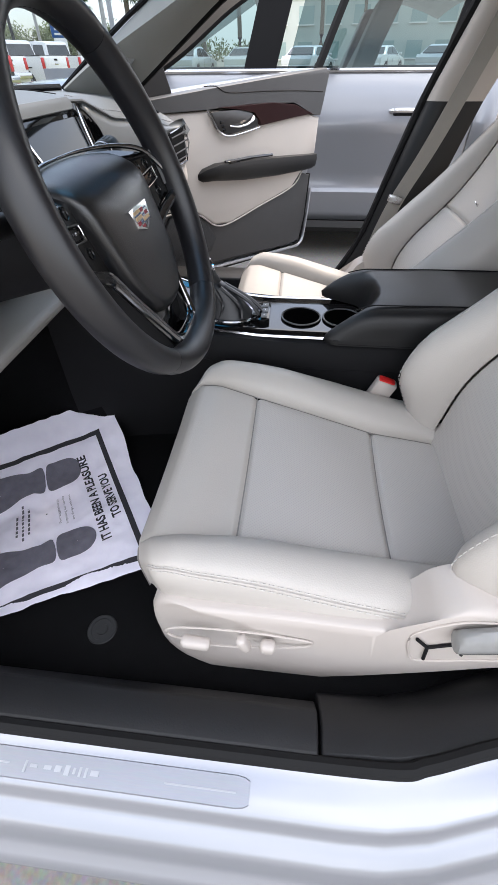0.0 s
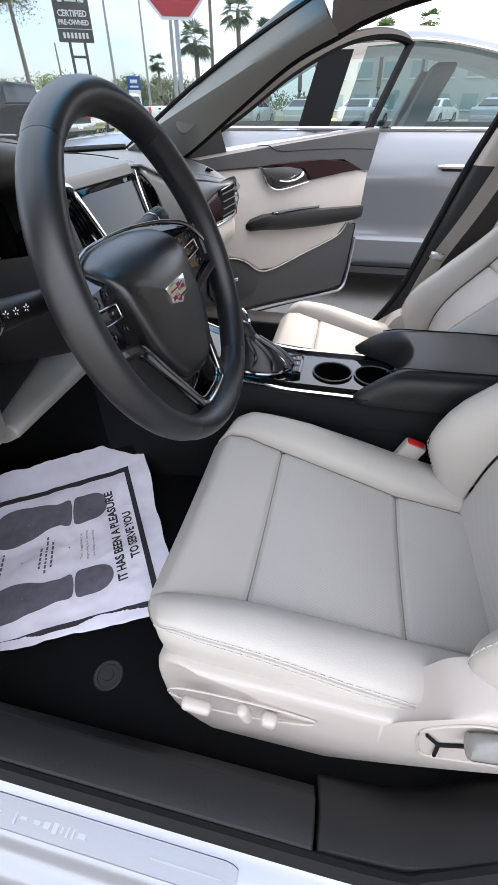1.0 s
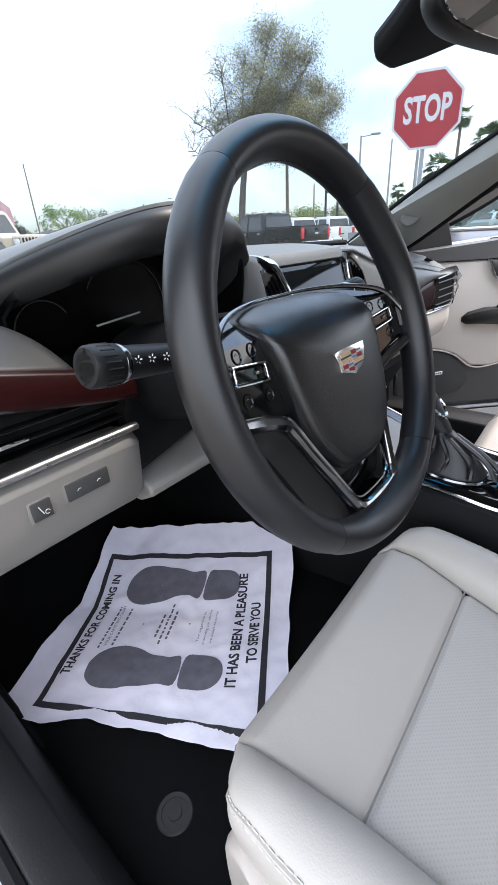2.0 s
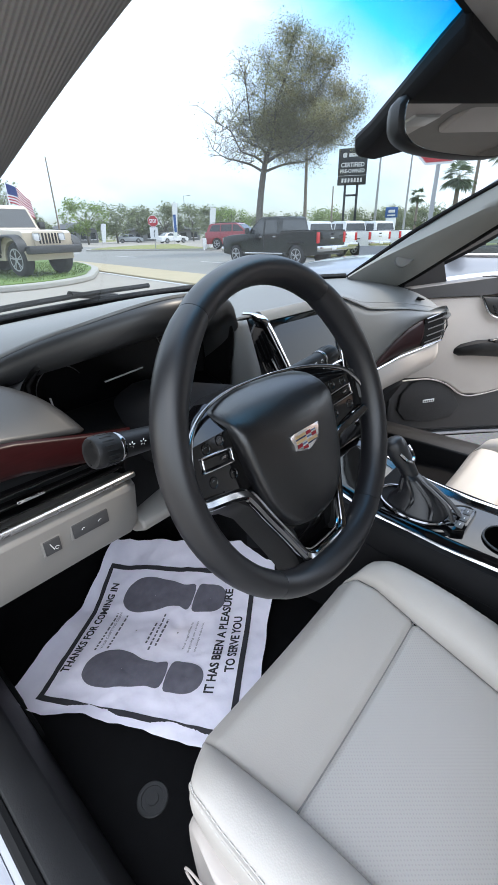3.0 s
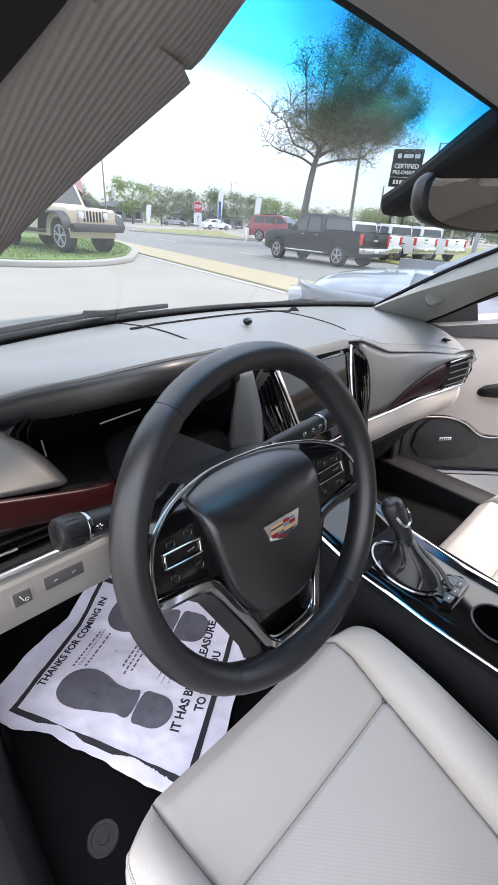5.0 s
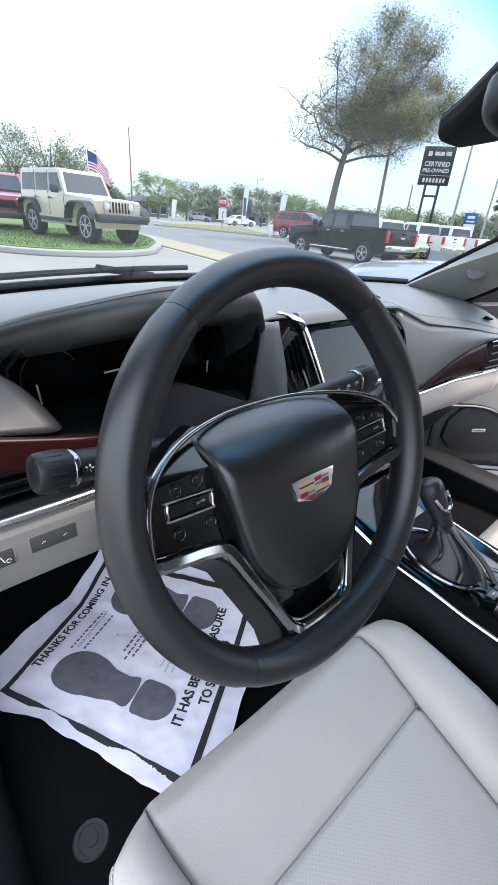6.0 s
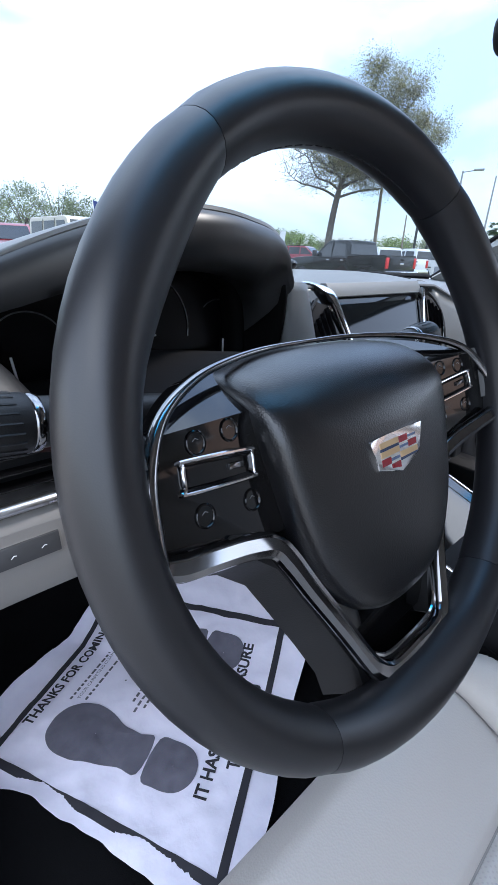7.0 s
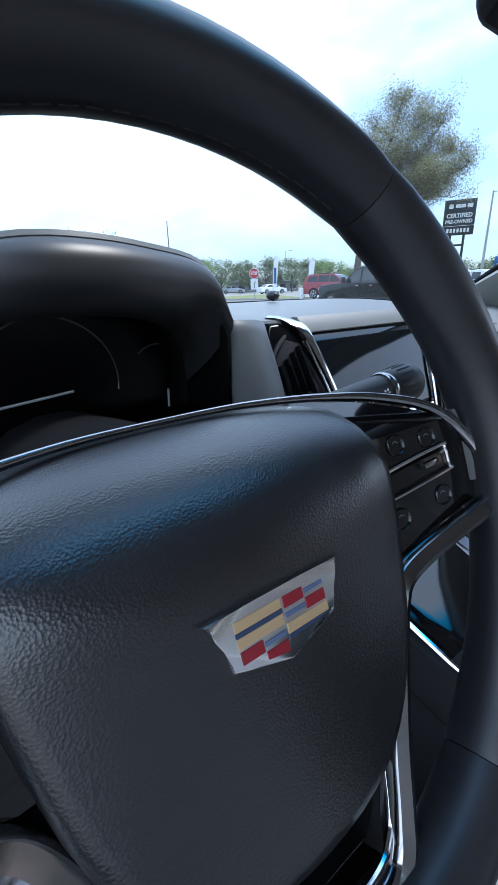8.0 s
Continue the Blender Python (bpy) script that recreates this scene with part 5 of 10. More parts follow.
# switch pods and trims, both sides
for s, side in ((-1, "left"), (1, "right")):
    pod = [(s * x, y) for x, y in ((0.070, 0.0520), (0.092, 0.0490), (0.106, 0.0455), (0.120, 0.0395), (0.132, 0.0325), (0.141, 0.0235), (0.1475, 0.0120), (0.1515, -0.004), (0.1530, -0.017), (0.128, -0.0235), (0.100, -0.0300), (0.077, -0.038), (0.070, -0.02), (0.070, 0.025))]

    def pod_n(x, y):
        """The pod's face rises towards the rim and folds back above its buttons."""
        return -0.0160 + 0.17 * (abs(x) - 0.09) - 1.25 * max(0.0, y - 0.0270)

    if s > 0:
        pod = pod[::-1]
    bm = nb()
    sub_ = [(p.x, p.y) for p in smooth_path([(x, y, 0) for x, y in pod], 4, True)]
    bm.faces.new([bm.verts.new((x, y, 0)) for x, y in sub_])
    bmesh.ops.bisect_plane(bm, geom=list(bm.verts) + list(bm.edges) + list(bm.faces), plane_co=(0, 0.027, 0), plane_no=(0, 1, 0))
    bmesh.ops.bisect_plane(bm, geom=list(bm.verts) + list(bm.edges) + list(bm.faces), plane_co=(s * 0.09, 0, 0), plane_no=(1, 0, 0))
    for v_ in bm.verts:
        v_.co.z = pod_n(v_.co.x, v_.co.y)
    ext = bmesh.ops.extrude_face_region(bm, geom=list(bm.faces))
    for v_ in ext["geom"]:
        if isinstance(v_, bmesh.types.BMVert):
            v_.co.z -= 0.018
    bmesh.ops.transform(bm, matrix=WM, verts=bm.verts)
    podp = part("switch_pod", bm, GLOSS, wheel, "gloss black switch pod", smooth=12)
    # framed bar
    T4 = WM @ Matrix.Translation((s * 0.1115, 0.0050, pod_n(0.1115, 0.005) + 0.0010)) @ Matrix.Rotation(radians(-9.6 * s), 4, "Y") @ Matrix.Rotation(radians(6.5 * s), 4, "Z")
    ring4 = smooth_path([(-0.0215, -0.0045, 0), (-0.0205, -0.0068, 0), (0.0195, -0.0068, 0), (0.0212, -0.0050, 0), (0.0212, 0.0050, 0), (0.0195, 0.0068, 0), (-0.0200, 0.0068, 0), (-0.0215, 0.0050, 0)], 4, True)
    bm = nb()
    tube(bm, [T4 @ p for p in ring4], 0.0011, 8, True)
    part("button_frame", bm, CHROME, podp, "chrome button frame")
    bm = nb()
    loft(bm, [[Vector((p.x * k, p.y * k2, n)) for p in ring4] for k, k2, n in ((0.95, 0.84, -0.002), (0.95, 0.84, 0.0006), (0.90, 0.70, -0.0002), (0.86, 0.56, -0.0012), (0.40, 0.26, -0.0012))])
    bmesh.ops.transform(bm, matrix=T4, verts=bm.verts)
    part("rocker_button", bm, GLOSS, podp, "dished gloss black rocker", smooth=50)
    bm = nb()
    box(bm, (0.010, 0.0004, -0.0004), (0.010, 0.0030, 0.0016), 0.0006)
    bmesh.ops.transform(bm, matrix=T4, verts=bm.verts)
    part("rocker_tab", bm, DARKCHROME, podp)
    for u, v in ((0.1220, 0.0200), (0.1010, 0.0210), (0.1255, -0.0115), (0.0955, -0.0150)):
        c = wp(s * u, v, pod_n(u, v))
        d_u, d_v = (WU * s + WN * 0.17).normalized(), WV
        bm = nb()
        loft(bm, [[c + WN * n + 0.0056 * k * (d_u * math.cos(a) + d_v * math.sin(a)) for a in [2 * math.pi * j / 24 for j in range(24)]] for n, k in ((-0.002, 1.0), (0.0007, 1.0), (0.0010, 0.92), (-0.0002, 0.78), (-0.0008, 0.4), (-0.0009, 0.05))])
        bt = part("round_button", bm, GLOSS, podp, smooth=50)
        bm = nb()
        tube(bm, [c + WN * 0.0002 + 0.0020 * (d_u * math.cos(a) + d_v * math.sin(a)) for a in (0.5, 1.6, 2.6)], 0.0002, 4)
        part("button_mark", bm, mat("dim_print", (0.20, 0.20, 0.20), 0.6), bt)
    # leather web between the rim and the spoke
    bm = nb()
    loft(bm, [[wp(s * (0.151 - 0.004 * k) * 1.0, v, n) for n, k in ((-0.004, -1), (-0.002, 0.4), (-0.010, 1.6), (-0.026, 2.0), (-0.026, -1))] for v in (0.030, 0.018, 0.004, -0.010)])
    part("spoke_web", bm, RIMBLACK, wheel, "black leather web behind the trim", smooth=60)
    # bright line over the pad and round the pod to its lower corner
    loop = smooth_path([wp(s * u, v, n) for u, v, n in ((0.0, 0.0585, -0.050), (0.04, 0.0575, -0.047), (0.078, 0.0530, -0.037), (0.108, 0.0460, -0.025), (0.134, 0.0335, -0.012), (0.1485, 0.014, -0.004), (0.1540, -0.006, 0.001), (0.1555, -0.0185, 0.003))], 6)
    bm = nb()
    tube(bm, loop, [lerp(0.0013, 0.0034, min(1, k / (len(loop) * 0.7))) for k in range(len(loop))], 10)
    part("spoke_trim", bm, DARKCHROME, wheel, "dark chrome line round the switch pod")
    # broad bright blade: along the pod's foot, round the elbow and down the lower spoke to the rim
    ctr = smooth_path([wp(s * u, v, n) for u, v, n in ((0.1555, -0.0200, 0.003), (0.146, -0.0245, 0.0015), (0.128, -0.0290, -0.003), (0.106, -0.0350, -0.009), (0.0885, -0.0420, -0.0125), (0.0800, -0.0530, -0.0130), (0.0700, -0.0740, -0.0115), (0.0560, -0.1030, -0.0080), (0.0450, -0.1280, -0.0040), (0.0380, -0.1400, -0.0015), (0.0260, -0.1470, 0.0005), (0.0, -0.1480, 0.0010))], 6)
    rings = []
    m_ = len(ctr)
    for i in range(m_):
        tg = (ctr[min(i + 1, m_ - 1)] - ctr[max(i - 1, 0)]).normalized()
        sd = tg.cross(WN).normalized() * s
        q = i / (m_ - 1)
        hw = line([(0.0, 0.0030), (0.06, 0.0050), (0.3, 0.0062), (0.45, 0.0068), (0.7, 0.0058), (0.85, 0.0066), (1.0, 0.0078)], q)[0]
        up_ = WN
        rings.append([ctr[i] + sd * hw * a + up_ * n for a, n in ((-1.0, -0.0045), (-1.0, -0.0012), (-0.80, 0.0006), (-0.25, 0.0016), (0.15, 0.0004), (0.62, -0.0010), (0.84, 0.0003), (1.0, -0.0014), (1.0, -0.0050))])
    bm = nb()
    loft(bm, rings)
    part("spoke_blade", bm, DARKCHROME, wheel, "dark chrome blade of the lower spoke", smooth=32)
    # black cheek that falls back from the blade's outer edge
    bm = nb()
    loft(bm, [[wp(s * (a + 0.003), b - 0.002, n0 - 0.004), wp(s * (a + 0.010), b - 0.014, -0.040), wp(s * (a - 0.012), b, -0.044), wp(s * (a - 0.010), b + 0.006, n0 - 0.006)] for a, b, n0 in ((0.125, -0.031, -0.004), (0.100, -0.040, -0.012), (0.084, -0.054, -0.0135), (0.073, -0.076, -0.012), (0.059, -0.105, -0.009), (0.047, -0.132, -0.006), (0.044, -0.150, -0.006))])
    part("spoke_side", bm, BLACK, wheel, "black plastic flank of the lower spoke", smooth=50)
    # thin bright line inside the lower spoke
    bm = nb()
    tube(bm, smooth_path([wp(s * u, v, n) for u, v, n in ((0.060, -0.084, -0.016), (0.050, -0.106, -0.015), (0.0410, -0.1255, -0.010), (0.0340, -0.1330, -0.0075), (0.024, -0.1375, -0.006), (0.0, -0.1385, -0.0055))], 5), 0.0013, 6)
    part("inner_line", bm, CHROME, wheel)
bm = nb()
prism(bm, [(-0.054, -0.092), (0.054, -0.092), (0.042, -0.122), (0.030, -0.136), (-0.030, -0.136), (-0.042, -0.122)][::-1], 0.006, WM @ Matrix.Translation((0, 0, -0.0225)), 0.001)
part("lower_spoke_insert", bm, GLOSS, wheel, "gloss black insert under the pad")

# stalks on the column
for s in (-1, 1):
    name = "light_stalk" if s < 0 else "wiper_stalk"
    p0, p1 = (Vector((-0.43, 0.412, 0.888)), Vector((-0.576, 0.402, 0.911))) if s < 0 else (Vector((-0.33, 0.415, 0.895)), Vector((-0.155, 0.408, 0.912)))
    st = thing(name, "black control stalk with white symbols on the steering column", "stalk", tuple(p0), "column stalks")
    bm = nb()
    tube(bm, [p0, p0.lerp(p1, 0.35), p0.lerp(p1, 0.80)], [0.0095, 0.0115, 0.0130], 16)
    part("lever", bm, BLACK, st)
    bm = nb()
    tube(bm, [p0.lerp(p1, 0.800), p0.lerp(p1, 0.806), p0.lerp(p1, 0.824), p0.lerp(p1, 0.83)], [0.0140, 0.0146, 0.0146, 0.0140], 20)
    part("collar", bm, DARKCHROME, st)
    bm = nb()
    tube(bm, [p0.lerp(p1, q) for q in (0.83, 0.84, 0.95, 0.985, 1.0, 1.0, 0.985, 0.985)], [0.0142, 0.0150, 0.0153, 0.0150, 0.0135, 0.0105, 0.0095, 0.002], 24)
    part("end_knob", bm, BLACK, st, "ribbed black end knob")
    bm = nb()
    for j in range(20):
        a = 2 * math.pi * j / 20
        o_ = Vector((0, math.cos(a), math.sin(a))) * 0.0153
        tube(bm, [p0.lerp(p1, 0.86) + o_, p0.lerp(p1, 0.94) + o_], 0.0006, 4)
    part("knob_ribs", bm, BLACK, st)
    d = (p1 - p0).normalized()
    for k, q in enumerate((0.56, 0.66, 0.75)):
        bm = nb()
        c = p0.lerp(p1, q) + Vector((0, -0.0122, 0.0035))
        for j in range(5):
            a = 2 * math.pi * j / 5
            tube(bm, [c + Vector((0.0016 * math.cos(a), 0, 0.0016 * math.sin(a))), c + Vector((0.0034 * math.cos(a), 0, 0.0034 * math.sin(a)))], 0.0006, 4)
        part("symbol", bm, WHITEPRINT, st)


# ---- front seats ----
def seat(cx, side, name, label):
    """side: -1 where the outer shield is on the left."""
    st = thing(name, label, "car seat", (cx, 0.1, 0.33), "front seats")
    PROF = [(0.0, -0.155, 0.458, 0.134), (0.18, -0.025, 0.474, 0.139), (0.52, 0.192, 0.527, 0.160), (0.66, 0.264, 0.541, 0.172), (0.76, 0.298, 0.538, 0.174), (0.86, 0.324, 0.514, 0.170), (0.94, 0.337, 0.462, 0.164), (1.0, 0.334, 0.385, 0.158)]

    def mid(v):
        return line(PROF, v)

    def centre(u, v, v0, v1):
        q = lerp(v0, v1, v)
        y, z, w = mid(q)
        t = 2 * u - 1
        return Vector((cx + t * w, y, z + 0.010 * t * t - 0.0))

    BH = [(0, 0.020), (0.18, 0.036), (0.45, 0.039), (0.62, 0.029), (0.76, 0.014), (0.86, 0.004), (1.0, 0.0)]
    OW = [(0, 0.232), (0.3, 0.237), (0.6, 0.236), (0.72, 0.231), (0.82, 0.218), (0.90, 0.203), (1.0, 0.184)]

    def bol(b, q, s):
        """Over a bolster: b from its seam (0) to its lower outer edge (1)."""
        y, z, w = mid(q)
        h, ow = line(BH, q)[0], line(OW, q)[0]
        z0, rx = z + 0.010, ow - w
        pts = [(w, z0), (w + 0.10 * rx, z0 + 0.50 * h + 0.003), (w + 0.40 * rx, z0 + 0.94 * h + 0.003), (w + 0.72 * rx, z0 + 0.98 * h), (ow - 0.007, z0 + 0.74 * h - 0.003), (ow - 0.001, z0 + 0.20 * h - 0.014), (ow - 0.006, z0 - 0.055)]
        f = b * (len(pts) - 1)
        i = min(int(f), len(pts) - 2)
        P = [Vector((c[0], 0, c[1])) for c in (pts[max(i - 1, 0)], pts[i], pts[i + 1], pts[min(i + 2, len(pts) - 1)])]
        t = f - i
        c = 0.5 * ((2 * P[1]) + (P[2] - P[0]) * t + (2 * P[0] - 5 * P[1] + 4 * P[2] - P[3]) * t * t + (P[3] - P[0] + 3 * (P[1] - P[2])) * t ** 3)
        back = line([(0, 0.0), (0.62, 0.0), (0.76, -0.014), (0.88, -0.040), (1.0, -0.060)], q)[0] * b ** 1.2
        return Vector((cx + s * c.x, y + back, c.z))

    def dense(n, e=0.05):
        return sorted({0.0, 1.0, *[e * k / 5 for k in range(1, 6)], *[1 - e * k / 5 for k in range(1, 6)], *[i / n for i in range(1, n)]})

    def groove(d, depth=0.0055, wid=0.0045):
        return -depth * math.exp(-(d / wid) ** 2)

    for nm, v0, v1, mt in (("cushion_rear", 0.0, 0.18, LEATHER_PERF), ("cushion_insert", 0.18, 0.52, LEATHER_PERF), ("cushion_front", 0.52, 1.0, LEATHER)):
        bm = nb()
        ln = abs(mid(v1)[0] - mid(v0)[0]) + abs(mid(v1)[1] - mid(v0)[1]) * (v1 == 1.0)
        rows = []
        for v in dense(18):
            row = []
            for u in dense(18):
                c = centre(u, v, v0, v1)
                w = mid(lerp(v0, v1, v))[2]
                dz = groove(min(u, 1 - u) * 2 * w) + groove(v * ln) + (groove((1 - v) * ln) if v1 < 1 else 0.0)
                puff = 0.006 * math.sin(math.pi * u) ** 0.5 * math.sin(math.pi * (v if v1 < 1 else min(0.5, v))) ** 0.5
                row.append(bm.verts.new(c + Vector((0, 0, dz + puff))))
            rows.append(row)
        for ra, rb in zip(rows, rows[1:]):
            for i in range(len(ra) - 1):
                bm.faces.new((ra[i], ra[i + 1], rb[i + 1], rb[i]))
        part(nm, bm, mt, st, "perforated grey leather panel" if mt is LEATHER_PERF else "smooth grey leather front panel", smooth=80)
    SEAM = mat("dark_grey_seam", (0.22, 0.21, 0.20), 0.8)
    for q in (0.18, 0.52):
        bm = nb()
        tube(bm, [centre(k / 20, q, 0.0, 1.0) + Vector((0, 0, -0.0052)) for k in range(21)], 0.0012, 6)
        part("seam", bm, SEAM, st)
    for s in (-1, 1):
        bm = nb()
        rows = []
        for k in range(41):
            q = k / 40
            rows.append([bm.verts.new(bol(bb_, q, s) + Vector((0, 0, groove(bb_ * 0.12)))) for bb_ in dense(20, 0.06)])
        for ra, rb in zip(rows, rows[1:]):
            for i in range(len(ra) - 1):
                bm.faces.new((ra[i], ra[i + 1], rb[i + 1], rb[i]))
        part("side_bolster", bm, LEATHER, st, "grey leather side bolster", smooth=80)
        bm = nb()
        tube(bm, [centre(0.5 + 0.5 * s, k / 40, 0.0, 1.0) + Vector((0, 0, -0.0048)) for k in range(41)], 0.0012, 6)
        part("seam", bm, SEAM, st)
        bm = nb()
        tube(bm, [bol(0.675, k / 40, s) + Vector((s * 0.0004, 0, 0)) for k in range(39)], 0.0020, 6)
        part("piping", bm, LEATHER, st)
        for du in (0.645, 0.705):
            bm = nb()
            stitches(bm, [bol(du, k / 60, s) + Vector((s * 0.0006, 0, 0.0004)) for k in range(2, 56)], 0.0042, 0.0022, 0.0009)
            tagged(part("stitching", bm, mat("pale_thread", (0.50, 0.48, 0.455), 0.8), st, "pale twin stitching"), kind="stuff")
    # underside and frame
    bm = nb()
    loft(bm, [[(cx + a * 0.225, y, z) for a, z in ((-1, z0), (1, z0), (0.95, 0.345), (-0.95, 0.345))] for y, z0 in ((-0.16, 0.43), (0.1, 0.45), (0.24, 0.45), (0.295, 0.42))])
    part("seat_base", bm, LEATHER, st, bevel=0.012)
    bm = nb()
    box(bm, (cx - 0.19, 0.06, 0.325), (0.05, 0.50, 0.05), 0.008)
    part("seat_rail", bm, MATTE, st)
    bm = nb()
    box(bm, (cx + 0.19, 0.06, 0.325), (0.05, 0.50, 0.05), 0.008)
    part("seat_rail", bm, MATTE, st)
    # backrest
    lean = 0.50

    def by(z):
        return -0.150 - lean * (z - 0.45) + 0.05 * math.exp(-((z - 0.62) / 0.12) ** 2)

    WID = [(0.44, 0.150, 0.226, 0.020), (0.52, 0.152, 0.236, 0.055), (0.60, 0.150, 0.248, 0.100), (0.68, 0.150, 0.256, 0.122), (0.76, 0.150, 0.255, 0.105), (0.86, 0.160, 0.245, 0.062), (0.96, 0.175, 0.228, 0.022), (1.03, 0.16, 0.19, 0.006)]

    def backc(u, v, z0, z1):
        z = lerp(z0, z1, v)
        w = line(WID, z)[0]
        t = 2 * u - 1
        return Vector((cx + t * w, by(z) + 0.012 * t * t, z))

    for nm, z0, z1, mt in (("back_insert", 0.44, 0.74, LEATHER_PERF), ("back_upper", 0.74, 1.03, LEATHER)):
        bm = nb()
        pillow(bm, lambda u, v: backc(1 - u, v, z0, z1), 14, 16, 0.007, 0.012, 0.004)
        part(nm, bm, mt, st, "", smooth=70)
    for s in (-1, 1):
        def bb(u, v, s=s):
            z = lerp(0.44, 1.03, v)
            w, ow, h = line(WID, z)
            x = w + (ow - w) * (1 - math.cos(min(1, u * 1.25) * math.pi / 2))
            f = h * math.sin(min(1.0, u * 1.9) * math.pi / 2) if u < 0.52 else h * math.cos((u - 0.52) / 0.48 * math.pi / 2) - 0.10 * ((u - 0.52) / 0.48) ** 1.4
            return Vector((cx + s * x, by(z) + 0.012 + f, z - 0.25 * f))
        bm = nb()
        pillow(bm, (lambda u, v: bb(1 - u, v)) if s > 0 else bb, 18, 24, 0.0, 0.012, 0.0)
        part("back_bolster", bm, LEATHER, st, "grey leather back bolster", smooth=70)
        bm = nb()
        stitches(bm, [bb(0.50, k / 60) + Vector((0, 0.001, 0)) for k in range(61)], 0.0042, 0.0022, 0.0008)
        tagged(part("stitching", bm, mat("pale_thread", (0.55, 0.53, 0.5), 0.8), st, "pale stitching"), kind="stuff")
    bm = nb()
    loft(bm, [[(cx - w * 0.96, by(z) - 0.03, z), (cx + w * 0.96, by(z) - 0.03, z), (cx + w * 0.9, by(z) - 0.13, z), (cx - w * 0.9, by(z) - 0.13, z)] for z, w in ((0.40, 0.23), (0.66, 0.255), (0.9, 0.235), (1.02, 0.185))])
    part("back_shell", bm, LEATHER, st, bevel=0.03)
    bm = nb()
    hy = by(1.12) - 0.055
    loft(bm, [[(cx + 0.125 * k * math.copysign(abs(math.cos(a)) ** 0.6, math.cos(a)), hy + d + 0.055 * k * math.sin(a), z) for a in [2 * math.pi * j / 20 for j in range(20)]] for z, k, d in ((1.065, 0.8, 0.01), (1.08, 0.96, 0.008), (1.13, 1.0, 0), (1.17, 0.95, -0.006), (1.19, 0.75, -0.01))])
    part("headrest", bm, LEATHER, st, "grey leather headrest", smooth=60)
    for s in (-1, 1):
        bm = nb()
        tube(bm, [(cx + s * 0.06, hy, 1.08), (cx + s * 0.06, by(1.0) - 0.05, 0.98)], 0.006, 8)
        part("headrest_post", bm, CHROME, st)
    # small metal crest on the backrest
    em = [(-0.016, 0.006), (0.0, -0.006), (0.016, 0.006), (0.010, 0.006), (0.0, -0.001), (-0.010, 0.006)]
    bm = nb()
    prism(bm, em, 0.002, Matrix.Translation((cx, by(0.775) + 0.006, 0.775)) @ Matrix.Rotation(radians(90 - 27), 4, "X"))
    part("back_badge", bm, CHROME, st, "small metal chevron badge")
    # outer shield with seat controls
    xo = cx + side * 0.235
    out = [(-0.24, 0.45), (-0.22, 0.552), (-0.13, 0.564), (-0.084, 0.568), (-0.064, 0.561), (-0.048, 0.547), (-0.036, 0.525), (-0.020, 0.508), (0.017, 0.505), (0.10, 0.510), (0.20, 0.512), (0.270, 0.504), (0.300, 0.462), (0.302, 0.390), (0.284, 0.338), (0.19, 0.314), (0.10, 0.316), (0.034, 0.338), (-0.041, 0.371), (-0.108, 0.404), (-0.17, 0.435)]
    o2 = [(p.x, p.y) for p in smooth_path([(a, b, 0) for a, b in out], 4, True)]
    bm = nb()
    rings = []
    for n, k in ((-0.05, 0.99), (0.0, 1.0), (0.007, 0.988), (0.011, 0.965), (0.0125, 0.93), (0.013, 0.6)):
        rings.append([(xo + side * n - side * (0.03 * max(0, (a - 0.24)) / 0.1), 0.07 + (a - 0.07) * k, 0.455 + (b - 0.455) * k) for a, b in o2])
    loft(bm, rings)
    shield = part("side_shield", bm, CREAM, st, "light grey plastic side shield", smooth=50)
    if side < 0:
        xs = xo + side * 0.016
        bm = nb()
        rc = [(0.272, 0.437), (0.262, 0.462), (0.18, 0.470), (0.10, 0.463), (0.085, 0.453), (0.11, 0.437), (0.21, 0.418)]
        tube(bm, [(xs + 0.001, a, b) for a, b in [(p.x, p.y) for p in smooth_path([(a, b, 0) for a, b in rc], 5, True)]], 0.0014, 6, True)
        part("control_surround", bm, CREAM, shield)
        for a, b, w, h, lab in ((0.236, 0.438, 0.040, 0.017, "seat_slide_switch"), (0.172, 0.453, 0.014, 0.030, "recline_switch"), (0.141, 0.449, 0.020, 0.020, "lumbar_switch")):
            bm = nb()
            box(bm, (xs - 0.006, a, b), (0.016, w, h), 0.006, Matrix.Rotation(radians(-18 if w < 0.02 else 6), 4, "X"), 3)
            part(lab, bm, CREAM, shield, "grey seat adjustment switch")
        bm = nb()
        rc = [(-0.033, 0.462), (-0.027, 0.500), (-0.038, 0.523), (-0.064, 0.545), (-0.090, 0.553), (-0.150, 0.548), (-0.150, 0.47), (-0.109, 0.453), (-0.049, 0.437)]
        tube(bm, [(xs + 0.002, a, b) for a, b in [(p.x, p.y) for p in smooth_path([(a, b, 0) for a, b in rc], 5, True)]], 0.0014, 6, True)
        part("lever_recess", bm, CREAM, shield)
        bm = nb()
        for p0, p1 in (((-0.034, 0.500), (-0.051, 0.480)), ((-0.055, 0.446), (-0.051, 0.480)), ((-0.051, 0.480), (-0.080, 0.497)), ((-0.080, 0.497), (-0.094, 0.469))):
            tube(bm, [(xs + 0.0005, *p0), (xs + 0.0005, *p1)], 0.0022, 6)
        part("recess_gap", bm, MATTE, shield, "dark gap in the shield")
        bm = nb()
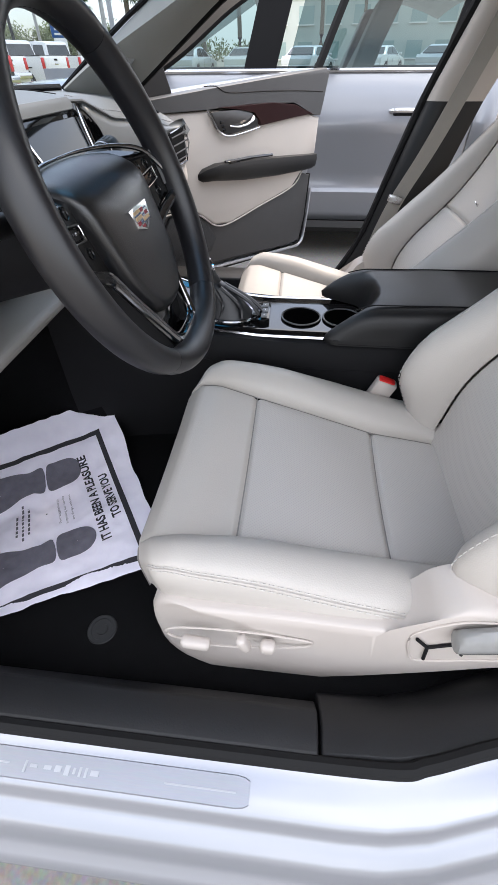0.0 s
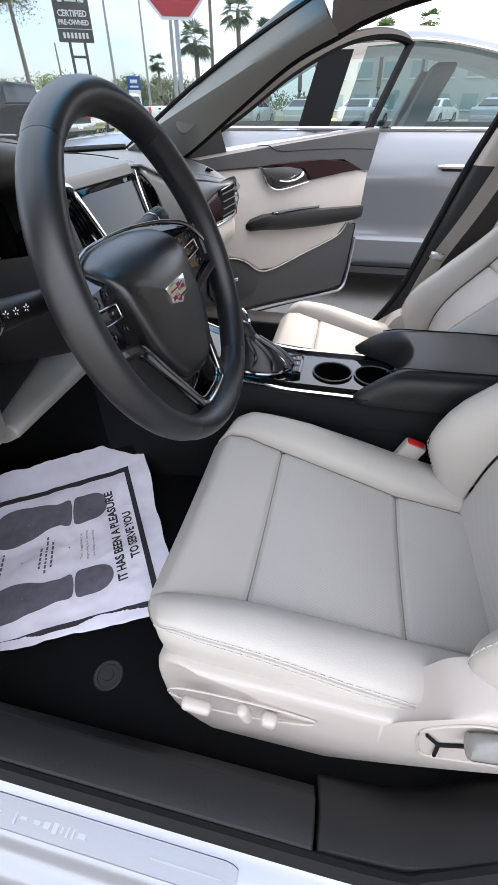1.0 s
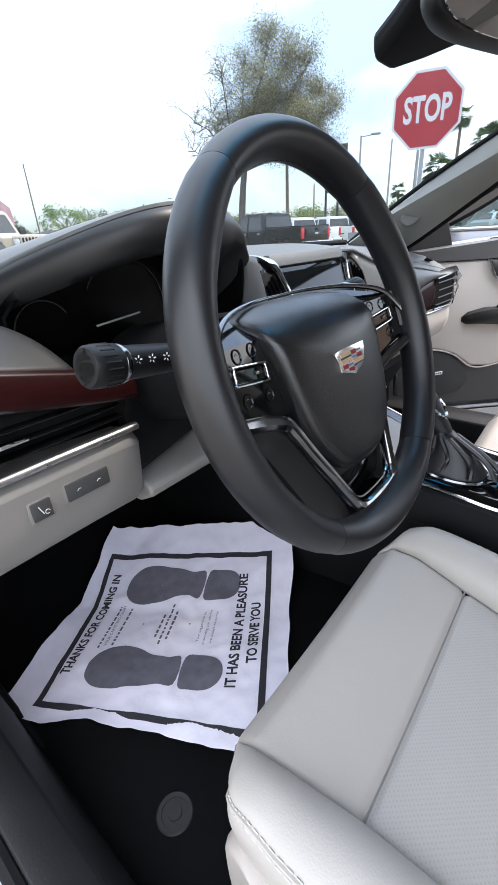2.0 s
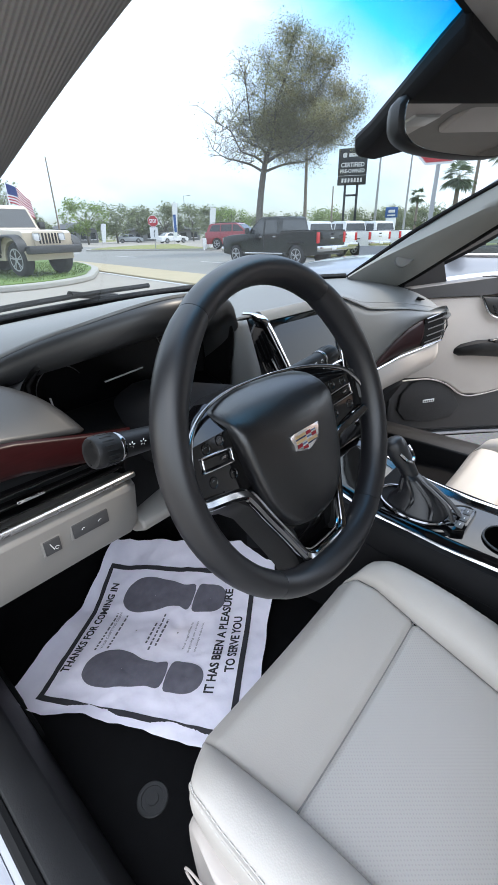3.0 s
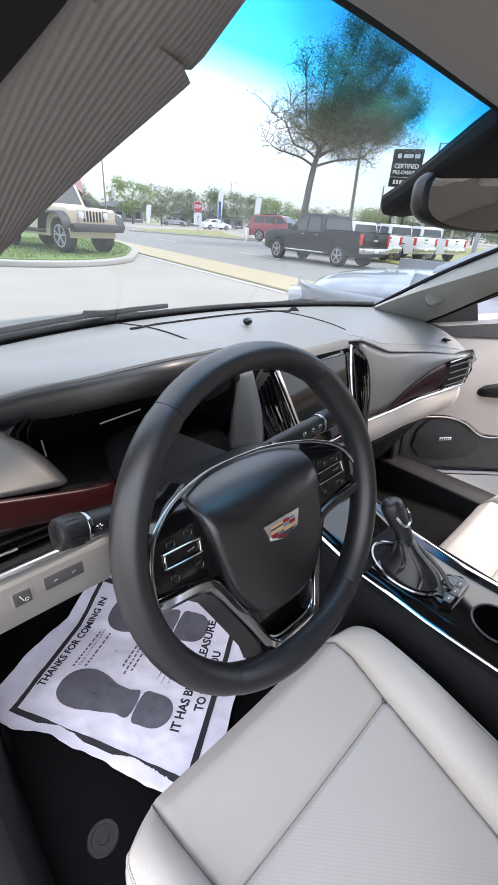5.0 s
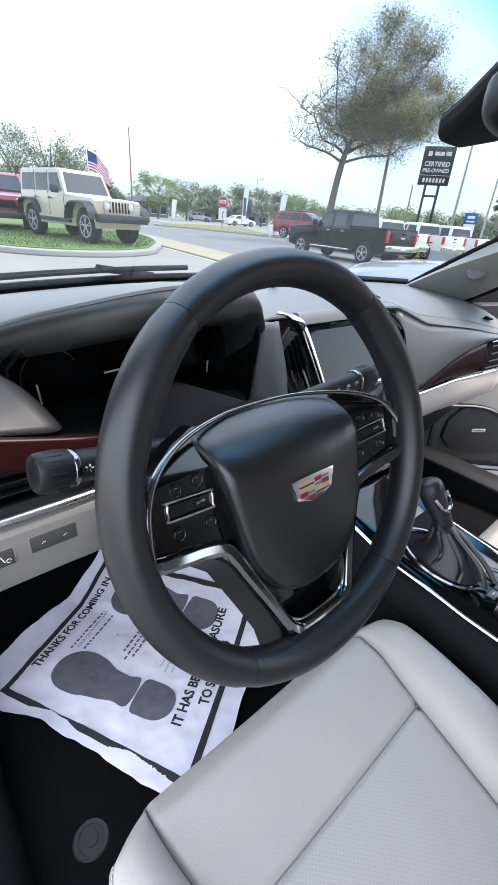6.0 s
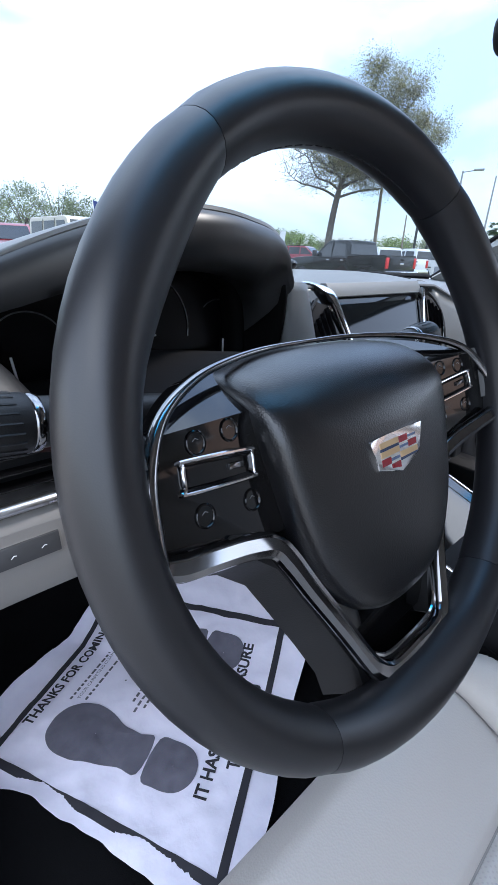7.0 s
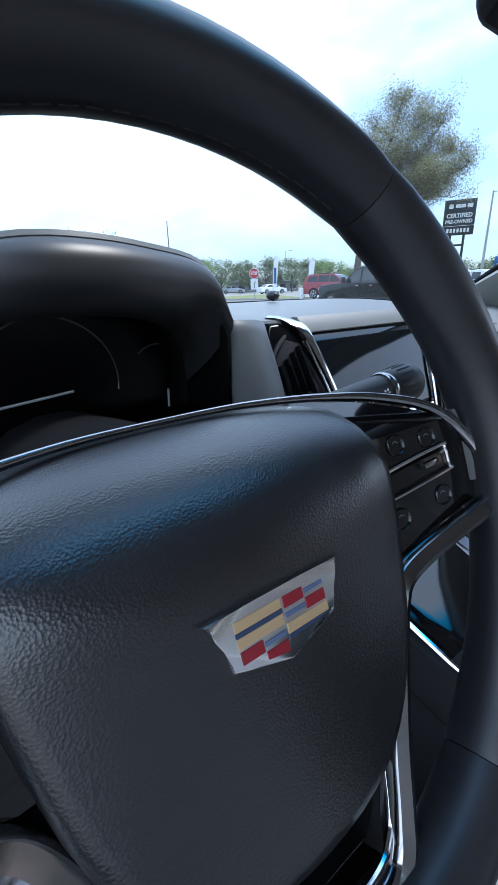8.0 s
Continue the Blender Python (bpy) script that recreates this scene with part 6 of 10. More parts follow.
        loft(bm, [[(xs - 0.010 + 0.012 * math.cos(a), y, z + h * math.sin(a)) for a in [2 * math.pi * k / 12 for k in range(12)]] for y, z, h in ((-0.066, 0.528, 0.012), (-0.072, 0.529, 0.020), (-0.10, 0.538, 0.023), (-0.14, 0.550, 0.021), (-0.20, 0.566, 0.014))])
        part("release_lever", bm, CLEARWRAP, shield, "seat lever still in clear plastic wrap")
    return st


seat(-0.380, -1, "driver_seat", "light grey perforated leather driver's seat with power controls")
p_seat = seat(0.385, 1, "passenger_seat", "light grey leather front passenger seat")
p_seat.matrix_basis = Matrix.Translation((0, -0.012, -0.052)) @ p_seat.matrix_basis

# driver's belt buckle between seat and console
bk = thing("seat_belt_buckle", "grey seat belt buckle with a red release button", "belt buckle", (-0.145, -0.05, 0.45))
BM = Matrix.Translation((-0.143, -0.045, 0.500)) @ Matrix.Rotation(radians(18), 4, "X") @ Matrix.Rotation(radians(-8), 4, "Y")
bm = nb()
box(bm, (0, 0, 0), (0.022, 0.042, 0.080), 0.005, None, 2)
bmesh.ops.transform(bm, matrix=BM, verts=bm.verts)
part("buckle_body", bm, CREAM, bk)
bm = nb()
box(bm, (0, 0.002, 0.0405), (0.015, 0.032, 0.005), 0.002)
bmesh.ops.transform(bm, matrix=BM, verts=bm.verts)
part("release_button", bm, RED, bk, "red release button")
bm = nb()
tube(bm, [(-0.143, -0.06, 0.47), (-0.15, -0.09, 0.44), (-0.155, -0.11, 0.40)], 0.010, 8, flat=0.5)
part("buckle_strap", bm, BELT, bk)

# passenger belt on the centre pillar
belt = thing("seat_belt", "grey seat belt hanging beside the passenger seat", "seat belt", (0.70, -0.3, 0.4))
bm = nb()
bp = smooth_path([(0.650, -0.345, 1.12), (0.668, -0.30, 0.98), (0.690, -0.235, 0.80), (0.705, -0.165, 0.64), (0.715, -0.12, 0.48), (0.72, -0.10, 0.36)], 6)
loft(bm, [[p + Vector((0.0, 0.023, 0)), p + Vector((-0.0015, -0.023, 0)), p + Vector((0.0005, -0.023, 0)), p + Vector((0.002, 0.023, 0))] for p in bp])
part("webbing", bm, BELT, belt)
bm = nb()
box(bm, (0.694, -0.165, 0.665), (0.010, 0.045, 0.022), 0.004, Matrix.Rotation(radians(15), 4, "X"))
part("latch_tongue", bm, SATIN, belt, "metal latch tongue")
bm = nb()
box(bm, (0.655, -0.345, 1.125), (0.02, 0.06, 0.045), 0.008)
part("belt_guide", bm, CREAM, belt)

# ---- centre console ----
con = thing("centre_console", "black centre console with piano black trim and chrome edges", "console", (0, 0.1, 0.33))


def con_w(y):
    return line([(-0.40, 0.118), (0.0, 0.118), (0.25, 0.116), (0.46, 0.125), (0.62, 0.13)], y)[0]


def con_z(y):
    return line([(-0.40, 0.590), (0.05, 0.588), (0.20, 0.588), (0.34, 0.602), (0.46, 0.640), (0.60, 0.67)], y)[0]


bm = nb()
rings = []
for y in (-0.42, -0.2, 0.0, 0.15, 0.30, 0.42, 0.50, 0.62):
    w, z = con_w(y), con_z(y)
    rings.append([(-w + 0.005, y, 0.28), (-w - 0.004, y, 0.45), (-w - 0.002, y, z - 0.045), (-w, y, z - 0.012), (-w + 0.010, y, z), (w - 0.010, y, z), (w, y, z - 0.012), (w + 0.002, y, z - 0.045), (w + 0.004, y, 0.45), (w - 0.005, y, 0.28)])
loft(bm, rings)
part("console_body", bm, MATTE, con, "black padded console sides", smooth=45)
bm = nb()
for s in (-1, 1):
    tube(bm, [(s * (con_w(y) + 0.003), y, con_z(y) - 0.050) for y in (-0.40, -0.1, 0.1, 0.3, 0.45)], 0.0012, 5)
part("side_seam", bm, MATTE, con)
# trim plate with cup holders
bm = nb()
TW = 0.086


def plate_ring(y, dz):
    w = con_w(y) - 0.028
    return [(-w, y, con_z(y) + dz), (w, y, con_z(y) + dz)]


sheet(bm, lambda u, v: Vector((lerp(-1, 1, u) * (con_w(lerp(-0.02, 0.48, v)) - 0.026), lerp(-0.02, 0.48, v), con_z(lerp(-0.02, 0.48, v)) + 0.004)), 6, 20)
part("trim_plate", bm, GLOSS, con, "piano black top plate", solid=0.006)
for s in (-1, 1):
    bm = nb()
    tube(bm, [(s * (con_w(y) - 0.024), y, con_z(y) + 0.004) for y in [lerp(-0.02, 0.50, k / 16) for k in range(17)]], 0.0030, 6)
    part("edge_trim", bm, CHROME, con, "chrome edge line")
for k, y in enumerate((0.118, 0.030)):
    c = Vector((-0.005, y, con_z(y) + 0.0065))
    ring = lambda r, dz: [c + Vector((r * math.cos(a), r * math.sin(a), dz)) for a in [2 * math.pi * j / 32 for j in range(32)]]
    bm = nb()
    loft(bm, [ring(0.043, 0.0), ring(0.0425, 0.002), ring(0.040, 0.0025), ring(0.0385, 0.0005)], True, False)
    part("cup_holder_rim", bm, mat("dark_satin_plastic", (0.05, 0.05, 0.052), 0.35, 0.3), con, "dark satin cup holder rim")
    # flat black disc on the plate, painted as the shade inside a deep cup
    bm = nb()
    loft(bm, [ring(0.0385, 0.001), ring(0.030, 0.0005), ring(0.004, 0.0004)])
    part("cup_shade", bm, mat("cup_shade_black", (0.0012, 0.0012, 0.0012), 1.0, spec=0.0), con)
# shifter
gs = thing("gear_shifter", "black gear shifter with a leather boot and chrome trim", "shifter", (-0.02, 0.28, 0.60))
bm = nb()
loft(bm, [[(-0.012 + w * math.cos(a), y + l * math.sin(a), z) for a in [2 * math.pi * j / 24 for j in range(24)]] for y, z, w, l in ((0.280, 0.600, 0.042, 0.060), (0.280, 0.612, 0.037, 0.052), (0.281, 0.630, 0.028, 0.038), (0.284, 0.642, 0.023, 0.031), (0.292, 0.655, 0.020, 0.022), (0.302, 0.668, 0.016, 0.016))])
boot = part("boot", bm, RIMBLACK, gs, "pleated black leather boot", smooth=60)
bm = nb()
for k in range(7):
    a = 0.5 + k * 0.75
    tube(bm, smooth_path([(-0.012 + 0.039 * math.cos(a), 0.262 + 0.062 * math.sin(a), 0.606), (-0.012 + 0.028 * math.cos(a + 0.2), 0.272 + 0.046 * math.sin(a + 0.2), 0.630), (-0.012 + 0.018 * math.cos(a + 0.3), 0.297 + 0.018 * math.sin(a + 0.3), 0.660)], 4), 0.004, 6)
part("boot_folds", bm, RIMBLACK, gs)
bm = nb()
tube(bm, smooth_path([(-0.012, 0.298, 0.660), (-0.014, 0.314, 0.684), (-0.016, 0.330, 0.706), (-0.017, 0.340, 0.722), (-0.018, 0.346, 0.732)], 4), [0.014, 0.015, 0.0155, 0.016, 0.017, 0.018, 0.019, 0.0195, 0.020, 0.0205, 0.021, 0.0205, 0.020, 0.0185, 0.016, 0.011, 0.004], 16)
part("knob", bm, RIMBLACK, gs, "black leather knob", smooth=60)
bm = nb()
tube(bm, smooth_path([(-0.036, 0.318, 0.712), (-0.030, 0.305, 0.700), (-0.016, 0.300, 0.694), (0.0, 0.306, 0.700), (0.004, 0.32, 0.714)], 4), 0.0035, 6)
part("knob_trim", bm, CHROME, gs, "chrome trim on the knob")
bm = nb()
tube(bm, [(-0.012 + 0.050 * math.cos(a), 0.285 + 0.068 * math.sin(a), con_z(0.285 + 0.068 * math.sin(a)) + 0.007) for a in [2 * math.pi * j / 36 for j in range(36)]], 0.0035, 6, True)
part("boot_ring", bm, DARKCHROME, gs)
# key block behind the shifter
KY = 0.028  # the block sits close behind the boot
kb = [(-0.036, 0.156 + KY), (0.040, 0.156 + KY), (0.050, 0.174 + KY), (0.036, 0.196 + KY), (-0.032, 0.196 + KY), (-0.047, 0.174 + KY)]
bm = nb()
prism(bm, [(x, y) for x, y in kb], 0.012, Matrix.Translation((0, 0, 0.591)), 0.003)
kblk = part("key_block", bm, GLOSS, con, "gloss black key block")
for x, y in ((-0.024, 0.168), (0.0, 0.167), (0.025, 0.168), (-0.013, 0.185), (0.015, 0.185)):
    bm = nb()
    box(bm, (x, y + KY, 0.6030), (0.021, 0.013, 0.003), 0.001)
    key = part("key", bm, mat("grey_key", (0.09, 0.09, 0.092), 0.35, 0.3), kblk, "grey push key")
    bm = nb()
    box(bm, (x, y + KY, 0.6047), (0.006, 0.0014, 0.0004))
    part("key_mark", bm, WHITEPRINT, key)
# armrest lid
arm = thing("console_armrest", "black padded armrest lid with a stepped front", "armrest", (0, -0.1, 0.60))
bm = nb()
rings = []


def lid_front(x):
    """How far the lid reaches forward: two prongs beside a scooped middle."""
    return line([(0.0, -0.022), (0.035, -0.018), (0.062, 0.004), (0.082, 0.040), (0.096, 0.064), (0.108, 0.073), (0.116, 0.070), (0.122, 0.050)], abs(x))[0]


def lid_ring(x):
    f = lid_front(x)
    drop = line([(0.0, 0.0), (0.088, 0.0), (0.104, 0.003), (0.114, 0.010), (0.119, 0.020), (0.122, 0.034)], abs(x))[0]
    n = max(0.016, f + 0.030)
    top = []
    for k in range(9):
        s = k / 8
        top.append((x, f - n * s, max(0.604, 0.612 + 0.050 * (1 - (1 - s) ** 2.0) - drop)))
    return [(x, f - 0.002, 0.594), (x, f, 0.603)] + top + [(x, -0.15, max(0.606, 0.666 - drop)), (x, -0.30, max(0.606, 0.666 - drop)), (x, -0.38, max(0.606, 0.655 - drop)), (x, -0.385, 0.594)]


LX = [-0.122, -0.119, -0.114, -0.108, -0.100, -0.090, -0.080, -0.070, -0.060, -0.048, -0.035, -0.018]
LX = LX + [0.0] + [-x for x in LX[::-1]]
loft(bm, [lid_ring(x) for x in LX])
part("lid_pad", bm, BLACK, arm, "padded black lid", smooth=50)
for s in (-1, 1):
    bm = nb()
    tube(bm, smooth_path([(s * 0.094, 0.020, 0.6535), (s * 0.090, -0.010, 0.6625), (s * 0.090, -0.05, 0.6640), (s * 0.090, -0.20, 0.6665), (s * 0.090, -0.30, 0.6665)], 4), 0.0012, 6)
    part("lid_seam", bm, MATTE, arm)
for s in (-1, 1):
    bm = nb()
    tube(bm, [(s * 0.1205, y, 0.597) for y in (0.045, -0.1, -0.25, -0.37)], 0.0018, 6)
    part("lid_gap", bm, MATTE, arm)

# ---- open passenger door ----
DA, DPH = Vector((0.90, 0.577, 0)), radians(32.5)
DD, DN = Vector((math.cos(DPH), -math.sin(DPH), 0)), Vector((math.sin(DPH), math.cos(DPH), 0))


def dp(s, z, n=0.0):
    """On the door's inner face: s along it from its front, z up, n proud into the cabin side."""
    return DA + DD * s + Vector((0, 0, z)) - DN * n


door = thing("passenger_door", "open passenger door with light grey panel, wood trim and black armrest", "car door", tuple(dp(0.3, 0.3)))


def door_piece(name, pts, n0, n1, mt, label="", bev=0.004, curve=0, parent=None):
    o = [(p.x, p.y) for p in smooth_path([(a, b, 0) for a, b in pts], curve, True)] if curve else pts
    bm = nb()
    cs_, cz_ = sum(a for a, b in o) / len(o), sum(b for a, b in o) / len(o)
    loft(bm, [[dp(a, b, n0) for a, b in o], [dp(a, b, n1 - bev) for a, b in o], [dp(cs_ + (a - cs_) * (1 - 0.012), cz_ + (b - cz_) * (1 - 0.02), n1 - bev * 0.25) for a, b in o], [dp(cs_ + (a - cs_) * (1 - 0.03), cz_ + (b - cz_) * (1 - 0.045), n1) for a, b in o]])
    return part(name, bm, mt, parent or door, label, smooth=50)


# outer skin and edge
o_skin = [(-0.17, 0.90), (-0.19, 0.60), (-0.17, 0.36), (-0.08, 0.31), (0.30, 0.275), (0.70, 0.235), (0.86, 0.225), (0.895, 0.30), (0.93, 0.56), (0.955, 0.80), (0.985, 0.955), (0.60, 0.945), (0.2, 0.925)]
door_piece("door_skin", o_skin, -0.13, -0.03, SILVER, "silver painted door skin and edge", 0.01)
# charcoal lower carrier and sill trim
door_piece("lower_panel", [(-0.165, 0.60), (-0.165, 0.40), (-0.06, 0.355), (0.30, 0.315), (0.70, 0.265), (0.835, 0.262), (0.872, 0.36), (0.895, 0.56), (0.80, 0.58), (0.70, 0.55), (0.4, 0.55), (0.1, 0.60)], -0.04, 0.0, mat("charcoal_door_plastic", (0.035, 0.035, 0.037), 0.5, var=0.12, fine=0.15, bump=0.2), "charcoal lower door panel")
# light grey middle
door_piece("middle_panel", [(-0.15, 0.870), (0.14, 0.862), (0.40, 0.86), (0.70, 0.845), (0.86, 0.80), (0.925, 0.79), (0.905, 0.60), (0.80, 0.590), (0.72, 0.535), (0.45, 0.500), (0.25, 0.475), (0.155, 0.488), (0.07, 0.545), (-0.02, 0.575), (-0.16, 0.585)], -0.03, 0.014, CREAM_SOFT, "light grey padded middle panel", 0.006)
# charcoal upper roll with a crease
door_piece("upper_roll", [(-0.165, 0.905), (-0.02, 0.914), (0.14, 0.923), (0.47, 0.940), (0.95, 0.963), (0.975, 0.945), (0.945, 0.850), (0.925, 0.795), (0.87, 0.80), (0.70, 0.855), (0.40, 0.868), (0.14, 0.866), (-0.16, 0.872)], -0.03, 0.022, mat("charcoal_door_roll", (0.055, 0.055, 0.057), 0.5, var=0.1, fine=0.1, bump=0.2), "charcoal upper door roll", 0.008)
bm = nb()
tube(bm, smooth_path([dp(a, b, 0.0225) for a, b in ((0.13, 0.930), (0.19, 0.928), (0.26, 0.908), (0.47, 0.903), (0.70, 0.895), (0.92, 0.882))], 5), 0.0018, 5)
part("roll_seam", bm, MATTE, door)
wd = door_piece("wood_trim", [(0.20, 0.870), (0.30, 0.868), (0.52, 0.866), (0.69, 0.850), (0.845, 0.808), (0.70, 0.806), (0.45, 0.797), (0.43, 0.82), (0.40, 0.842), (0.32, 0.856)], 0.0, 0.030, WOOD, "red-brown lacquered wood trim", 0.006)
bm = nb()
tube(bm, smooth_path([dp(a, b, 0.030) for a, b in ((0.135, 0.866), (0.155, 0.84), (0.182, 0.808), (0.212, 0.789), (0.255, 0.781), (0.33, 0.784), (0.435, 0.793))], 5), 0.0036, 8)
part("bezel", bm, CHROME, door, "bright bezel round the door pull")
door_piece("handle_cup", [(0.15, 0.860), (0.19, 0.806), (0.25, 0.785), (0.43, 0.796), (0.425, 0.82), (0.39, 0.842), (0.30, 0.858)], 0.0, 0.028, mat("charcoal_cup", (0.012, 0.012, 0.013), 0.4), "dark door pull recess", 0.004)
bm = nb()
tube(bm, smooth_path([dp(0.250, 0.812, 0.030), dp(0.30, 0.806, 0.034), dp(0.345, 0.810, 0.038), dp(0.378, 0.820, 0.038), dp(0.395, 0.830, 0.032)], 4), [0.003] * 4 + [0.004] * 4 + [0.0055] * 4 + [0.007] * 4 + [0.005], 8)
part("inside_handle", bm, CHROME, door, "chrome inside door handle")
bm = nb()
for k in range(3):
    box(bm, dp(0.205 + 0.008 * k, 0.826 - 0.012 * k, 0.024), (0.016, 0.016, 0.008), 0.002)
part("lock_switches", bm, GLOSS, door)
# armrest
bm = nb()
rings = []
for s, z, h, d in ((0.075, 0.668, 0.020, 0.016), (0.10, 0.672, 0.045, 0.045), (0.17, 0.675, 0.060, 0.062), (0.35, 0.660, 0.075, 0.070), (0.60, 0.640, 0.075, 0.066), (0.82, 0.625, 0.065, 0.050), (0.905, 0.620, 0.060, 0.030)):
    rings.append([dp(s, z + h * 0.42, 0.0), dp(s, z + h * 0.50, d * 0.5), dp(s, z + h * 0.46, d * 0.9), dp(s, z + h * 0.1, d), dp(s, z - h * 0.35, d * 0.8), dp(s, z - h * 0.6, 0.0)])
loft(bm, rings)
part("armrest", bm, BLACK, door, "black padded door armrest", smooth=50)
bm = nb()
tube(bm, [dp(0.20, 0.705, 0.045), dp(0.35, 0.703, 0.05), dp(0.50, 0.694, 0.048)], 0.006, 6)
box(bm, dp(0.24, 0.703, 0.052), (0.06, 0.02, 0.008), 0.002, Matrix.Rotation(-DPH, 4, "Z"))
part("window_switch", bm, GLOSS, door, "gloss black window switch")
# speaker grille
spk = door_piece("speaker_grille", [(-0.125, 0.515), (-0.085, 0.560), (-0.01, 0.577), (0.06, 0.560), (0.12, 0.495), (0.165, 0.432), (0.13, 0.388), (0.02, 0.380), (-0.09, 0.405), (-0.13, 0.45)], 0.0, 0.010, mat("black_grille", (0.022, 0.022, 0.023), 0.7, fine=0.5, fine_scale=1800, bump=0.9), "black perforated speaker grille", 0.004)
bm = nb()
box(bm, (0, 0, 0), (0.052, 0.003, 0.013), 0.0015)
bmesh.ops.transform(bm, matrix=Matrix.Translation(dp(0.004, 0.478, 0.012)) @ Matrix.Rotation(-DPH, 4, "Z"), verts=bm.verts)
bdg = part("speaker_badge", bm, mat("white_badge", (0.75, 0.75, 0.75), 0.4), spk, "white maker's badge, plain bars")
bm = nb()
for k in range(5):
    box(bm, (-0.018 + 0.009 * k, -0.0018, 0.0), (0.005, 0.0006, 0.006))
bmesh.ops.transform(bm, matrix=Matrix.Translation(dp(0.004, 0.478, 0.012)) @ Matrix.Rotation(-DPH, 4, "Z"), verts=bm.verts)
part("badge_bars", bm, MATTE, bdg)
bm = nb()
tube(bm, smooth_path([dp(a, b, 0.014) for a, b in ((-0.15, 0.575), (-0.02, 0.570), (0.07, 0.540), (0.155, 0.486), (0.25, 0.475), (0.45, 0.500), (0.72, 0.536), (0.80, 0.588))], 5), 0.003, 6)
part("panel_seam", bm, CREAM_SOFT, door)
# lower seal and bright edge
bm = nb()
tube(bm, smooth_path([dp(a, b, -0.02) for a, b in ((-0.18, 0.80), (-0.19, 0.50), (-0.165, 0.37), (-0.07, 0.325), (0.30, 0.285), (0.70, 0.245), (0.85, 0.238), (0.885, 0.32), (0.915, 0.56))], 5), 0.011, 8)
part("door_seal", bm, RUBBER, door)
bm = nb()
tube(bm, smooth_path([dp(a, b, 0.004) for a, b in ((-0.175, 0.375), (-0.07, 0.338), (0.30, 0.298), (0.70, 0.250), (0.842, 0.248), (0.882, 0.34), (0.905, 0.50))], 5), 0.007, 8)
part("door_edge", bm, SILVER, door, "silver painted lower door edge")
# window frame: front edge hidden by the pillar, top rail and rear post
fr_top = [(-0.15, 0.93), (0.10, 1.02), (0.35, 1.13), (0.60, 1.215), (0.80, 1.262), (1.00, 1.285), (1.16, 1.283), (1.235, 1.268)]
bm = nb()
tp = smooth_path([dp(a, b, -0.045) for a, b in fr_top], 5)
loft(bm, [[p + Vector((0, 0, 0.018)) - DN * 0.0, p + Vector((0, 0, 0.0)) - DN * 0.018, p + Vector((0, 0, -0.014)) - DN * 0.014, p + Vector((0, 0, -0.018)) + DN * 0.008, p + Vector((0, 0, 0.012)) + DN * 0.016] for p in tp])
part("window_frame_top", bm, FRAMEBLACK, door, "black window frame", smooth=50)
bm = nb()
tube(bm, [p + Vector((0, 0, 0.018)) + DN * 0.012 for p in tp], 0.005, 6)
part("frame_outer_edge", bm, RUBBER, door)
bm = nb()
pst = [dp(a, b, -0.045) for a, b in ((0.965, 0.945), (1.06, 1.06), (1.15, 1.17), (1.215, 1.25), (1.232, 1.275))]
loft(bm, [[p + DD * 0.028, p - DN * 0.020, p - DD * 0.028 - DN * 0.008, p - DD * 0.028 + DN * 0.008, p + DD * 0.02 + DN * 0.02] for p in pst])
part("window_frame_post", bm, FRAMEBLACK, door, smooth=50)
bm = nb()
loft(bm, [[dp(-0.17, 0.90, n), dp(0.02, 0.915, n), dp(-0.01, 0.99, n), dp(-0.10, 0.955, n)] for n in (-0.06, -0.02)])
part("mirror_sail", bm, BLACK, door, "black mirror sail trim", bevel=0.004)

# ---- footwell: carpet mat, its clip, and the protective paper sheet ----
def over_floor(x, y, h):
    return Vector((x, y, floor_z(y) + h))


mat_o = [(-0.655, 0.30), (-0.655, 0.95), (-0.60, 1.0), (-0.22, 1.0), (-0.16, 0.95), (-0.15, 0.42), (-0.20, 0.33)]
bm = nb()
sheet(bm, lambda u, v: over_floor(lerp(-0.655, -0.15, u), lerp(0.30, 1.0, v), 0.012 - 0.008 * max(0, 1 - min(u, 1 - u, v, 1 - v) / 0.02)), 50, 40)
fm = thing("floor_mat", "black carpet floor mat on the driver's side", "floor mat", (-0.4, 0.6, 0.31))
part("mat_carpet", bm, MATCARPET, fm, solid=0.006)
bm = nb()
tube(bm, [over_floor(x, y, 0.010) for x, y in ((-0.655, 0.30), (-0.655, 0.6), (-0.655, 1.0))], 0.005, 6)
tube(bm, [over_floor(x, y, 0.010) for x, y in ((-0.655, 0.30), (-0.4, 0.30), (-0.15, 0.30))], 0.005, 6)
part("mat_edging", bm, RUBBER, fm)
bm = nb()
cc = over_floor(-0.593, 0.406, 0.017)
loft(bm, [[cc + Vector((r * math.cos(a), r * math.sin(a), h)) for a in [2 * math.pi * k / 28 for k in range(28)]] for r, h in ((0.0235, -0.004), (0.0235, 0.003), (0.022, 0.0045), (0.017, 0.0042), (0.0165, 0.0030), (0.009, 0.0030), (0.0085, 0.0045), (0.002, 0.0045))])
part("mat_clip", bm, mat("grey_clip", (0.015, 0.015, 0.016), 0.55), fm, "dark grey round mat fastener")

PO, PA, PB = Vector((-0.633, 0.715)), Vector((0.877, 0.480)), Vector((0.480, -0.877))


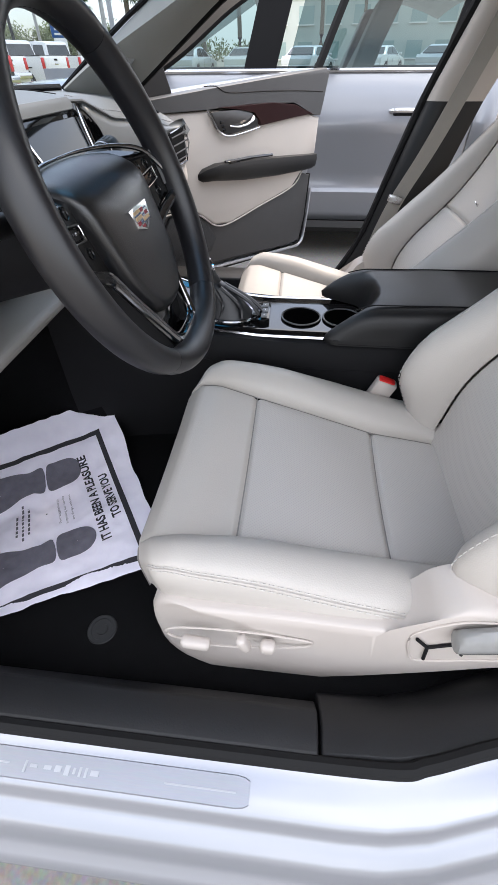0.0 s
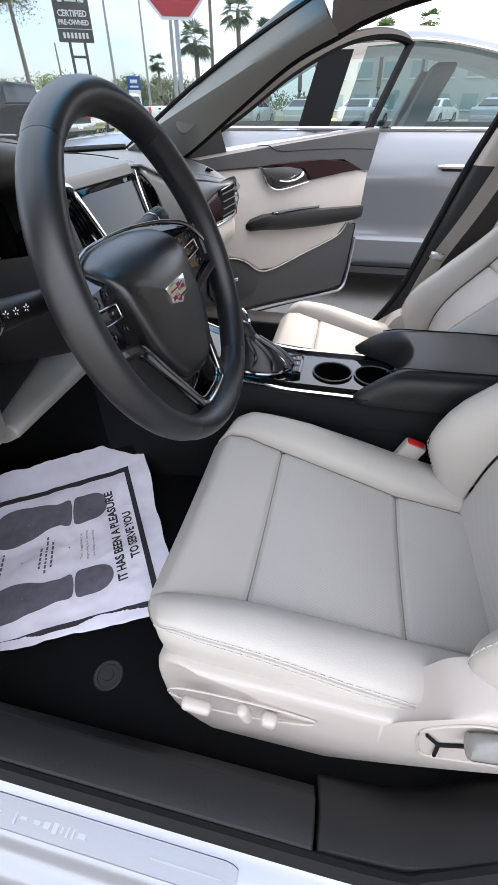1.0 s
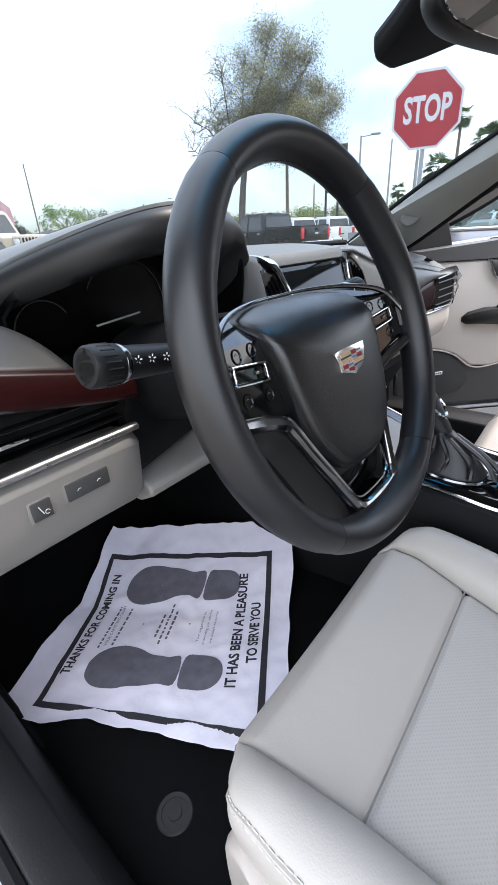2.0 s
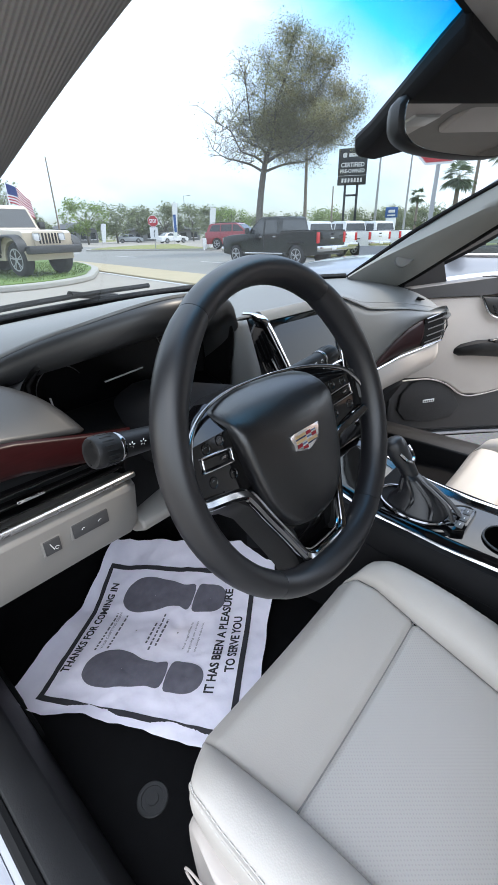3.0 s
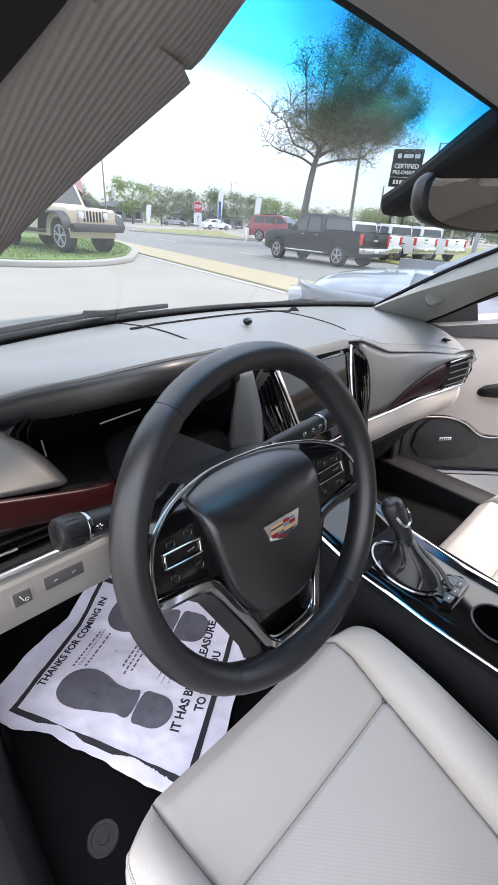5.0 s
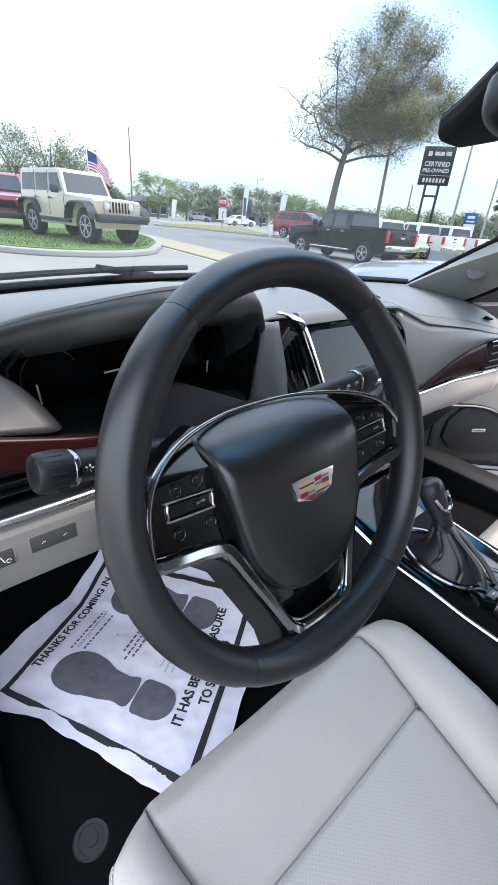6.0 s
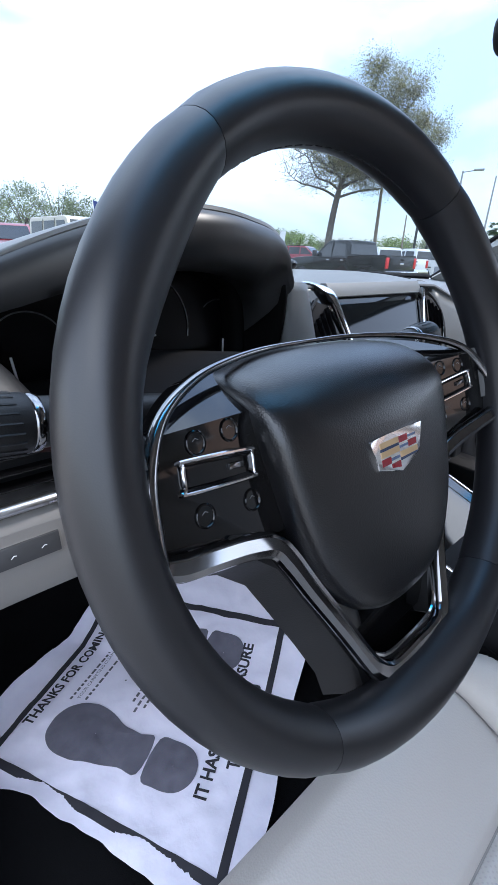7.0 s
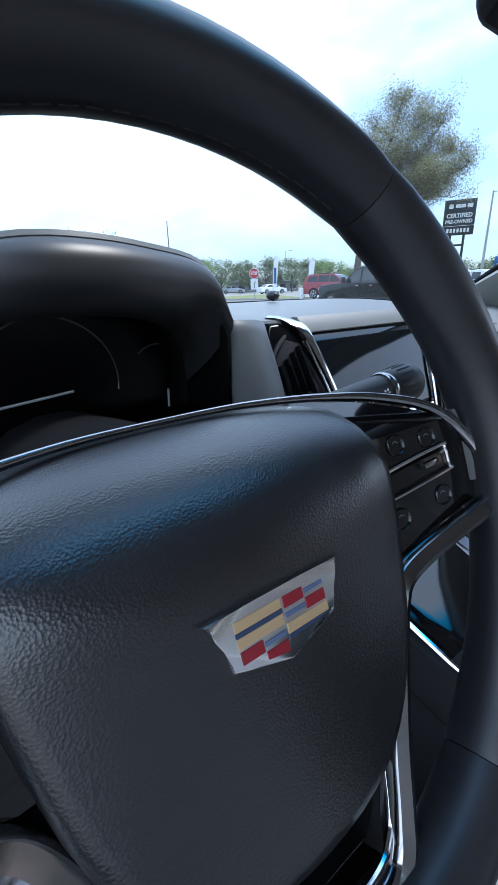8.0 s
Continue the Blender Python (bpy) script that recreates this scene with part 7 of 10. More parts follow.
def on_paper(a, b, h=0.0):
    """a along the printed lines, b from the door side across to the tunnel, in metres; the pedal end rides up."""
    x, y = PO + PA * a + PB * b
    nz = noise.noise(Vector((a * 7, b * 7, 0.4))) * 0.005 + noise.noise(Vector((a * 20, b * 18, 2.0))) * 0.0024 + noise.noise(Vector((a * 52, b * 48, 5.0))) * 0.0011 - abs(noise.noise(Vector((a * 13 + 3, b * 11, 11)))) * 0.006 - abs(noise.noise(Vector((a * 30, b * 27 + 4, 21)))) * 0.003
    lift = 0.9 * max(0.0, a - 0.20) ** 1.5 + 0.25 * max(0.0, -b - 0.03)
    z = max(floor_z(y), 0.256) + 0.024 + lift + nz
    return Vector((x, y, max(z + 0.006, floor_z(y) + 0.027) + h))


def sheet_ab(u, v):
    """The sheet's ragged outline, in a and b."""
    a = lerp(lerp(-0.004, 0.395, u), lerp(-0.046, 0.412, u), v)
    b = lerp(lerp(-0.066, 0.420, v), lerp(-0.040, 0.398, v), u)
    e = min(u, 1 - u, v, 1 - v)
    w = max(0.0, 1 - e / 0.10)
    a += w * (0.010 * noise.noise(Vector((u * 5, v * 6, 7))) + 0.003 * noise.noise(Vector((u * 17, v * 17, 3)))) - 0.016 * math.exp(-((v - 0.14) / 0.10) ** 2) * (1 - u) ** 3
    b += w * 0.010 * noise.noise(Vector((u * 6, v * 5, 17)))
    return a, b


def sheet_pt(u, v):
    a, b = sheet_ab(u, v)
    e = min(u, 1 - u, v, 1 - v)
    return on_paper(a, b, 0.010 * max(0, 1 - e / 0.10) ** 2 * max(0.0, 0.4 + noise.noise(Vector((u * 4, v * 4, 9)))))


paper = thing("paper_floor_mat", "white printed paper mat with footprints, creased, lying in the footwell", "paper mat", (-0.39, 0.69, 0.31))
bm = nb()
sheet(bm, sheet_pt, 90, 90)
part("sheet", bm, PAPER, paper, smooth=80)


def band(p, q, w):
    """A printed line from p to q."""
    bm = nb()
    n = 60
    p, q = Vector(p), Vector(q)
    t = (q - p).normalized()
    sd = Vector((-t.y, t.x)) * w * 0.5
    rows = [[bm.verts.new(on_paper(*(p.lerp(q, k / n) + sd * e), 0.0014)) for e in (-1, 0, 1)] for k in range(n + 1)]
    for ra, rb in zip(rows, rows[1:]):
        for i in (0, 1):
            bm.faces.new((ra[i], ra[i + 1], rb[i + 1], rb[i]))
    return part("border_line", bm, INKBLACK, paper)


BQ = [(0.004, 0.004), (0.330, -0.018), (0.338, 0.352), (-0.016, 0.384)]
for k in range(4):
    p_, q_ = Vector(BQ[k]), Vector(BQ[(k + 1) % 4])
    d_ = (q_ - p_).normalized() * 0.0055
    band(p_ - d_, q_ + d_, 0.011)


# writing: the lines run along a, their tops towards the door side
def words(text, cap, p, q, mt=INKBLACK, bold=0.030):
    raw = text_mesh(text, cap / 0.70, lambda x, y: (x, y, 0), bold=bold)
    xs_ = [v.co.x for v in raw.verts]
    ys_ = [v.co.y for v in raw.verts]
    x0, x1, y0, y1 = min(xs_), max(xs_), min(ys_), max(ys_)
    p, q = Vector(p), Vector(q)
    d_ = (q - p).normalized()
    up_ = Vector((d_.y, -d_.x))
    if up_.y > 0:
        up_ = -up_
    for v in raw.verts:
        c = p.lerp(q, (v.co.x - x0) / (x1 - x0)) + up_ * (v.co.y - y0) / (y1 - y0) * cap
        v.co = on_paper(c.x, c.y, 0.0014)
    return part("printed_line", raw, mt, paper)


words("THANKS FOR COMING IN", 0.0185, (0.060, 0.026), (0.290, 0.022))
words("IT HAS BEEN A PLEASURE", 0.0190, (0.054, 0.334), (0.294, 0.313))
words("TO SERVE YOU", 0.0190, (0.100, 0.361), (0.234, 0.348))
words("YOUR CARPETING CLEAN", 0.0060, (0.123, 0.067), (0.222, 0.062), INK, 0.0)
words("Your suggestions to", 0.0062, (0.140, 0.246), (0.212, 0.243), INK, 0.0)
words("improving our service", 0.0062, (0.135, 0.259), (0.215, 0.255), INK, 0.0)
words("are always welcome.", 0.0062, (0.138, 0.272), (0.212, 0.268), INK, 0.0)
# the rest of the small print cannot be read: rows of short bars
bm = nb()
rnd = random.Random(4)
for b0, a0, a1 in ((0.054, 0.118, 0.220), (0.080, 0.125, 0.216), (0.160, 0.145, 0.205), (0.172, 0.130, 0.225), (0.184, 0.140, 0.212)):
    a = a0
    while a < a1:
        wd_ = rnd.uniform(0.004, 0.011)
        loft(bm, [[on_paper(a, b0, 0.0014), on_paper(min(a + wd_, a1), b0, 0.0014)], [on_paper(a, b0 - 0.0042, 0.0014), on_paper(min(a + wd_, a1), b0 - 0.0042, 0.0014)]], False, False)
        a += wd_ + 0.0032
for a, b in ((0.176, 0.118), (0.178, 0.215)):
    loft(bm, [[on_paper(a, b, 0.0014), on_paper(a + 0.003, b, 0.0014)], [on_paper(a, b + 0.003, 0.0014), on_paper(a + 0.003, b + 0.003, 0.0014)]], False, False)
tagged(part("small_print", bm, INK, paper, "rows of small unreadable print"), kind="stuff")
# shoe prints: a sole and a heel each, toes towards the door side
SOLE = [(0.0, 0.052), (0.022, 0.056), (0.040, 0.075), (0.046, 0.105), (0.040, 0.140), (0.028, 0.170), (0.025, 0.200), (0.027, 0.223), (-0.026, 0.226), (-0.027, 0.195), (-0.034, 0.160), (-0.040, 0.120), (-0.036, 0.080), (-0.020, 0.057)]
HEEL = [(0.028, 0.231), (0.034, 0.255), (0.030, 0.285), (0.012, 0.302), (-0.012, 0.303), (-0.029, 0.286), (-0.033, 0.256), (-0.027, 0.234)]
for ac, db, flip in ((0.078, 0.002, 1), (0.270, -0.005, -1)):
    for nm, o in (("sole_print", SOLE), ("heel_print", HEEL)):
        oo = [(p.x, p.y) for p in smooth_path([(x * flip, y, 0) for x, y in o], 4, True)]
        c = (sum(a for a, b in oo) / len(oo), sum(b for a, b in oo) / len(oo))
        bm = nb()
        loft(bm, [[on_paper(ac + c[0] + (a - c[0]) * k, db + c[1] + (b - c[1]) * k, 0.0013) for a, b in oo] for k in (1.0, 0.85, 0.7, 0.55, 0.4, 0.25, 0.1, 0.01)], True, False)
        part(nm, bm, INK, paper, "grey printed shoe sole")
# pedals in the dark
ped = thing("pedals", "black accelerator and brake pedals", "pedals", (-0.30, 1.02, 0.4))
for x, w, z in ((-0.36, 0.09, 0.50), (-0.22, 0.05, 0.44)):
    bm = nb()
    box(bm, (x, 1.03, z), (w, 0.02, 0.08 if w > 0.06 else 0.16), 0.006, Matrix.Rotation(radians(-30), 4, "X"))
    tube(bm, [(x, 1.04, z + 0.03), (x, 1.09, z + 0.2)], 0.008, 6)
    part("pedal", bm, RUBBER, ped)


# ---- outside: ground, kerbs, lawns ----
ASPHALT = mat("pale_worn_asphalt", (0.300, 0.272, 0.230), 0.9, var=0.16, scale=0.6, fine=0.3, fine_scale=60, bump=0.6)
ROADMAT = mat("grey_road", (0.195, 0.188, 0.172), 0.9, var=0.15, scale=0.4, fine=0.3, fine_scale=50, bump=0.5)
CONCRETE = mat("pale_concrete", (0.34, 0.325, 0.29), 0.85, var=0.12, scale=1.5, fine=0.15, fine_scale=40, bump=0.4)
TANCONC = mat("tan_concrete", (0.36, 0.30, 0.185), 0.85, var=0.12, scale=1.2, fine=0.15, fine_scale=40)
GRASSMAT = mat("dry_green_grass", (0.11, 0.17, 0.035), 0.9, var=0.4, scale=1.3, fine=0.4, fine_scale=30, bump=0.8)
DRYGRASS = mat("dry_grass", (0.20, 0.20, 0.06), 0.9, var=0.35, scale=1.0, fine=0.4, fine_scale=30)
WHITELINE = mat("white_road_paint", (0.45, 0.45, 0.43), 0.8, var=0.15, scale=4)
BARK = mat("grey_bark", (0.105, 0.09, 0.075), 0.9, var=0.4, scale=6, fine=0.4, fine_scale=60, bump=0.9, stretch=(3, 3, 1))
PALMBARK = mat("palm_bark", (0.16, 0.13, 0.10), 0.9, var=0.3, scale=8, fine=0.3, bump=0.8)
STEEL = mat("galvanised_steel", (0.36, 0.36, 0.36), 0.5, 0.6, var=0.15, scale=8)
POLEWOOD = mat("pole_wood", (0.20, 0.165, 0.13), 0.9, var=0.3, scale=5, stretch=(6, 6, 1))
BLACKSIGN = mat("black_sign_face", (0.016, 0.018, 0.022), 0.4, var=0.1)
WHITESIGN = mat("white_sign_face", (0.75, 0.75, 0.75), 0.5, var=0.04)
REDSIGN = mat("red_sign_face", (0.42, 0.018, 0.03), 0.45, var=0.08, scale=6)
BLUESIGN = mat("blue_sign_face", (0.02, 0.09, 0.30), 0.45, var=0.06)


def leaf_mat(name, col):
    m = mat(name, col, 0.6, var=0.5, scale=0.8)
    t = m.node_tree
    b = t.nodes["Principled BSDF"]
    src = b.inputs["Base Color"].links[0].from_socket
    g = t.nodes.new("ShaderNodeNewGeometry")
    hs = t.nodes.new("ShaderNodeHueSaturation")
    mr = t.nodes.new("ShaderNodeMapRange")
    mr.inputs["To Min"].default_value, mr.inputs["To Max"].default_value = 0.6, 1.5
    t.links.new(g.outputs["Random Per Island"], mr.inputs["Value"])
    t.links.new(mr.outputs["Result"], hs.inputs["Value"])
    t.links.new(src, hs.inputs["Color"])
    t.links.new(hs.outputs["Color"], b.inputs["Base Color"])
    tr = t.nodes.new("ShaderNodeBsdfTranslucent")
    t.links.new(hs.outputs["Color"], tr.inputs["Color"])
    mx = t.nodes.new("ShaderNodeMixShader")
    mx.inputs["Fac"].default_value = 0.35
    out = next(n for n in t.nodes if n.type == "OUTPUT_MATERIAL")
    t.links.new(b.outputs["BSDF"], mx.inputs[1])
    t.links.new(tr.outputs["BSDF"], mx.inputs[2])
    t.links.new(mx.outputs["Shader"], out.inputs["Surface"])
    return m


OAKLEAF = leaf_mat("oak_leaves", (0.21, 0.195, 0.070))
FARLEAF = leaf_mat("far_leaves", (0.14, 0.165, 0.075))
PALMLEAF = leaf_mat("palm_leaves", (0.055, 0.095, 0.030))
BRIGHTLEAF = leaf_mat("bright_leaves", (0.13, 0.19, 0.03))

bm = nb()
sheet(bm, lambda u, v: Vector((lerp(-900, 900, u), lerp(-900, 900, v), 0.0)), 30, 30)
lone("ground", bm, ASPHALT, "pale worn asphalt car park reaching to the horizon", "ground", kind="structure", smooth=0)


def slab(name, outline, z0, z1, mt, label, category, bev=0.03):
    bm = nb()
    prism(bm, outline, z1 - z0, Matrix.Translation((0, 0, z0)))
    return lone(name, bm, mt, label, category, kind="structure", smooth=0, bevel=bev)


def curve2(pts, n=6):
    return [(p.x, p.y) for p in smooth_path([(a, b, 0) for a, b in pts], n, True)]


ROAD_D = Vector((0.20, 0.98, 0)).normalized()
ROAD_N = Vector((ROAD_D.y, -ROAD_D.x, 0))


def road_pt(a, b):
    p = Vector((7.6, 11.0, 0)) + ROAD_D * a + ROAD_N * b
    return (p.x, p.y)


BAY = mat("dark_bay_asphalt", (0.19, 0.182, 0.172), 0.9, var=0.16, scale=1.2, fine=0.5, fine_scale=90, bump=0.7)
slab("pavement", [(-7, -9), (9, -9), (9, 2.4), (-7, 2.4)], -0.05, 0.004, BAY, "darker speckled asphalt of the parking bays", "pavement", 0)
slab("road", [road_pt(-60, 1.0), road_pt(-60, 12.5), road_pt(120, 12.5), road_pt(120, 1.0)], -0.05, 0.006, ROADMAT, "grey road beside the car park", "road", 0)
slab("pavement", [road_pt(-5.5, -0.55), road_pt(-5.5, 1.0), road_pt(14, 1.0), road_pt(14, -0.55)], -0.05, 0.05, TANCONC, "tan concrete strip along the road", "pavement", 0.02)
bm = nb()
for a, b, l, w in ((-5.5, -0.75, 20, 0.14), (2, 4.6, 3, 0.14), (12, 4.6, 3, 0.14), (22, 4.6, 3, 0.14), (-8, 4.6, 3, 0.14)):
    loft(bm, [[(*road_pt(a, b), 0.010), (*road_pt(a, b + w), 0.010)], [(*road_pt(a + l, b), 0.010), (*road_pt(a + l, b + w), 0.010)]], False, False)
lone("road_marking", bm, WHITELINE, "worn white road lines", "road marking", kind="structure", smooth=0)
isl = curve2([(0.6, 14.0), (1.9, 11.7), (2.9, 10.85), (4.3, 10.75), (5.7, 11.5), (6.7, 12.8), (8.2, 15.3), (9.6, 19.6), (9.8, 26), (4, 33), (-3, 30), (-2.0, 20)])
slab("kerb_1", isl, 0.0, 0.13, CONCRETE, "pale concrete kerb round the lawn island", "kerb", 0.03)
cx_, cy_ = 4.0, 19.0
slab("lawn_1", [(cx_ + (x - cx_) * 0.955, cy_ + (y - cy_) * 0.962) for x, y in isl], 0.10, 0.15, GRASSMAT, "short green lawn island", "lawn", 0)
med = curve2([(20.2, 37.0), (21.3, 32), (22.2, 29.5), (23.4, 25.2), (24.4, 25.2), (27, 30), (33, 39), (36, 43), (30, 44)])
slab("kerb_2", med, 0.0, 0.12, CONCRETE, "pale concrete kerb of the median", "kerb", 0.03)
slab("lawn_2", [(26.5 + (x - 26.5) * 0.93, 35 + (y - 35) * 0.95) for x, y in med], 0.09, 0.14, DRYGRASS, "dry grass median", "lawn", 0)
slab("lawn_3", [(15, 3.0), (60, 2.5), (75, 22), (27, 21.5), (19.5, 17.5), (16.5, 8.6)], -0.02, 0.05, DRYGRASS, "dry grass verge beside the parked pickups", "lawn", 0)
slab("lawn_4", [(-60, 45), (60, 95), (120, 160), (-160, 160)], -0.02, 0.04, DRYGRASS, "dry grass along the far side", "lawn", 0)

# blades along the near lawn edge
bm = nb()
rnd = random.Random(7)
vv = []
ff = []
for k in range(9000):
    x, y = rnd.uniform(0.5, 9.0), rnd.uniform(10.6, 20.0)
    # stay inside the island
    inside = False
    for (x1, y1), (x2, y2) in zip(isl, isl[1:] + isl[:1]):
        if (y1 > y) != (y2 > y) and x < (x2 - x1) * (y - y1) / (y2 - y1) + x1:
            inside = not inside
    xs_, ys_ = cx_ + (x - cx_) * 0.94, cy_ + (y - cy_) * 0.945
    if not inside:
        continue
    h, a, r = rnd.uniform(0.03, 0.07), rnd.uniform(0, 6.28), 0.012
    i = len(vv)
    vv += [(xs_ - r * math.cos(a), ys_ - r * math.sin(a), 0.148), (xs_ + r * math.cos(a), ys_ + r * math.sin(a), 0.148), (xs_ + rnd.uniform(-0.02, 0.02), ys_ + rnd.uniform(-0.02, 0.02), 0.15 + h)]
    ff.append((i, i + 1, i + 2))
me = bpy.data.meshes.new("lawn_blades")
me.from_pydata(vv, [], ff)
me.materials.append(GRASSMAT)
tagged(new("lawn_blades", me), "short green grass blades on the island", "grass", kind="stuff")
bm.free()

# ---- vehicles ----
TYRE = mat("tyre_rubber", (0.018, 0.018, 0.019), 0.8, var=0.2)
ALLOY = mat("alloy_wheel", (0.45, 0.45, 0.46), 0.35, 0.8, var=0.08)
LAMPGLASS = mat("lamp_glass", (0.6, 0.6, 0.6), 0.1, var=0.05)
TAILRED = mat("tail_lamp_red", (0.50, 0.012, 0.015), 0.2, var=0.06)
WINDOW = mat("dark_window", (0.018, 0.022, 0.025), 0.05, var=0.1, spec=0.7)
PLASTIC = mat("grey_black_plastic", (0.035, 0.035, 0.037), 0.6, var=0.15)


def paint(name, col, metal=0.2, coat=0.8):
    return mat(name, col, 0.3, metal, var=0.04, scale=1.5, coat=coat)


def wheel_parts(car, x, y, r, w, side, dual=False):
    bm = nb()
    rings = []
    for d, k in ((-0.5, 0.66), (-0.5, 0.93), (-0.38, 1.0), (0.38, 1.0), (0.5, 0.93), (0.5, 0.66)):
        rings.append([(x + r * k * math.cos(a), y + d * w, r + r * k * math.sin(a)) for a in [2 * math.pi * j / 28 for j in range(28)]])
    loft(bm, rings, True, True)
    wh = part("wheel", bm, TYRE, car, "black tyre on an alloy rim", smooth=50)
    bm = nb()
    yo = y + side * (w * 0.5 - 0.02)
    loft(bm, [[(x + r * k * math.cos(a), yo + side * d, r + r * k * math.sin(a)) for a in [2 * math.pi * j / 28 for j in range(28)]] for k, d in ((0.68, 0.0), (0.68, 0.024), (0.60, 0.022), (0.58, -0.03))], True, False)
    for j in range(5):
        a = 2 * math.pi * j / 5 + 0.3
        for e in (-0.16, 0.16):
            tube(bm, [(x + r * 0.10 * math.cos(a), yo + side * 0.012, r + r * 0.10 * math.sin(a)), (x + r * 0.62 * math.cos(a + e), yo + side * 0.014, r + r * 0.62 * math.sin(a + e))], r * 0.055, 6, flat=0.6, up=(0, 1, 0))
    loft(bm, [[(x + r * k * math.cos(a), yo + side * d, r + r * k * math.sin(a)) for a in [2 * math.pi * j / 14 for j in range(14)]] for k, d in ((0.17, -0.01), (0.17, 0.02), (0.10, 0.024))])
    part("rim", bm, ALLOY, wh, "alloy rim")
    bm = nb()
    loft(bm, [[(x + r * k * math.cos(a), yo - side * 0.03, r + r * k * math.sin(a)) for a in [2 * math.pi * j / 20 for j in range(20)]] for k in (0.62, 0.02)])
    part("brake_disc", bm, MATTE, wh)


def arch(x, r, n=10, up=0.0):
    """The wheel opening, from front to rear along the lower edge."""
    return [(x + r * math.cos(a), up + r * math.sin(a)) for a in [math.pi * k / n for k in range(n + 1)]]


def side_y(half, z, belt, roof, tuck):
    if z <= belt:
        return half * (1 - 0.05 * ((belt - z) / belt) ** 2)
    return half - tuck * (z - belt) / (roof - belt)


def vehicle(name, label, category, spec, at_, heading, group="", size=1.0):
    """spec: side outline of the body (x forward, z up), cabin, windows and lamps. heading: degrees from +y, clockwise."""
    P = spec["paint"]
    half, belt, roof, tuck = spec["half"], spec["belt"], spec["roof"], spec["tuck"]
    car = thing(name, label, category, (0, 0, 0), group)
    xf, xr, r = spec["axles"][0], spec["axles"][1], spec["r"]
    ar = r * 1.17
    # body shell: outline with wheel openings, rounded across
    o = spec["body"]
    lowz = spec["low"]
    outline = list(o) + [(o[-1][0] + 0.02, lowz)] + [(x, z) for x, z in reversed(arch(xr, ar, 10, r * 0.95))] + [(x, z) for x, z in reversed(arch(xf, ar, 10, r * 0.95))] + [(o[0][0] - 0.02, lowz)]
    bm = nb()
    rings = []
    for t_, inset in ((-1.0, 0.030), (-0.985, 0.010), (-0.955, 0.0), (0.955, 0.0), (0.985, 0.010), (1.0, 0.030)):
        ring = []
        for x, z in outline:
            zz = z - inset if z > belt - 0.12 else z
            hy = half * t_ * (1 - 0.10 * max(0, abs(x) / spec["len"] * 2 - 0.72) ** 1.3 - 0.03 * (1 - min(1, z / belt)))
            ring.append((x * (1 - inset * 0.25), hy, zz))
        rings.append(ring)
    loft(bm, rings)
    bodyp = part("body", bm, P, car, spec.get("body_label", ""), smooth=35)
    # cabin
    if "cabin" in spec:
        bm = nb()
        rings = []
        c = spec["cabin"]
        for t_, ins in ((-1, 0.02), (-0.96, 0.0), (0.96, 0.0), (1, 0.02)):
            rings.append([(x, t_ * (side_y(half, z, belt, roof, tuck) - 0.015), z - ins * (z > roof - 0.15)) for x, z in c])
        loft(bm, rings)
        part("cabin", bm, spec.get("cabin_paint", P), car, smooth=35)
        # side glass
        for s in (-1, 1):
            for w_ in spec["windows"]:
                bm = nb()
                loft(bm, [[(x, s * (side_y(half, z, belt, roof, tuck) - 0.015 + d), z) for x, z in w_] for d in (-0.01, 0.004)])
                part("side_window", bm, WINDOW, car)
        for nm in ("windscreen", "rear_glass"):
            if nm in spec:
                (xa, za), (xb, zb) = spec[nm]
                bm = nb()
                fwd = 1 if nm == "windscreen" else -1
                n_ = Vector((abs(zb - za), 0, abs(xb - xa))).normalized()
                dv = Vector((n_.x * fwd, 0, n_.z)) * 0.008
                qa, qb = side_y(half, za, belt, roof, tuck) - 0.09, side_y(half, zb, belt, roof, tuck) - 0.10
                loft(bm, [[Vector(p) + dv * k for p in ((xa, -qa, za), (xa, qa, za), (xb, qb, zb), (xb, -qb, zb))] for k in (-1, 1)])
                part(nm, bm, WINDOW, car)
    for x in (xf, xr):
        for s in (-1, 1):
            wheel_parts(car, x, s * (half - spec.get("tyre", 0.24) * 0.5 - 0.01), r, spec.get("tyre", 0.24), s)
    for nm, mt, c, s_, bev in spec["boxes"]:
        bm = nb()
        box(bm, c, s_, bev)
        part(nm, bm, mt, car)
    for s in (-1, 1):
        for nm, mt, c, s_, bev in spec["pairs"]:
            bm = nb()
            box(bm, (c[0], c[1] * s, c[2]), s_, bev)
            part(nm, bm, mt, car)
        for x0, wide in spec.get("flares", ()):
            arc_ = smooth_path([(x0 + 0.60, 0, 0.66), (x0 + 0.55, 0, 0.82), (x0 + 0.36, 0, 0.985), (x0, 0, 1.01), (x0 - 0.36, 0, 0.985), (x0 - 0.55, 0, 0.80), (x0 - 0.62, 0, 0.60)], 4)
            bm = nb()
            loft(bm, [[(q.x, s * (half - 0.03), q.z + 0.03), (q.x, s * (half + wide * 0.7), q.z + 0.028), (q.x, s * (half + wide), q.z + 0.004), (q.x, s * (half + wide), q.z - 0.035), (q.x, s * (half + wide * 0.8), q.z - 0.03), (q.x, s * (half - 0.03), q.z - 0.02)] for q in arc_])
            part("fender_flare", bm, PLASTIC, car, "dark plastic wheel-arch flare", smooth=50)
        for x0, z0, z1 in spec.get("door_gaps", ()):
            bm = nb()
            tube(bm, [(x0, s * (side_y(half, z, belt, roof, tuck) + 0.001), z) for z in (z0, lerp(z0, z1, 0.5), z1)], 0.006, 4)
            part("door_gap", bm, MATTE, car)
    bm = nb()
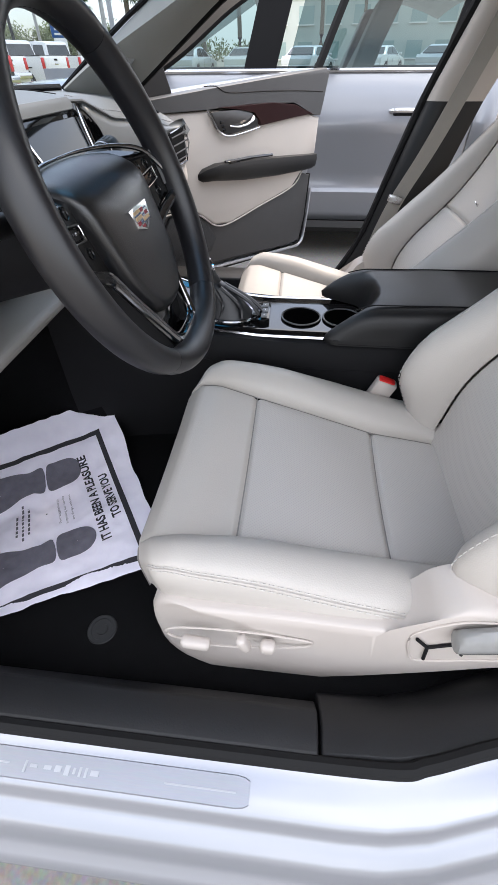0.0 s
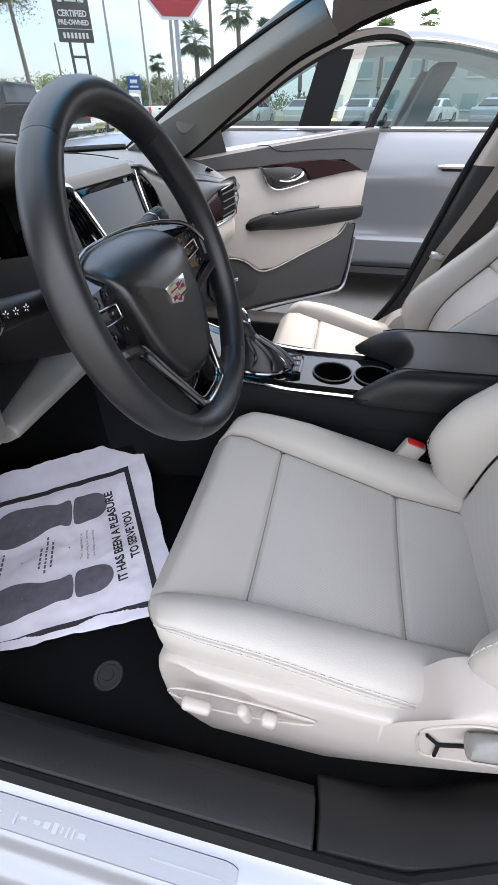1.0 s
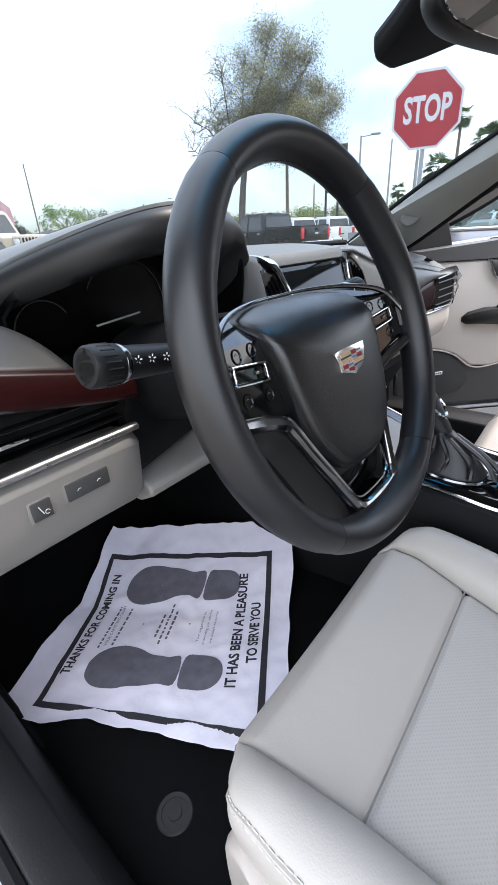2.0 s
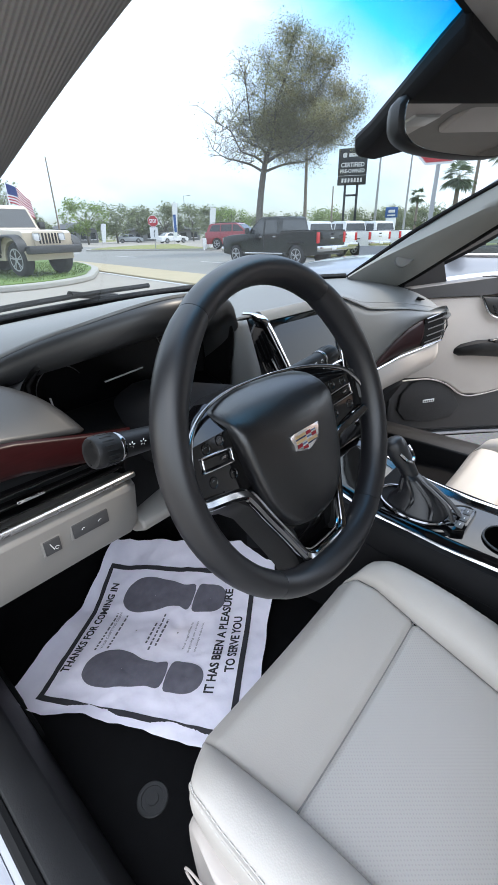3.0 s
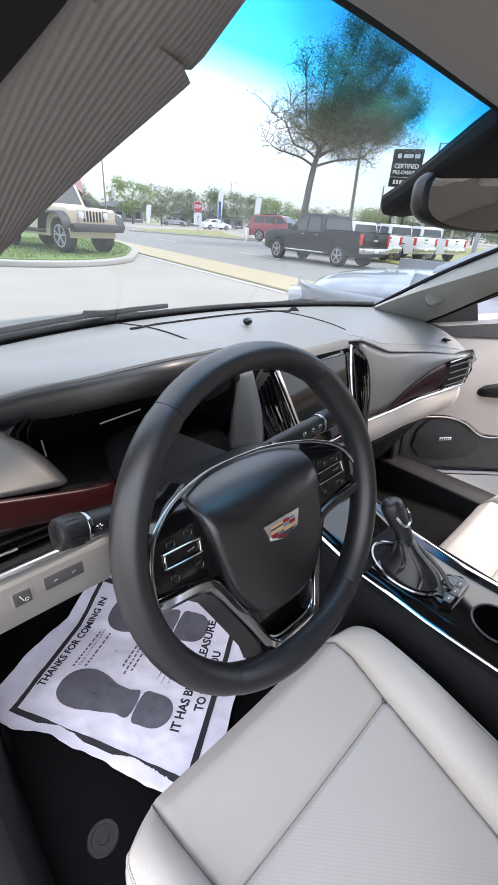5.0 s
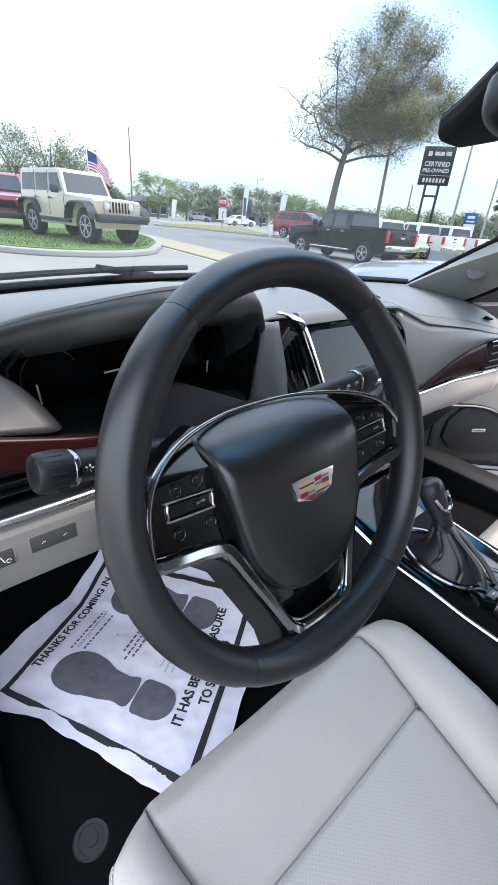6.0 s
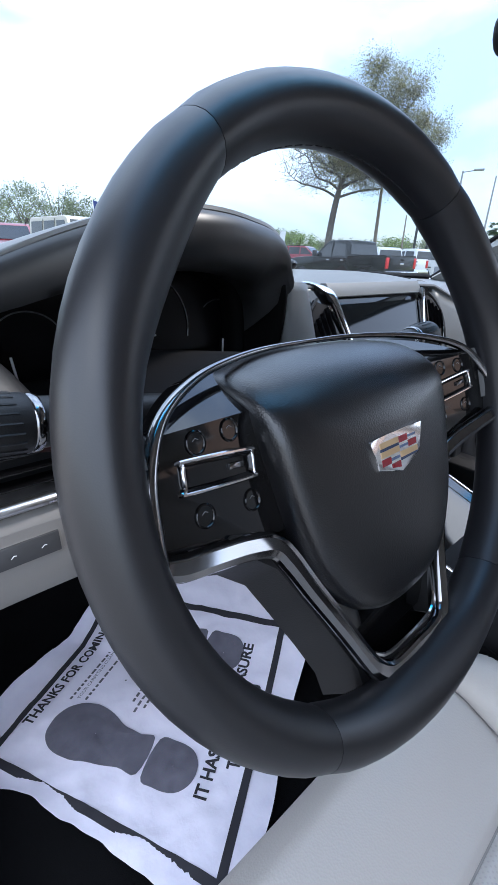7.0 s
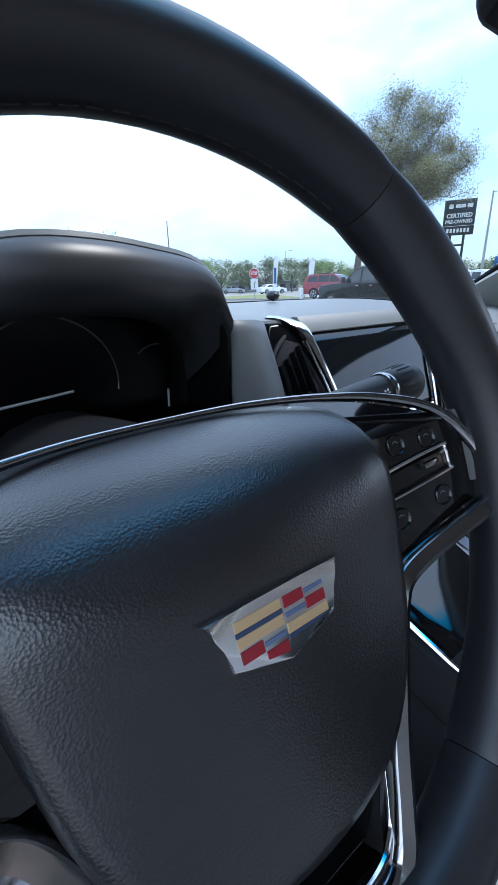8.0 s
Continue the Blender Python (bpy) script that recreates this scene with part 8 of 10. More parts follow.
    box(bm, (0, 0, lowz + 0.10), (spec["len"] * 0.86, half * 1.6, 0.2), 0.02)
    part("underbody", bm, MATTE, car)
    h = radians(-heading) + math.pi / 2
    car.matrix_basis = Matrix.Translation(at_) @ Matrix.Rotation(h, 4, "Z") @ Matrix.Scale(size, 4)
    return car


def offroad_spec(P):
    return dict(paint=P, half=0.76, belt=1.15, roof=1.80, tuck=0.07, len=4.4, low=0.55, r=0.42, axles=(1.47, -1.48), tyre=0.27,
                body=[(1.98, 0.62), (1.98, 1.06), (1.90, 1.12), (0.62, 1.18), (0.60, 1.20), (-2.0, 1.20), (-2.02, 0.62)],
                cabin=[(0.60, 1.15), (0.30, 1.76), (0.18, 1.80), (-1.90, 1.80), (-1.98, 1.72), (-2.0, 1.15)],
                windows=[[(0.42, 1.24), (0.18, 1.68), (-0.28, 1.68), (-0.28, 1.24)], [(-0.40, 1.24), (-0.40, 1.68), (-1.05, 1.68), (-1.05, 1.24)], [(-1.16, 1.24), (-1.16, 1.68), (-1.86, 1.68), (-1.90, 1.24)]],
                windscreen=((0.56, 1.22), (0.33, 1.70)), rear_glass=((-1.99, 1.25), (-1.96, 1.68)),
                boxes=[("front_bumper", PLASTIC, (2.16, 0, 0.66), (0.22, 1.62, 0.20), 0.04), ("grille", P, (1.995, 0, 0.93), (0.05, 0.92, 0.36), 0.02), ("rear_bumper", PLASTIC, (-2.12, 0, 0.62), (0.18, 1.5, 0.2), 0.03), ("spare_tyre", TYRE, (-2.16, 0, 1.02), (0.24, 0.78, 0.78), 0.2)]
                + [("grille_slot", MATTE, (2.022, -0.30 + 0.10 * k, 0.93), (0.012, 0.05, 0.26), 0.015) for k in range(7)],
                pairs=[("head_lamp", LAMPGLASS, (2.02, 0.38, 0.97), (0.04, 0.19, 0.19), 0.05), ("side_mirror", PLASTIC, (0.42, 0.95, 1.28), (0.14, 0.20, 0.20), 0.04), ("side_step", PLASTIC, (-0.02, 0.80, 0.52), (1.7, 0.10, 0.10), 0.03), ("door_handle", PLASTIC, (-0.18, 0.81, 1.06), (0.16, 0.03, 0.04), 0.01), ("door_handle", PLASTIC, (-0.98, 0.81, 1.06), (0.16, 0.03, 0.04), 0.01), ("tail_lamp", TAILRED, (-2.03, 0.68, 1.0), (0.03, 0.14, 0.24), 0.02)],
                flares=[(1.47, 0.24), (-1.48, 0.17)],
                door_gaps=[(0.50, 0.62, 1.16), (-0.34, 0.62, 1.74), (-1.10, 0.66, 1.74)])


def pickup_spec(P, chrome=True):
    BR = CHROME if chrome else P
    return dict(paint=P, half=0.98, belt=1.22, roof=1.93, tuck=0.15, len=5.9, low=0.46, r=0.41, axles=(1.93, -1.86), tyre=0.27,
                body=[(2.86, 0.50), (2.90, 0.95), (2.84, 1.16), (2.2, 1.24), (1.25, 1.28), (1.2, 1.27), (-0.95, 1.27), (-0.98, 1.34), (-2.92, 1.34), (-2.95, 0.62)],
                cabin=[(1.25, 1.20), (0.45, 1.86), (0.25, 1.93), (-0.70, 1.93), (-0.86, 1.88), (-0.98, 1.20)],
                windows=[[(0.98, 1.30), (0.42, 1.76), (0.10, 1.80), (0.10, 1.30)], [(0.0, 1.30), (0.0, 1.80), (-0.66, 1.78), (-0.76, 1.30)]],
                windscreen=((1.14, 1.32), (0.52, 1.82)), rear_glass=((-0.965, 1.38), (-0.895, 1.78)),
                boxes=[("front_bumper", BR, (2.93, 0, 0.62), (0.20, 1.9, 0.24), 0.05), ("grille", CHROME, (2.90, 0, 0.95), (0.06, 1.3, 0.36), 0.03), ("rear_bumper", BR, (-3.02, 0, 0.68), (0.18, 1.86, 0.22), 0.04), ("tailgate", P, (-2.955, 0, 1.03), (0.05, 1.52, 0.52), 0.02), ("tailgate_handle", MATTE, (-2.985, 0, 1.20), (0.02, 0.22, 0.07), 0.01), ("tailgate_badge", CHROME, (-2.985, 0, 1.05), (0.015, 0.24, 0.07), 0.006), ("number_plate", WHITESIGN, (-3.115, 0, 0.70), (0.012, 0.30, 0.15), 0.004)],
                pairs=[("tail_lamp", TAILRED, (-2.94, 0.87, 1.08), (0.06, 0.17, 0.40), 0.02), ("head_lamp", LAMPGLASS, (2.86, 0.80, 1.0), (0.10, 0.30, 0.22), 0.03), ("side_mirror", PLASTIC, (0.98, 1.10, 1.40), (0.12, 0.22, 0.26), 0.04), ("door_handle", BR, (0.12 + 0.1, 0.985, 1.14), (0.18, 0.03, 0.04), 0.01), ("door_handle", BR, (-0.62, 0.985, 1.14), (0.18, 0.03, 0.04), 0.01), ("side_step", CHROME, (0.05, 0.96, 0.48), (2.4, 0.14, 0.07), 0.02), ("arch_lip", MATTE, (-1.86, 0.99, 0.93), (0.9, 0.02, 0.05), 0.008), ("bed_rail", MATTE, (-1.95, 0.93, 1.35), (1.9, 0.08, 0.03), 0.008)],
                door_gaps=[(1.15, 0.52, 1.24), (0.05, 0.52, 1.84), (-0.90, 0.60, 1.30)])


def suv_spec(P):
    return dict(paint=P, half=0.95, belt=1.12, roof=1.76, tuck=0.14, len=4.9, low=0.36, r=0.37, axles=(1.48, -1.42), tyre=0.25,
                body=[(2.36, 0.42), (2.42, 0.80), (2.34, 1.02), (1.9, 1.12), (1.05, 1.16), (1.0, 1.15), (-2.2, 1.18), (-2.36, 1.10), (-2.40, 0.5)],
                cabin=[(1.05, 1.10), (0.30, 1.68), (0.10, 1.76), (-1.85, 1.74), (-2.05, 1.66), (-2.26, 1.12)],
                windows=[[(0.78, 1.20), (0.28, 1.62), (-0.10, 1.66), (-0.10, 1.20)], [(-0.20, 1.20), (-0.20, 1.66), (-1.05, 1.66), (-1.05, 1.20)], [(-1.15, 1.20), (-1.15, 1.66), (-1.80, 1.62), (-2.0, 1.22)]],
                windscreen=((0.96, 1.20), (0.36, 1.66)), rear_glass=((-2.22, 1.22), (-2.07, 1.62)),
                boxes=[("front_bumper", PLASTIC, (2.40, 0, 0.48), (0.14, 1.7, 0.22), 0.05), ("grille", MATTE, (2.40, 0, 0.78), (0.06, 1.1, 0.24), 0.03), ("rear_bumper", PLASTIC, (-2.40, 0, 0.52), (0.14, 1.7, 0.24), 0.05), ("number_plate", WHITESIGN, (-2.42, 0, 0.86), (0.012, 0.30, 0.15), 0.004)],
                pairs=[("tail_lamp", TAILRED, (-2.30, 0.82, 1.02), (0.12, 0.18, 0.26), 0.03), ("head_lamp", LAMPGLASS, (2.32, 0.74, 0.90), (0.14, 0.34, 0.16), 0.04), ("side_mirror", P, (0.86, 1.04, 1.24), (0.12, 0.20, 0.15), 0.04), ("roof_bar", MATTE, (-0.8, 0.70, 1.79), (2.0, 0.04, 0.03), 0.01), ("door_handle", P, (0.0, 0.955, 1.02), (0.18, 0.03, 0.04), 0.01)],
                door_gaps=[(1.0, 0.42, 1.12), (-0.15, 0.42, 1.70), (-1.10, 0.55, 1.70)])


def sedan_spec(P):
    return dict(paint=P, half=0.90, belt=0.93, roof=1.42, tuck=0.20, len=4.7, low=0.24, r=0.33, axles=(1.42, -1.36), tyre=0.22,
                body=[(2.26, 0.30), (2.32, 0.58), (2.22, 0.74), (1.7, 0.86), (1.10, 0.95), (-1.65, 0.99), (-2.2, 0.98), (-2.32, 0.85), (-2.34, 0.38)],
                cabin=[(1.10, 0.90), (0.30, 1.34), (0.05, 1.42), (-0.80, 1.41), (-1.20, 1.32), (-1.85, 0.94)],
                windows=[[(0.80, 0.99), (0.26, 1.31), (-0.20, 1.35), (-0.20, 0.99)], [(-0.30, 0.99), (-0.30, 1.35), (-0.85, 1.33), (-1.25, 1.10), (-1.25, 0.99)]],
                windscreen=((1.02, 0.97), (0.36, 1.33)), rear_glass=((-1.72, 1.04), (-1.22, 1.33)),
                boxes=[("front_bumper", PLASTIC, (2.30, 0, 0.40), (0.10, 1.5, 0.14), 0.04), ("rear_bumper", P, (-2.32, 0, 0.48), (0.10, 1.6, 0.22), 0.04)],
                pairs=[("tail_lamp", TAILRED, (-2.24, 0.70, 0.82), (0.12, 0.30, 0.14), 0.03), ("head_lamp", LAMPGLASS, (2.18, 0.68, 0.66), (0.18, 0.34, 0.12), 0.04), ("side_mirror", P, (0.84, 0.98, 1.02), (0.10, 0.18, 0.12), 0.03)],
                door_gaps=[(1.0, 0.32, 0.95), (-0.25, 0.32, 1.36), (-1.20, 0.5, 0.98)])


SAND = paint("sand_paint", (0.50, 0.42, 0.31), 0.0)
DARKGREEN = mat("dark_pickup_paint", (0.006, 0.009, 0.010), 0.16, 0.0, var=0.04, scale=1.5, spec=0.35)
WHITEP = paint("white_paint", (0.72, 0.72, 0.72), 0.0)
REDP = paint("dark_red_paint", (0.26, 0.015, 0.025), 0.2)
SILVP = paint("far_silver_paint", (0.5, 0.52, 0.55), 0.4)

# off-road wagon on the lawn island
vehicle("offroad_wagon", "sand-coloured four-door off-road wagon parked on the lawn", "car", offroad_spec(SAND), (4.95, 14.45, 0.15), 170.5)
vehicle("red_suv", "dark red sport utility vehicle behind the wagon", "car", suv_spec(REDP), (4.0, 19.6, 0.15), 195)
vehicle("pickup_truck", "dark pickup truck with chrome steps on the road", "pickup truck", pickup_spec(DARKGREEN), (13.40, 10.78, 0.006), 6.0, "", 0.83)
for tx, ty in ((17.0, 10.0), (19.3, 9.5), (21.9, 9.2)):
    vehicle("white_pickup", "white pickup truck parked tail-on beside others", "pickup truck", pickup_spec(WHITEP), (tx + 0.62, ty + 2.15, 0.05), 16, "white pickups", 0.76)
vehicle("grey_suv", "grey sport utility vehicle parked behind the dark pickup", "car", suv_spec(SILVP), (18.0, 14.6, 0.05), 16, "", 0.80)
vehicle("maroon_suv", "dark red sport utility vehicle parked by a white fence", "car", suv_spec(REDP), (25.4, 23.7, 0.05), 160)
vehicle("far_sedan", "silver sedan on the far road", "car", sedan_spec(SILVP), (48.5, 71.0, 0.02), 122)
vehicle("far_pickup", "white pickup on the far road", "pickup truck", pickup_spec(WHITEP), (42.0, 84.0, 0.02), 118)
vehicle("far_sedan", "white sedan on the far road", "car", sedan_spec(WHITEP), (45.0, 55.0, 0.02), 100)

# ---- the neighbouring silver sedan: seen close, with see-through glass ----
nbr = thing("neighbour_sedan", "blue-silver sedan parked alongside with chrome window line", "car", (2.95, 0, 0))
NX = 2.05


def nside(z, y=0.0):
    """The body side's x at a height."""
    return line([(0.17, NX + 0.10), (0.24, NX + 0.035), (0.34, NX + 0.012), (0.40, NX + 0.0), (0.44, NX + 0.018), (0.60, NX + 0.012), (0.72, NX - 0.002), (0.76, NX + 0.006), (0.90, NX + 0.040), (0.945, NX + 0.065)], z)[0]


ZS = [0.17, 0.20, 0.24, 0.29, 0.34, 0.375, 0.40, 0.415, 0.44, 0.50, 0.60, 0.68, 0.72, 0.74, 0.77, 0.83, 0.90, 0.935, 0.945]


def ntaper(y):
    """How far the body draws in towards its nose."""
    return 0.42 * max(0.0, (y - 1.80) / 0.85) ** 2.4


def npanel(name, y0, y1, z0=0.17, z1=0.945, label="", skew=0.0):
    bm = nb()
    zs = [z for z in ZS if z0 <= z <= z1]
    n = max(2, int((y1 - y0) / 0.1))
    rows = []
    for k in range(n + 1):
        rows.append([bm.verts.new((nside(z) + ntaper(lerp(y0, y1, k / n)), lerp(y0, y1, k / n) + skew * (z - 0.5), z)) for z in zs])
    for a, b in zip(rows, rows[1:]):
        for i in range(len(zs) - 1):
            bm.faces.new((a[i], a[i + 1], b[i + 1], b[i]))
    return part(name, bm, BLUESILVER, nbr, label, smooth=28, solid=-0.02)


npanel("rear_quarter", -2.3, -0.755)
npanel("rear_door", -0.745, 0.380, 0.24)
npanel("front_door", 0.390, 1.42, 0.24)
npanel("front_fender", 1.43, 2.62, 0.17, 0.77)
bm = nb()
loft(bm, [[(NX + 0.03, y, 0.235), (NX + 0.015, y, 0.20), (NX + 0.05, y, 0.165), (NX + 0.3, y, 0.165), (NX + 0.3, y, 0.235)] for y in (-1.0, 1.4)])
part("rocker", bm, BLACK, nbr, "black rocker trim")
for s in (0,):
    bm = nb()
    loft(bm, [[(NX + 0.3, y, 0.2), (NX + 0.3, y, 0.9), (NX + 1.55, y, 0.9), (NX + 1.55, y, 0.2)] for y in (-2.2, -1.3)])
    part("boot_volume", bm, BLUESILVER, nbr, bevel=0.05)
bm = nb()
loft(bm, [[(NX + 1.80 - (nside(z) - NX), y, z) for z in (0.2, 0.6, 0.9, 0.94)] + [(NX + 1.70, y, 0.94), (NX + 1.70, y, 0.2)] for y in (-2.3, 2.4)])
part("far_side", bm, BLUESILVER, nbr, smooth=50)
bm = nb()
box(bm, (NX + 0.9, 0.0, 0.30), (1.7, 4.2, 0.05))
part("floor_pan", bm, MATTE, nbr)
# bonnet
bm = nb()



def nbonnet(u, v):
    y = lerp(1.25, 2.74, v) - 0.10 * (2 * u - 1) ** 2
    t = abs(2 * u - 1)
    half_ = 0.885 - ntaper(y)
    crease = 0.010 * min(1.0, max(0.0, (0.72 - t) / 0.05))
    z = 0.935 - 0.10 * v - 0.22 * v ** 7 - 0.035 * t ** 2 - 0.10 * t ** 9 + crease
    return Vector((NX + 0.90 + (2 * u - 1) * half_, y, z))


sheet(bm, nbonnet, 40, 28)
part("bonnet", bm, BLUESILVER, nbr, "creased blue-silver bonnet", solid=0.01)
bm = nb()
loft(bm, [[(NX + 0.9 + math.copysign(abs(math.cos(a)) ** 0.55, math.cos(a)) * w, 2.30 + math.copysign(abs(math.sin(a)) ** 0.7, math.sin(a)) * d, z) for a in [2 * math.pi * k / 40 for k in range(40)]] for z, w, d in ((0.20, 0.66, 0.34), (0.30, 0.76, 0.42), (0.45, 0.79, 0.45), (0.58, 0.78, 0.43), (0.66, 0.72, 0.38))])
part("front_end", bm, BLUESILVER, nbr, smooth=60)
bm = nb()
box(bm, (NX + 0.30, 2.44, 0.66), (0.24, 0.36, 0.11), 0.045, Matrix.Rotation(radians(38), 4, "Z"))
part("head_lamp", bm, LAMPGLASS, nbr)
# greenhouse: roof, pillars, glass
RAIL = [(1.30, 0.945), (0.80, 1.175), (0.35, 1.292), (0.0, 1.312), (-0.30, 1.290), (-0.65, 1.215), (-1.0, 1.10), (-1.40, 0.965)]


def nrail(y):
    return line([(b, c) for b, c in sorted(RAIL)], y)[0]


def nx_at(z):
    return NX + 0.065 + 0.42 * max(0, z - 0.945) ** 1.15


bm = nb()
rp = smooth_path([(nx_at(z), y, z) for y, z in RAIL], 5)
loft(bm, [[p + Vector((0, 0, -0.012)), p + Vector((-0.012, 0, 0.004)), p + Vector((-0.006, 0, 0.022)), p + Vector((0.03, 0, 0.05)), p + Vector((0.06, 0, 0.03)), p + Vector((0.03, 0, -0.012))] for p in rp])
part("roof_rail", bm, BLUESILVER, nbr, smooth=50)
bm = nb()
tube(bm, [p + Vector((-0.012, 0, -0.004)) for p in rp], 0.008, 6)
part("window_line_top", bm, CHROME, nbr, "chrome window line")
bm = nb()
tube(bm, [(nx_at(0.945) - 0.008, y, 0.946) for y in (-1.40, -0.8, 0.0, 0.8, 1.30)], 0.010, 6)
part("window_line_bottom", bm, CHROME, nbr, "chrome window line")
bm = nb()
ry = [1.02, 0.75, 0.45, 0.1, -0.3, -0.7, -1.0]
sheet(bm, lambda u, v: Vector((lerp(nx_at(nrail(lerp(0.55, -0.80, v))) + 0.03, 2 * (NX + 0.9) - nx_at(nrail(lerp(0.55, -0.80, v))) - 0.03, u), lerp(0.55, -0.80, v), nrail(lerp(0.55, -0.80, v)) + 0.045 + 0.05 * math.sin(math.pi * u))), 12, 12)
part("roof_panel", bm, BLUESILVER, nbr, solid=0.02)
for nm, ya, yb, lo, mt in (("front_door_glass", 0.44, 1.28, 0.944, TINTED), ("rear_door_glass", -0.55, 0.25, 0.944, TINTED), ("quarter_glass", -1.15, -0.62, 0.944, TINTED)):
    bm = nb()
    n = 12
    top = []
    rows = []
    for k in range(n + 1):
        y = lerp(ya, yb, k / n)
        zt = max(0.95, nrail(y) - 0.012)
        rows.append([bm.verts.new((nx_at(lerp(lo, zt, j / 5)) + 0.012, y + (0.0 if nm == "quarter_glass" else -0.10 * (lerp(lo, zt, j / 5) - lo) / 0.35 * (1 if nm == "rear_door_glass" else 1)), lerp(lo, zt, j / 5))) for j in range(6)])
    for a, b in zip(rows, rows[1:]):
        for j in range(5):
            bm.faces.new((a[j], a[j + 1], b[j + 1], b[j]))
    g = part(nm, bm, mt, nbr, "tinted see-through side glass")
    g.visible_shadow = False
# pillars between the panes
for nm, y0, w, lean_ in (("centre_pillar", 0.395, 0.17, -0.27), ("rear_post", -0.56, 0.05, -0.30)):
    bm = nb()
    zt = nrail(y0) - 0.005
    loft(bm, [[(nx_at(z), y0 - w / 2 + lean_ * (z - 0.945), z), (nx_at(z), y0 + w / 2 + lean_ * (z - 0.945), z), (nx_at(z) + 0.03, y0 + w / 2 + lean_ * (z - 0.945), z), (nx_at(z) + 0.03, y0 - w / 2 + lean_ * (z - 0.945), z)] for z in (0.945, 1.05, 1.16, zt)])
    part(nm, bm, FRAMEBLACK, nbr, "black pillar")
# inside of the neighbour: seats and dash
for y, x in ((0.10, NX + 0.47), (0.10, NX + 1.30), (-0.75, NX + 0.47), (-0.75, NX + 1.30)):
    bm = nb()
    loft(bm, [[(x - w, y - 0.45 * (z - 0.5), z), (x + w, y - 0.45 * (z - 0.5), z), (x + w * 0.9, y - 0.12 - 0.45 * (z - 0.5), z), (x - w * 0.9, y - 0.12 - 0.45 * (z - 0.5), z)] for z, w in ((0.40, 0.22), (0.70, 0.25), (0.95, 0.23), (1.02, 0.16), (1.05, 0.12), (1.20, 0.13), (1.23, 0.09))])
    part("seat_back", bm, LEATHER, nbr, "light grey seat seen through the glass", bevel=0.02)
bm = nb()
loft(bm, [[(x, 0.85, 0.70), (x, 0.82, 0.93), (x, 1.3, 0.93), (x, 1.3, 0.70)] for x in (NX + 0.1, NX + 1.7)])
part("dash_top", bm, MATTE, nbr, bevel=0.03)
bm = nb()
sheet(bm, lambda u, v: Vector((lerp(NX + 0.18, NX + 1.62, u), lerp(1.25, 0.50, v), lerp(0.95, 1.32, v))), 4, 4)
g = part("windscreen", bm, TINTED, nbr)
g.visible_shadow = False
# handle, mirror, wheels
for y in (-0.40, 0.55):
    bm = nb()
    tube(bm, smooth_path([(nside(0.785) - 0.002, y + 0.085, 0.782), (nside(0.785) - 0.03, y + 0.05, 0.787), (nside(0.785) - 0.032, y - 0.05, 0.787), (nside(0.785) - 0.002, y - 0.085, 0.782)], 5), 0.012, 8, flat=1.0)
    part("door_handle", bm, CHROME, nbr, "bright door handle")
    bm = nb()
    loft(bm, [[(nside(0.77) - 0.002, y + 0.07 * math.cos(a), 0.772 + 0.025 * math.sin(a)) for a in [2 * math.pi * k / 18 for k in range(18)]], [(nside(0.77) - 0.001, y + 0.06 * math.cos(a), 0.772 + 0.02 * math.sin(a)) for a in [2 * math.pi * k / 18 for k in range(18)]]])
    part("handle_cup", bm, MATTE, nbr)
bm = nb()
box(bm, (NX - 0.08, 0.96, 1.01), (0.20, 0.10, 0.13), 0.04)
part("side_mirror", bm, BLUESILVER, nbr)
for y in (1.75, -1.35):
    bm = nb()
    loft(bm, [[(NX + 0.03 + d, y + 0.33 * k * math.cos(a), 0.33 + 0.33 * k * math.sin(a)) for a in [2 * math.pi * j / 28 for j in range(28)]] for d, k in ((0.0, 0.7), (0.0, 0.95), (0.03, 1.0), (0.19, 1.0), (0.22, 0.9))])
    whl = part("wheel", bm, TYRE, nbr, smooth=50)
    bm = nb()
    loft(bm, [[(NX + 0.02 + d, y + 0.33 * k * math.cos(a), 0.33 + 0.33 * k * math.sin(a)) for a in [2 * math.pi * j / 28 for j in range(28)]] for d, k in ((0.01, 0.7), (0.0, 0.66), (0.03, 0.6), (0.02, 0.1))])
    part("rim", bm, ALLOY, whl)

# ---- signs, poles, flags ----
def polar(az, d, z=0.0, eye=(-0.65, 0.08)):
    return Vector((eye[0] + d * math.sin(radians(az)), eye[1] + d * math.cos(radians(az)), z))


def facing(az):
    """A frame whose x runs to the viewer's right, y up, z towards the viewer, for a thing seen at az."""
    a = radians(az)
    r = Vector((math.cos(a), -math.sin(a), 0))
    n = Vector((-math.sin(a), -math.cos(a), 0))
    return Matrix(((r.x, 0, n.x, 0), (r.y, 0, n.y, 0), (0, 1, 0, 0), (0, 0, 0, 1)))


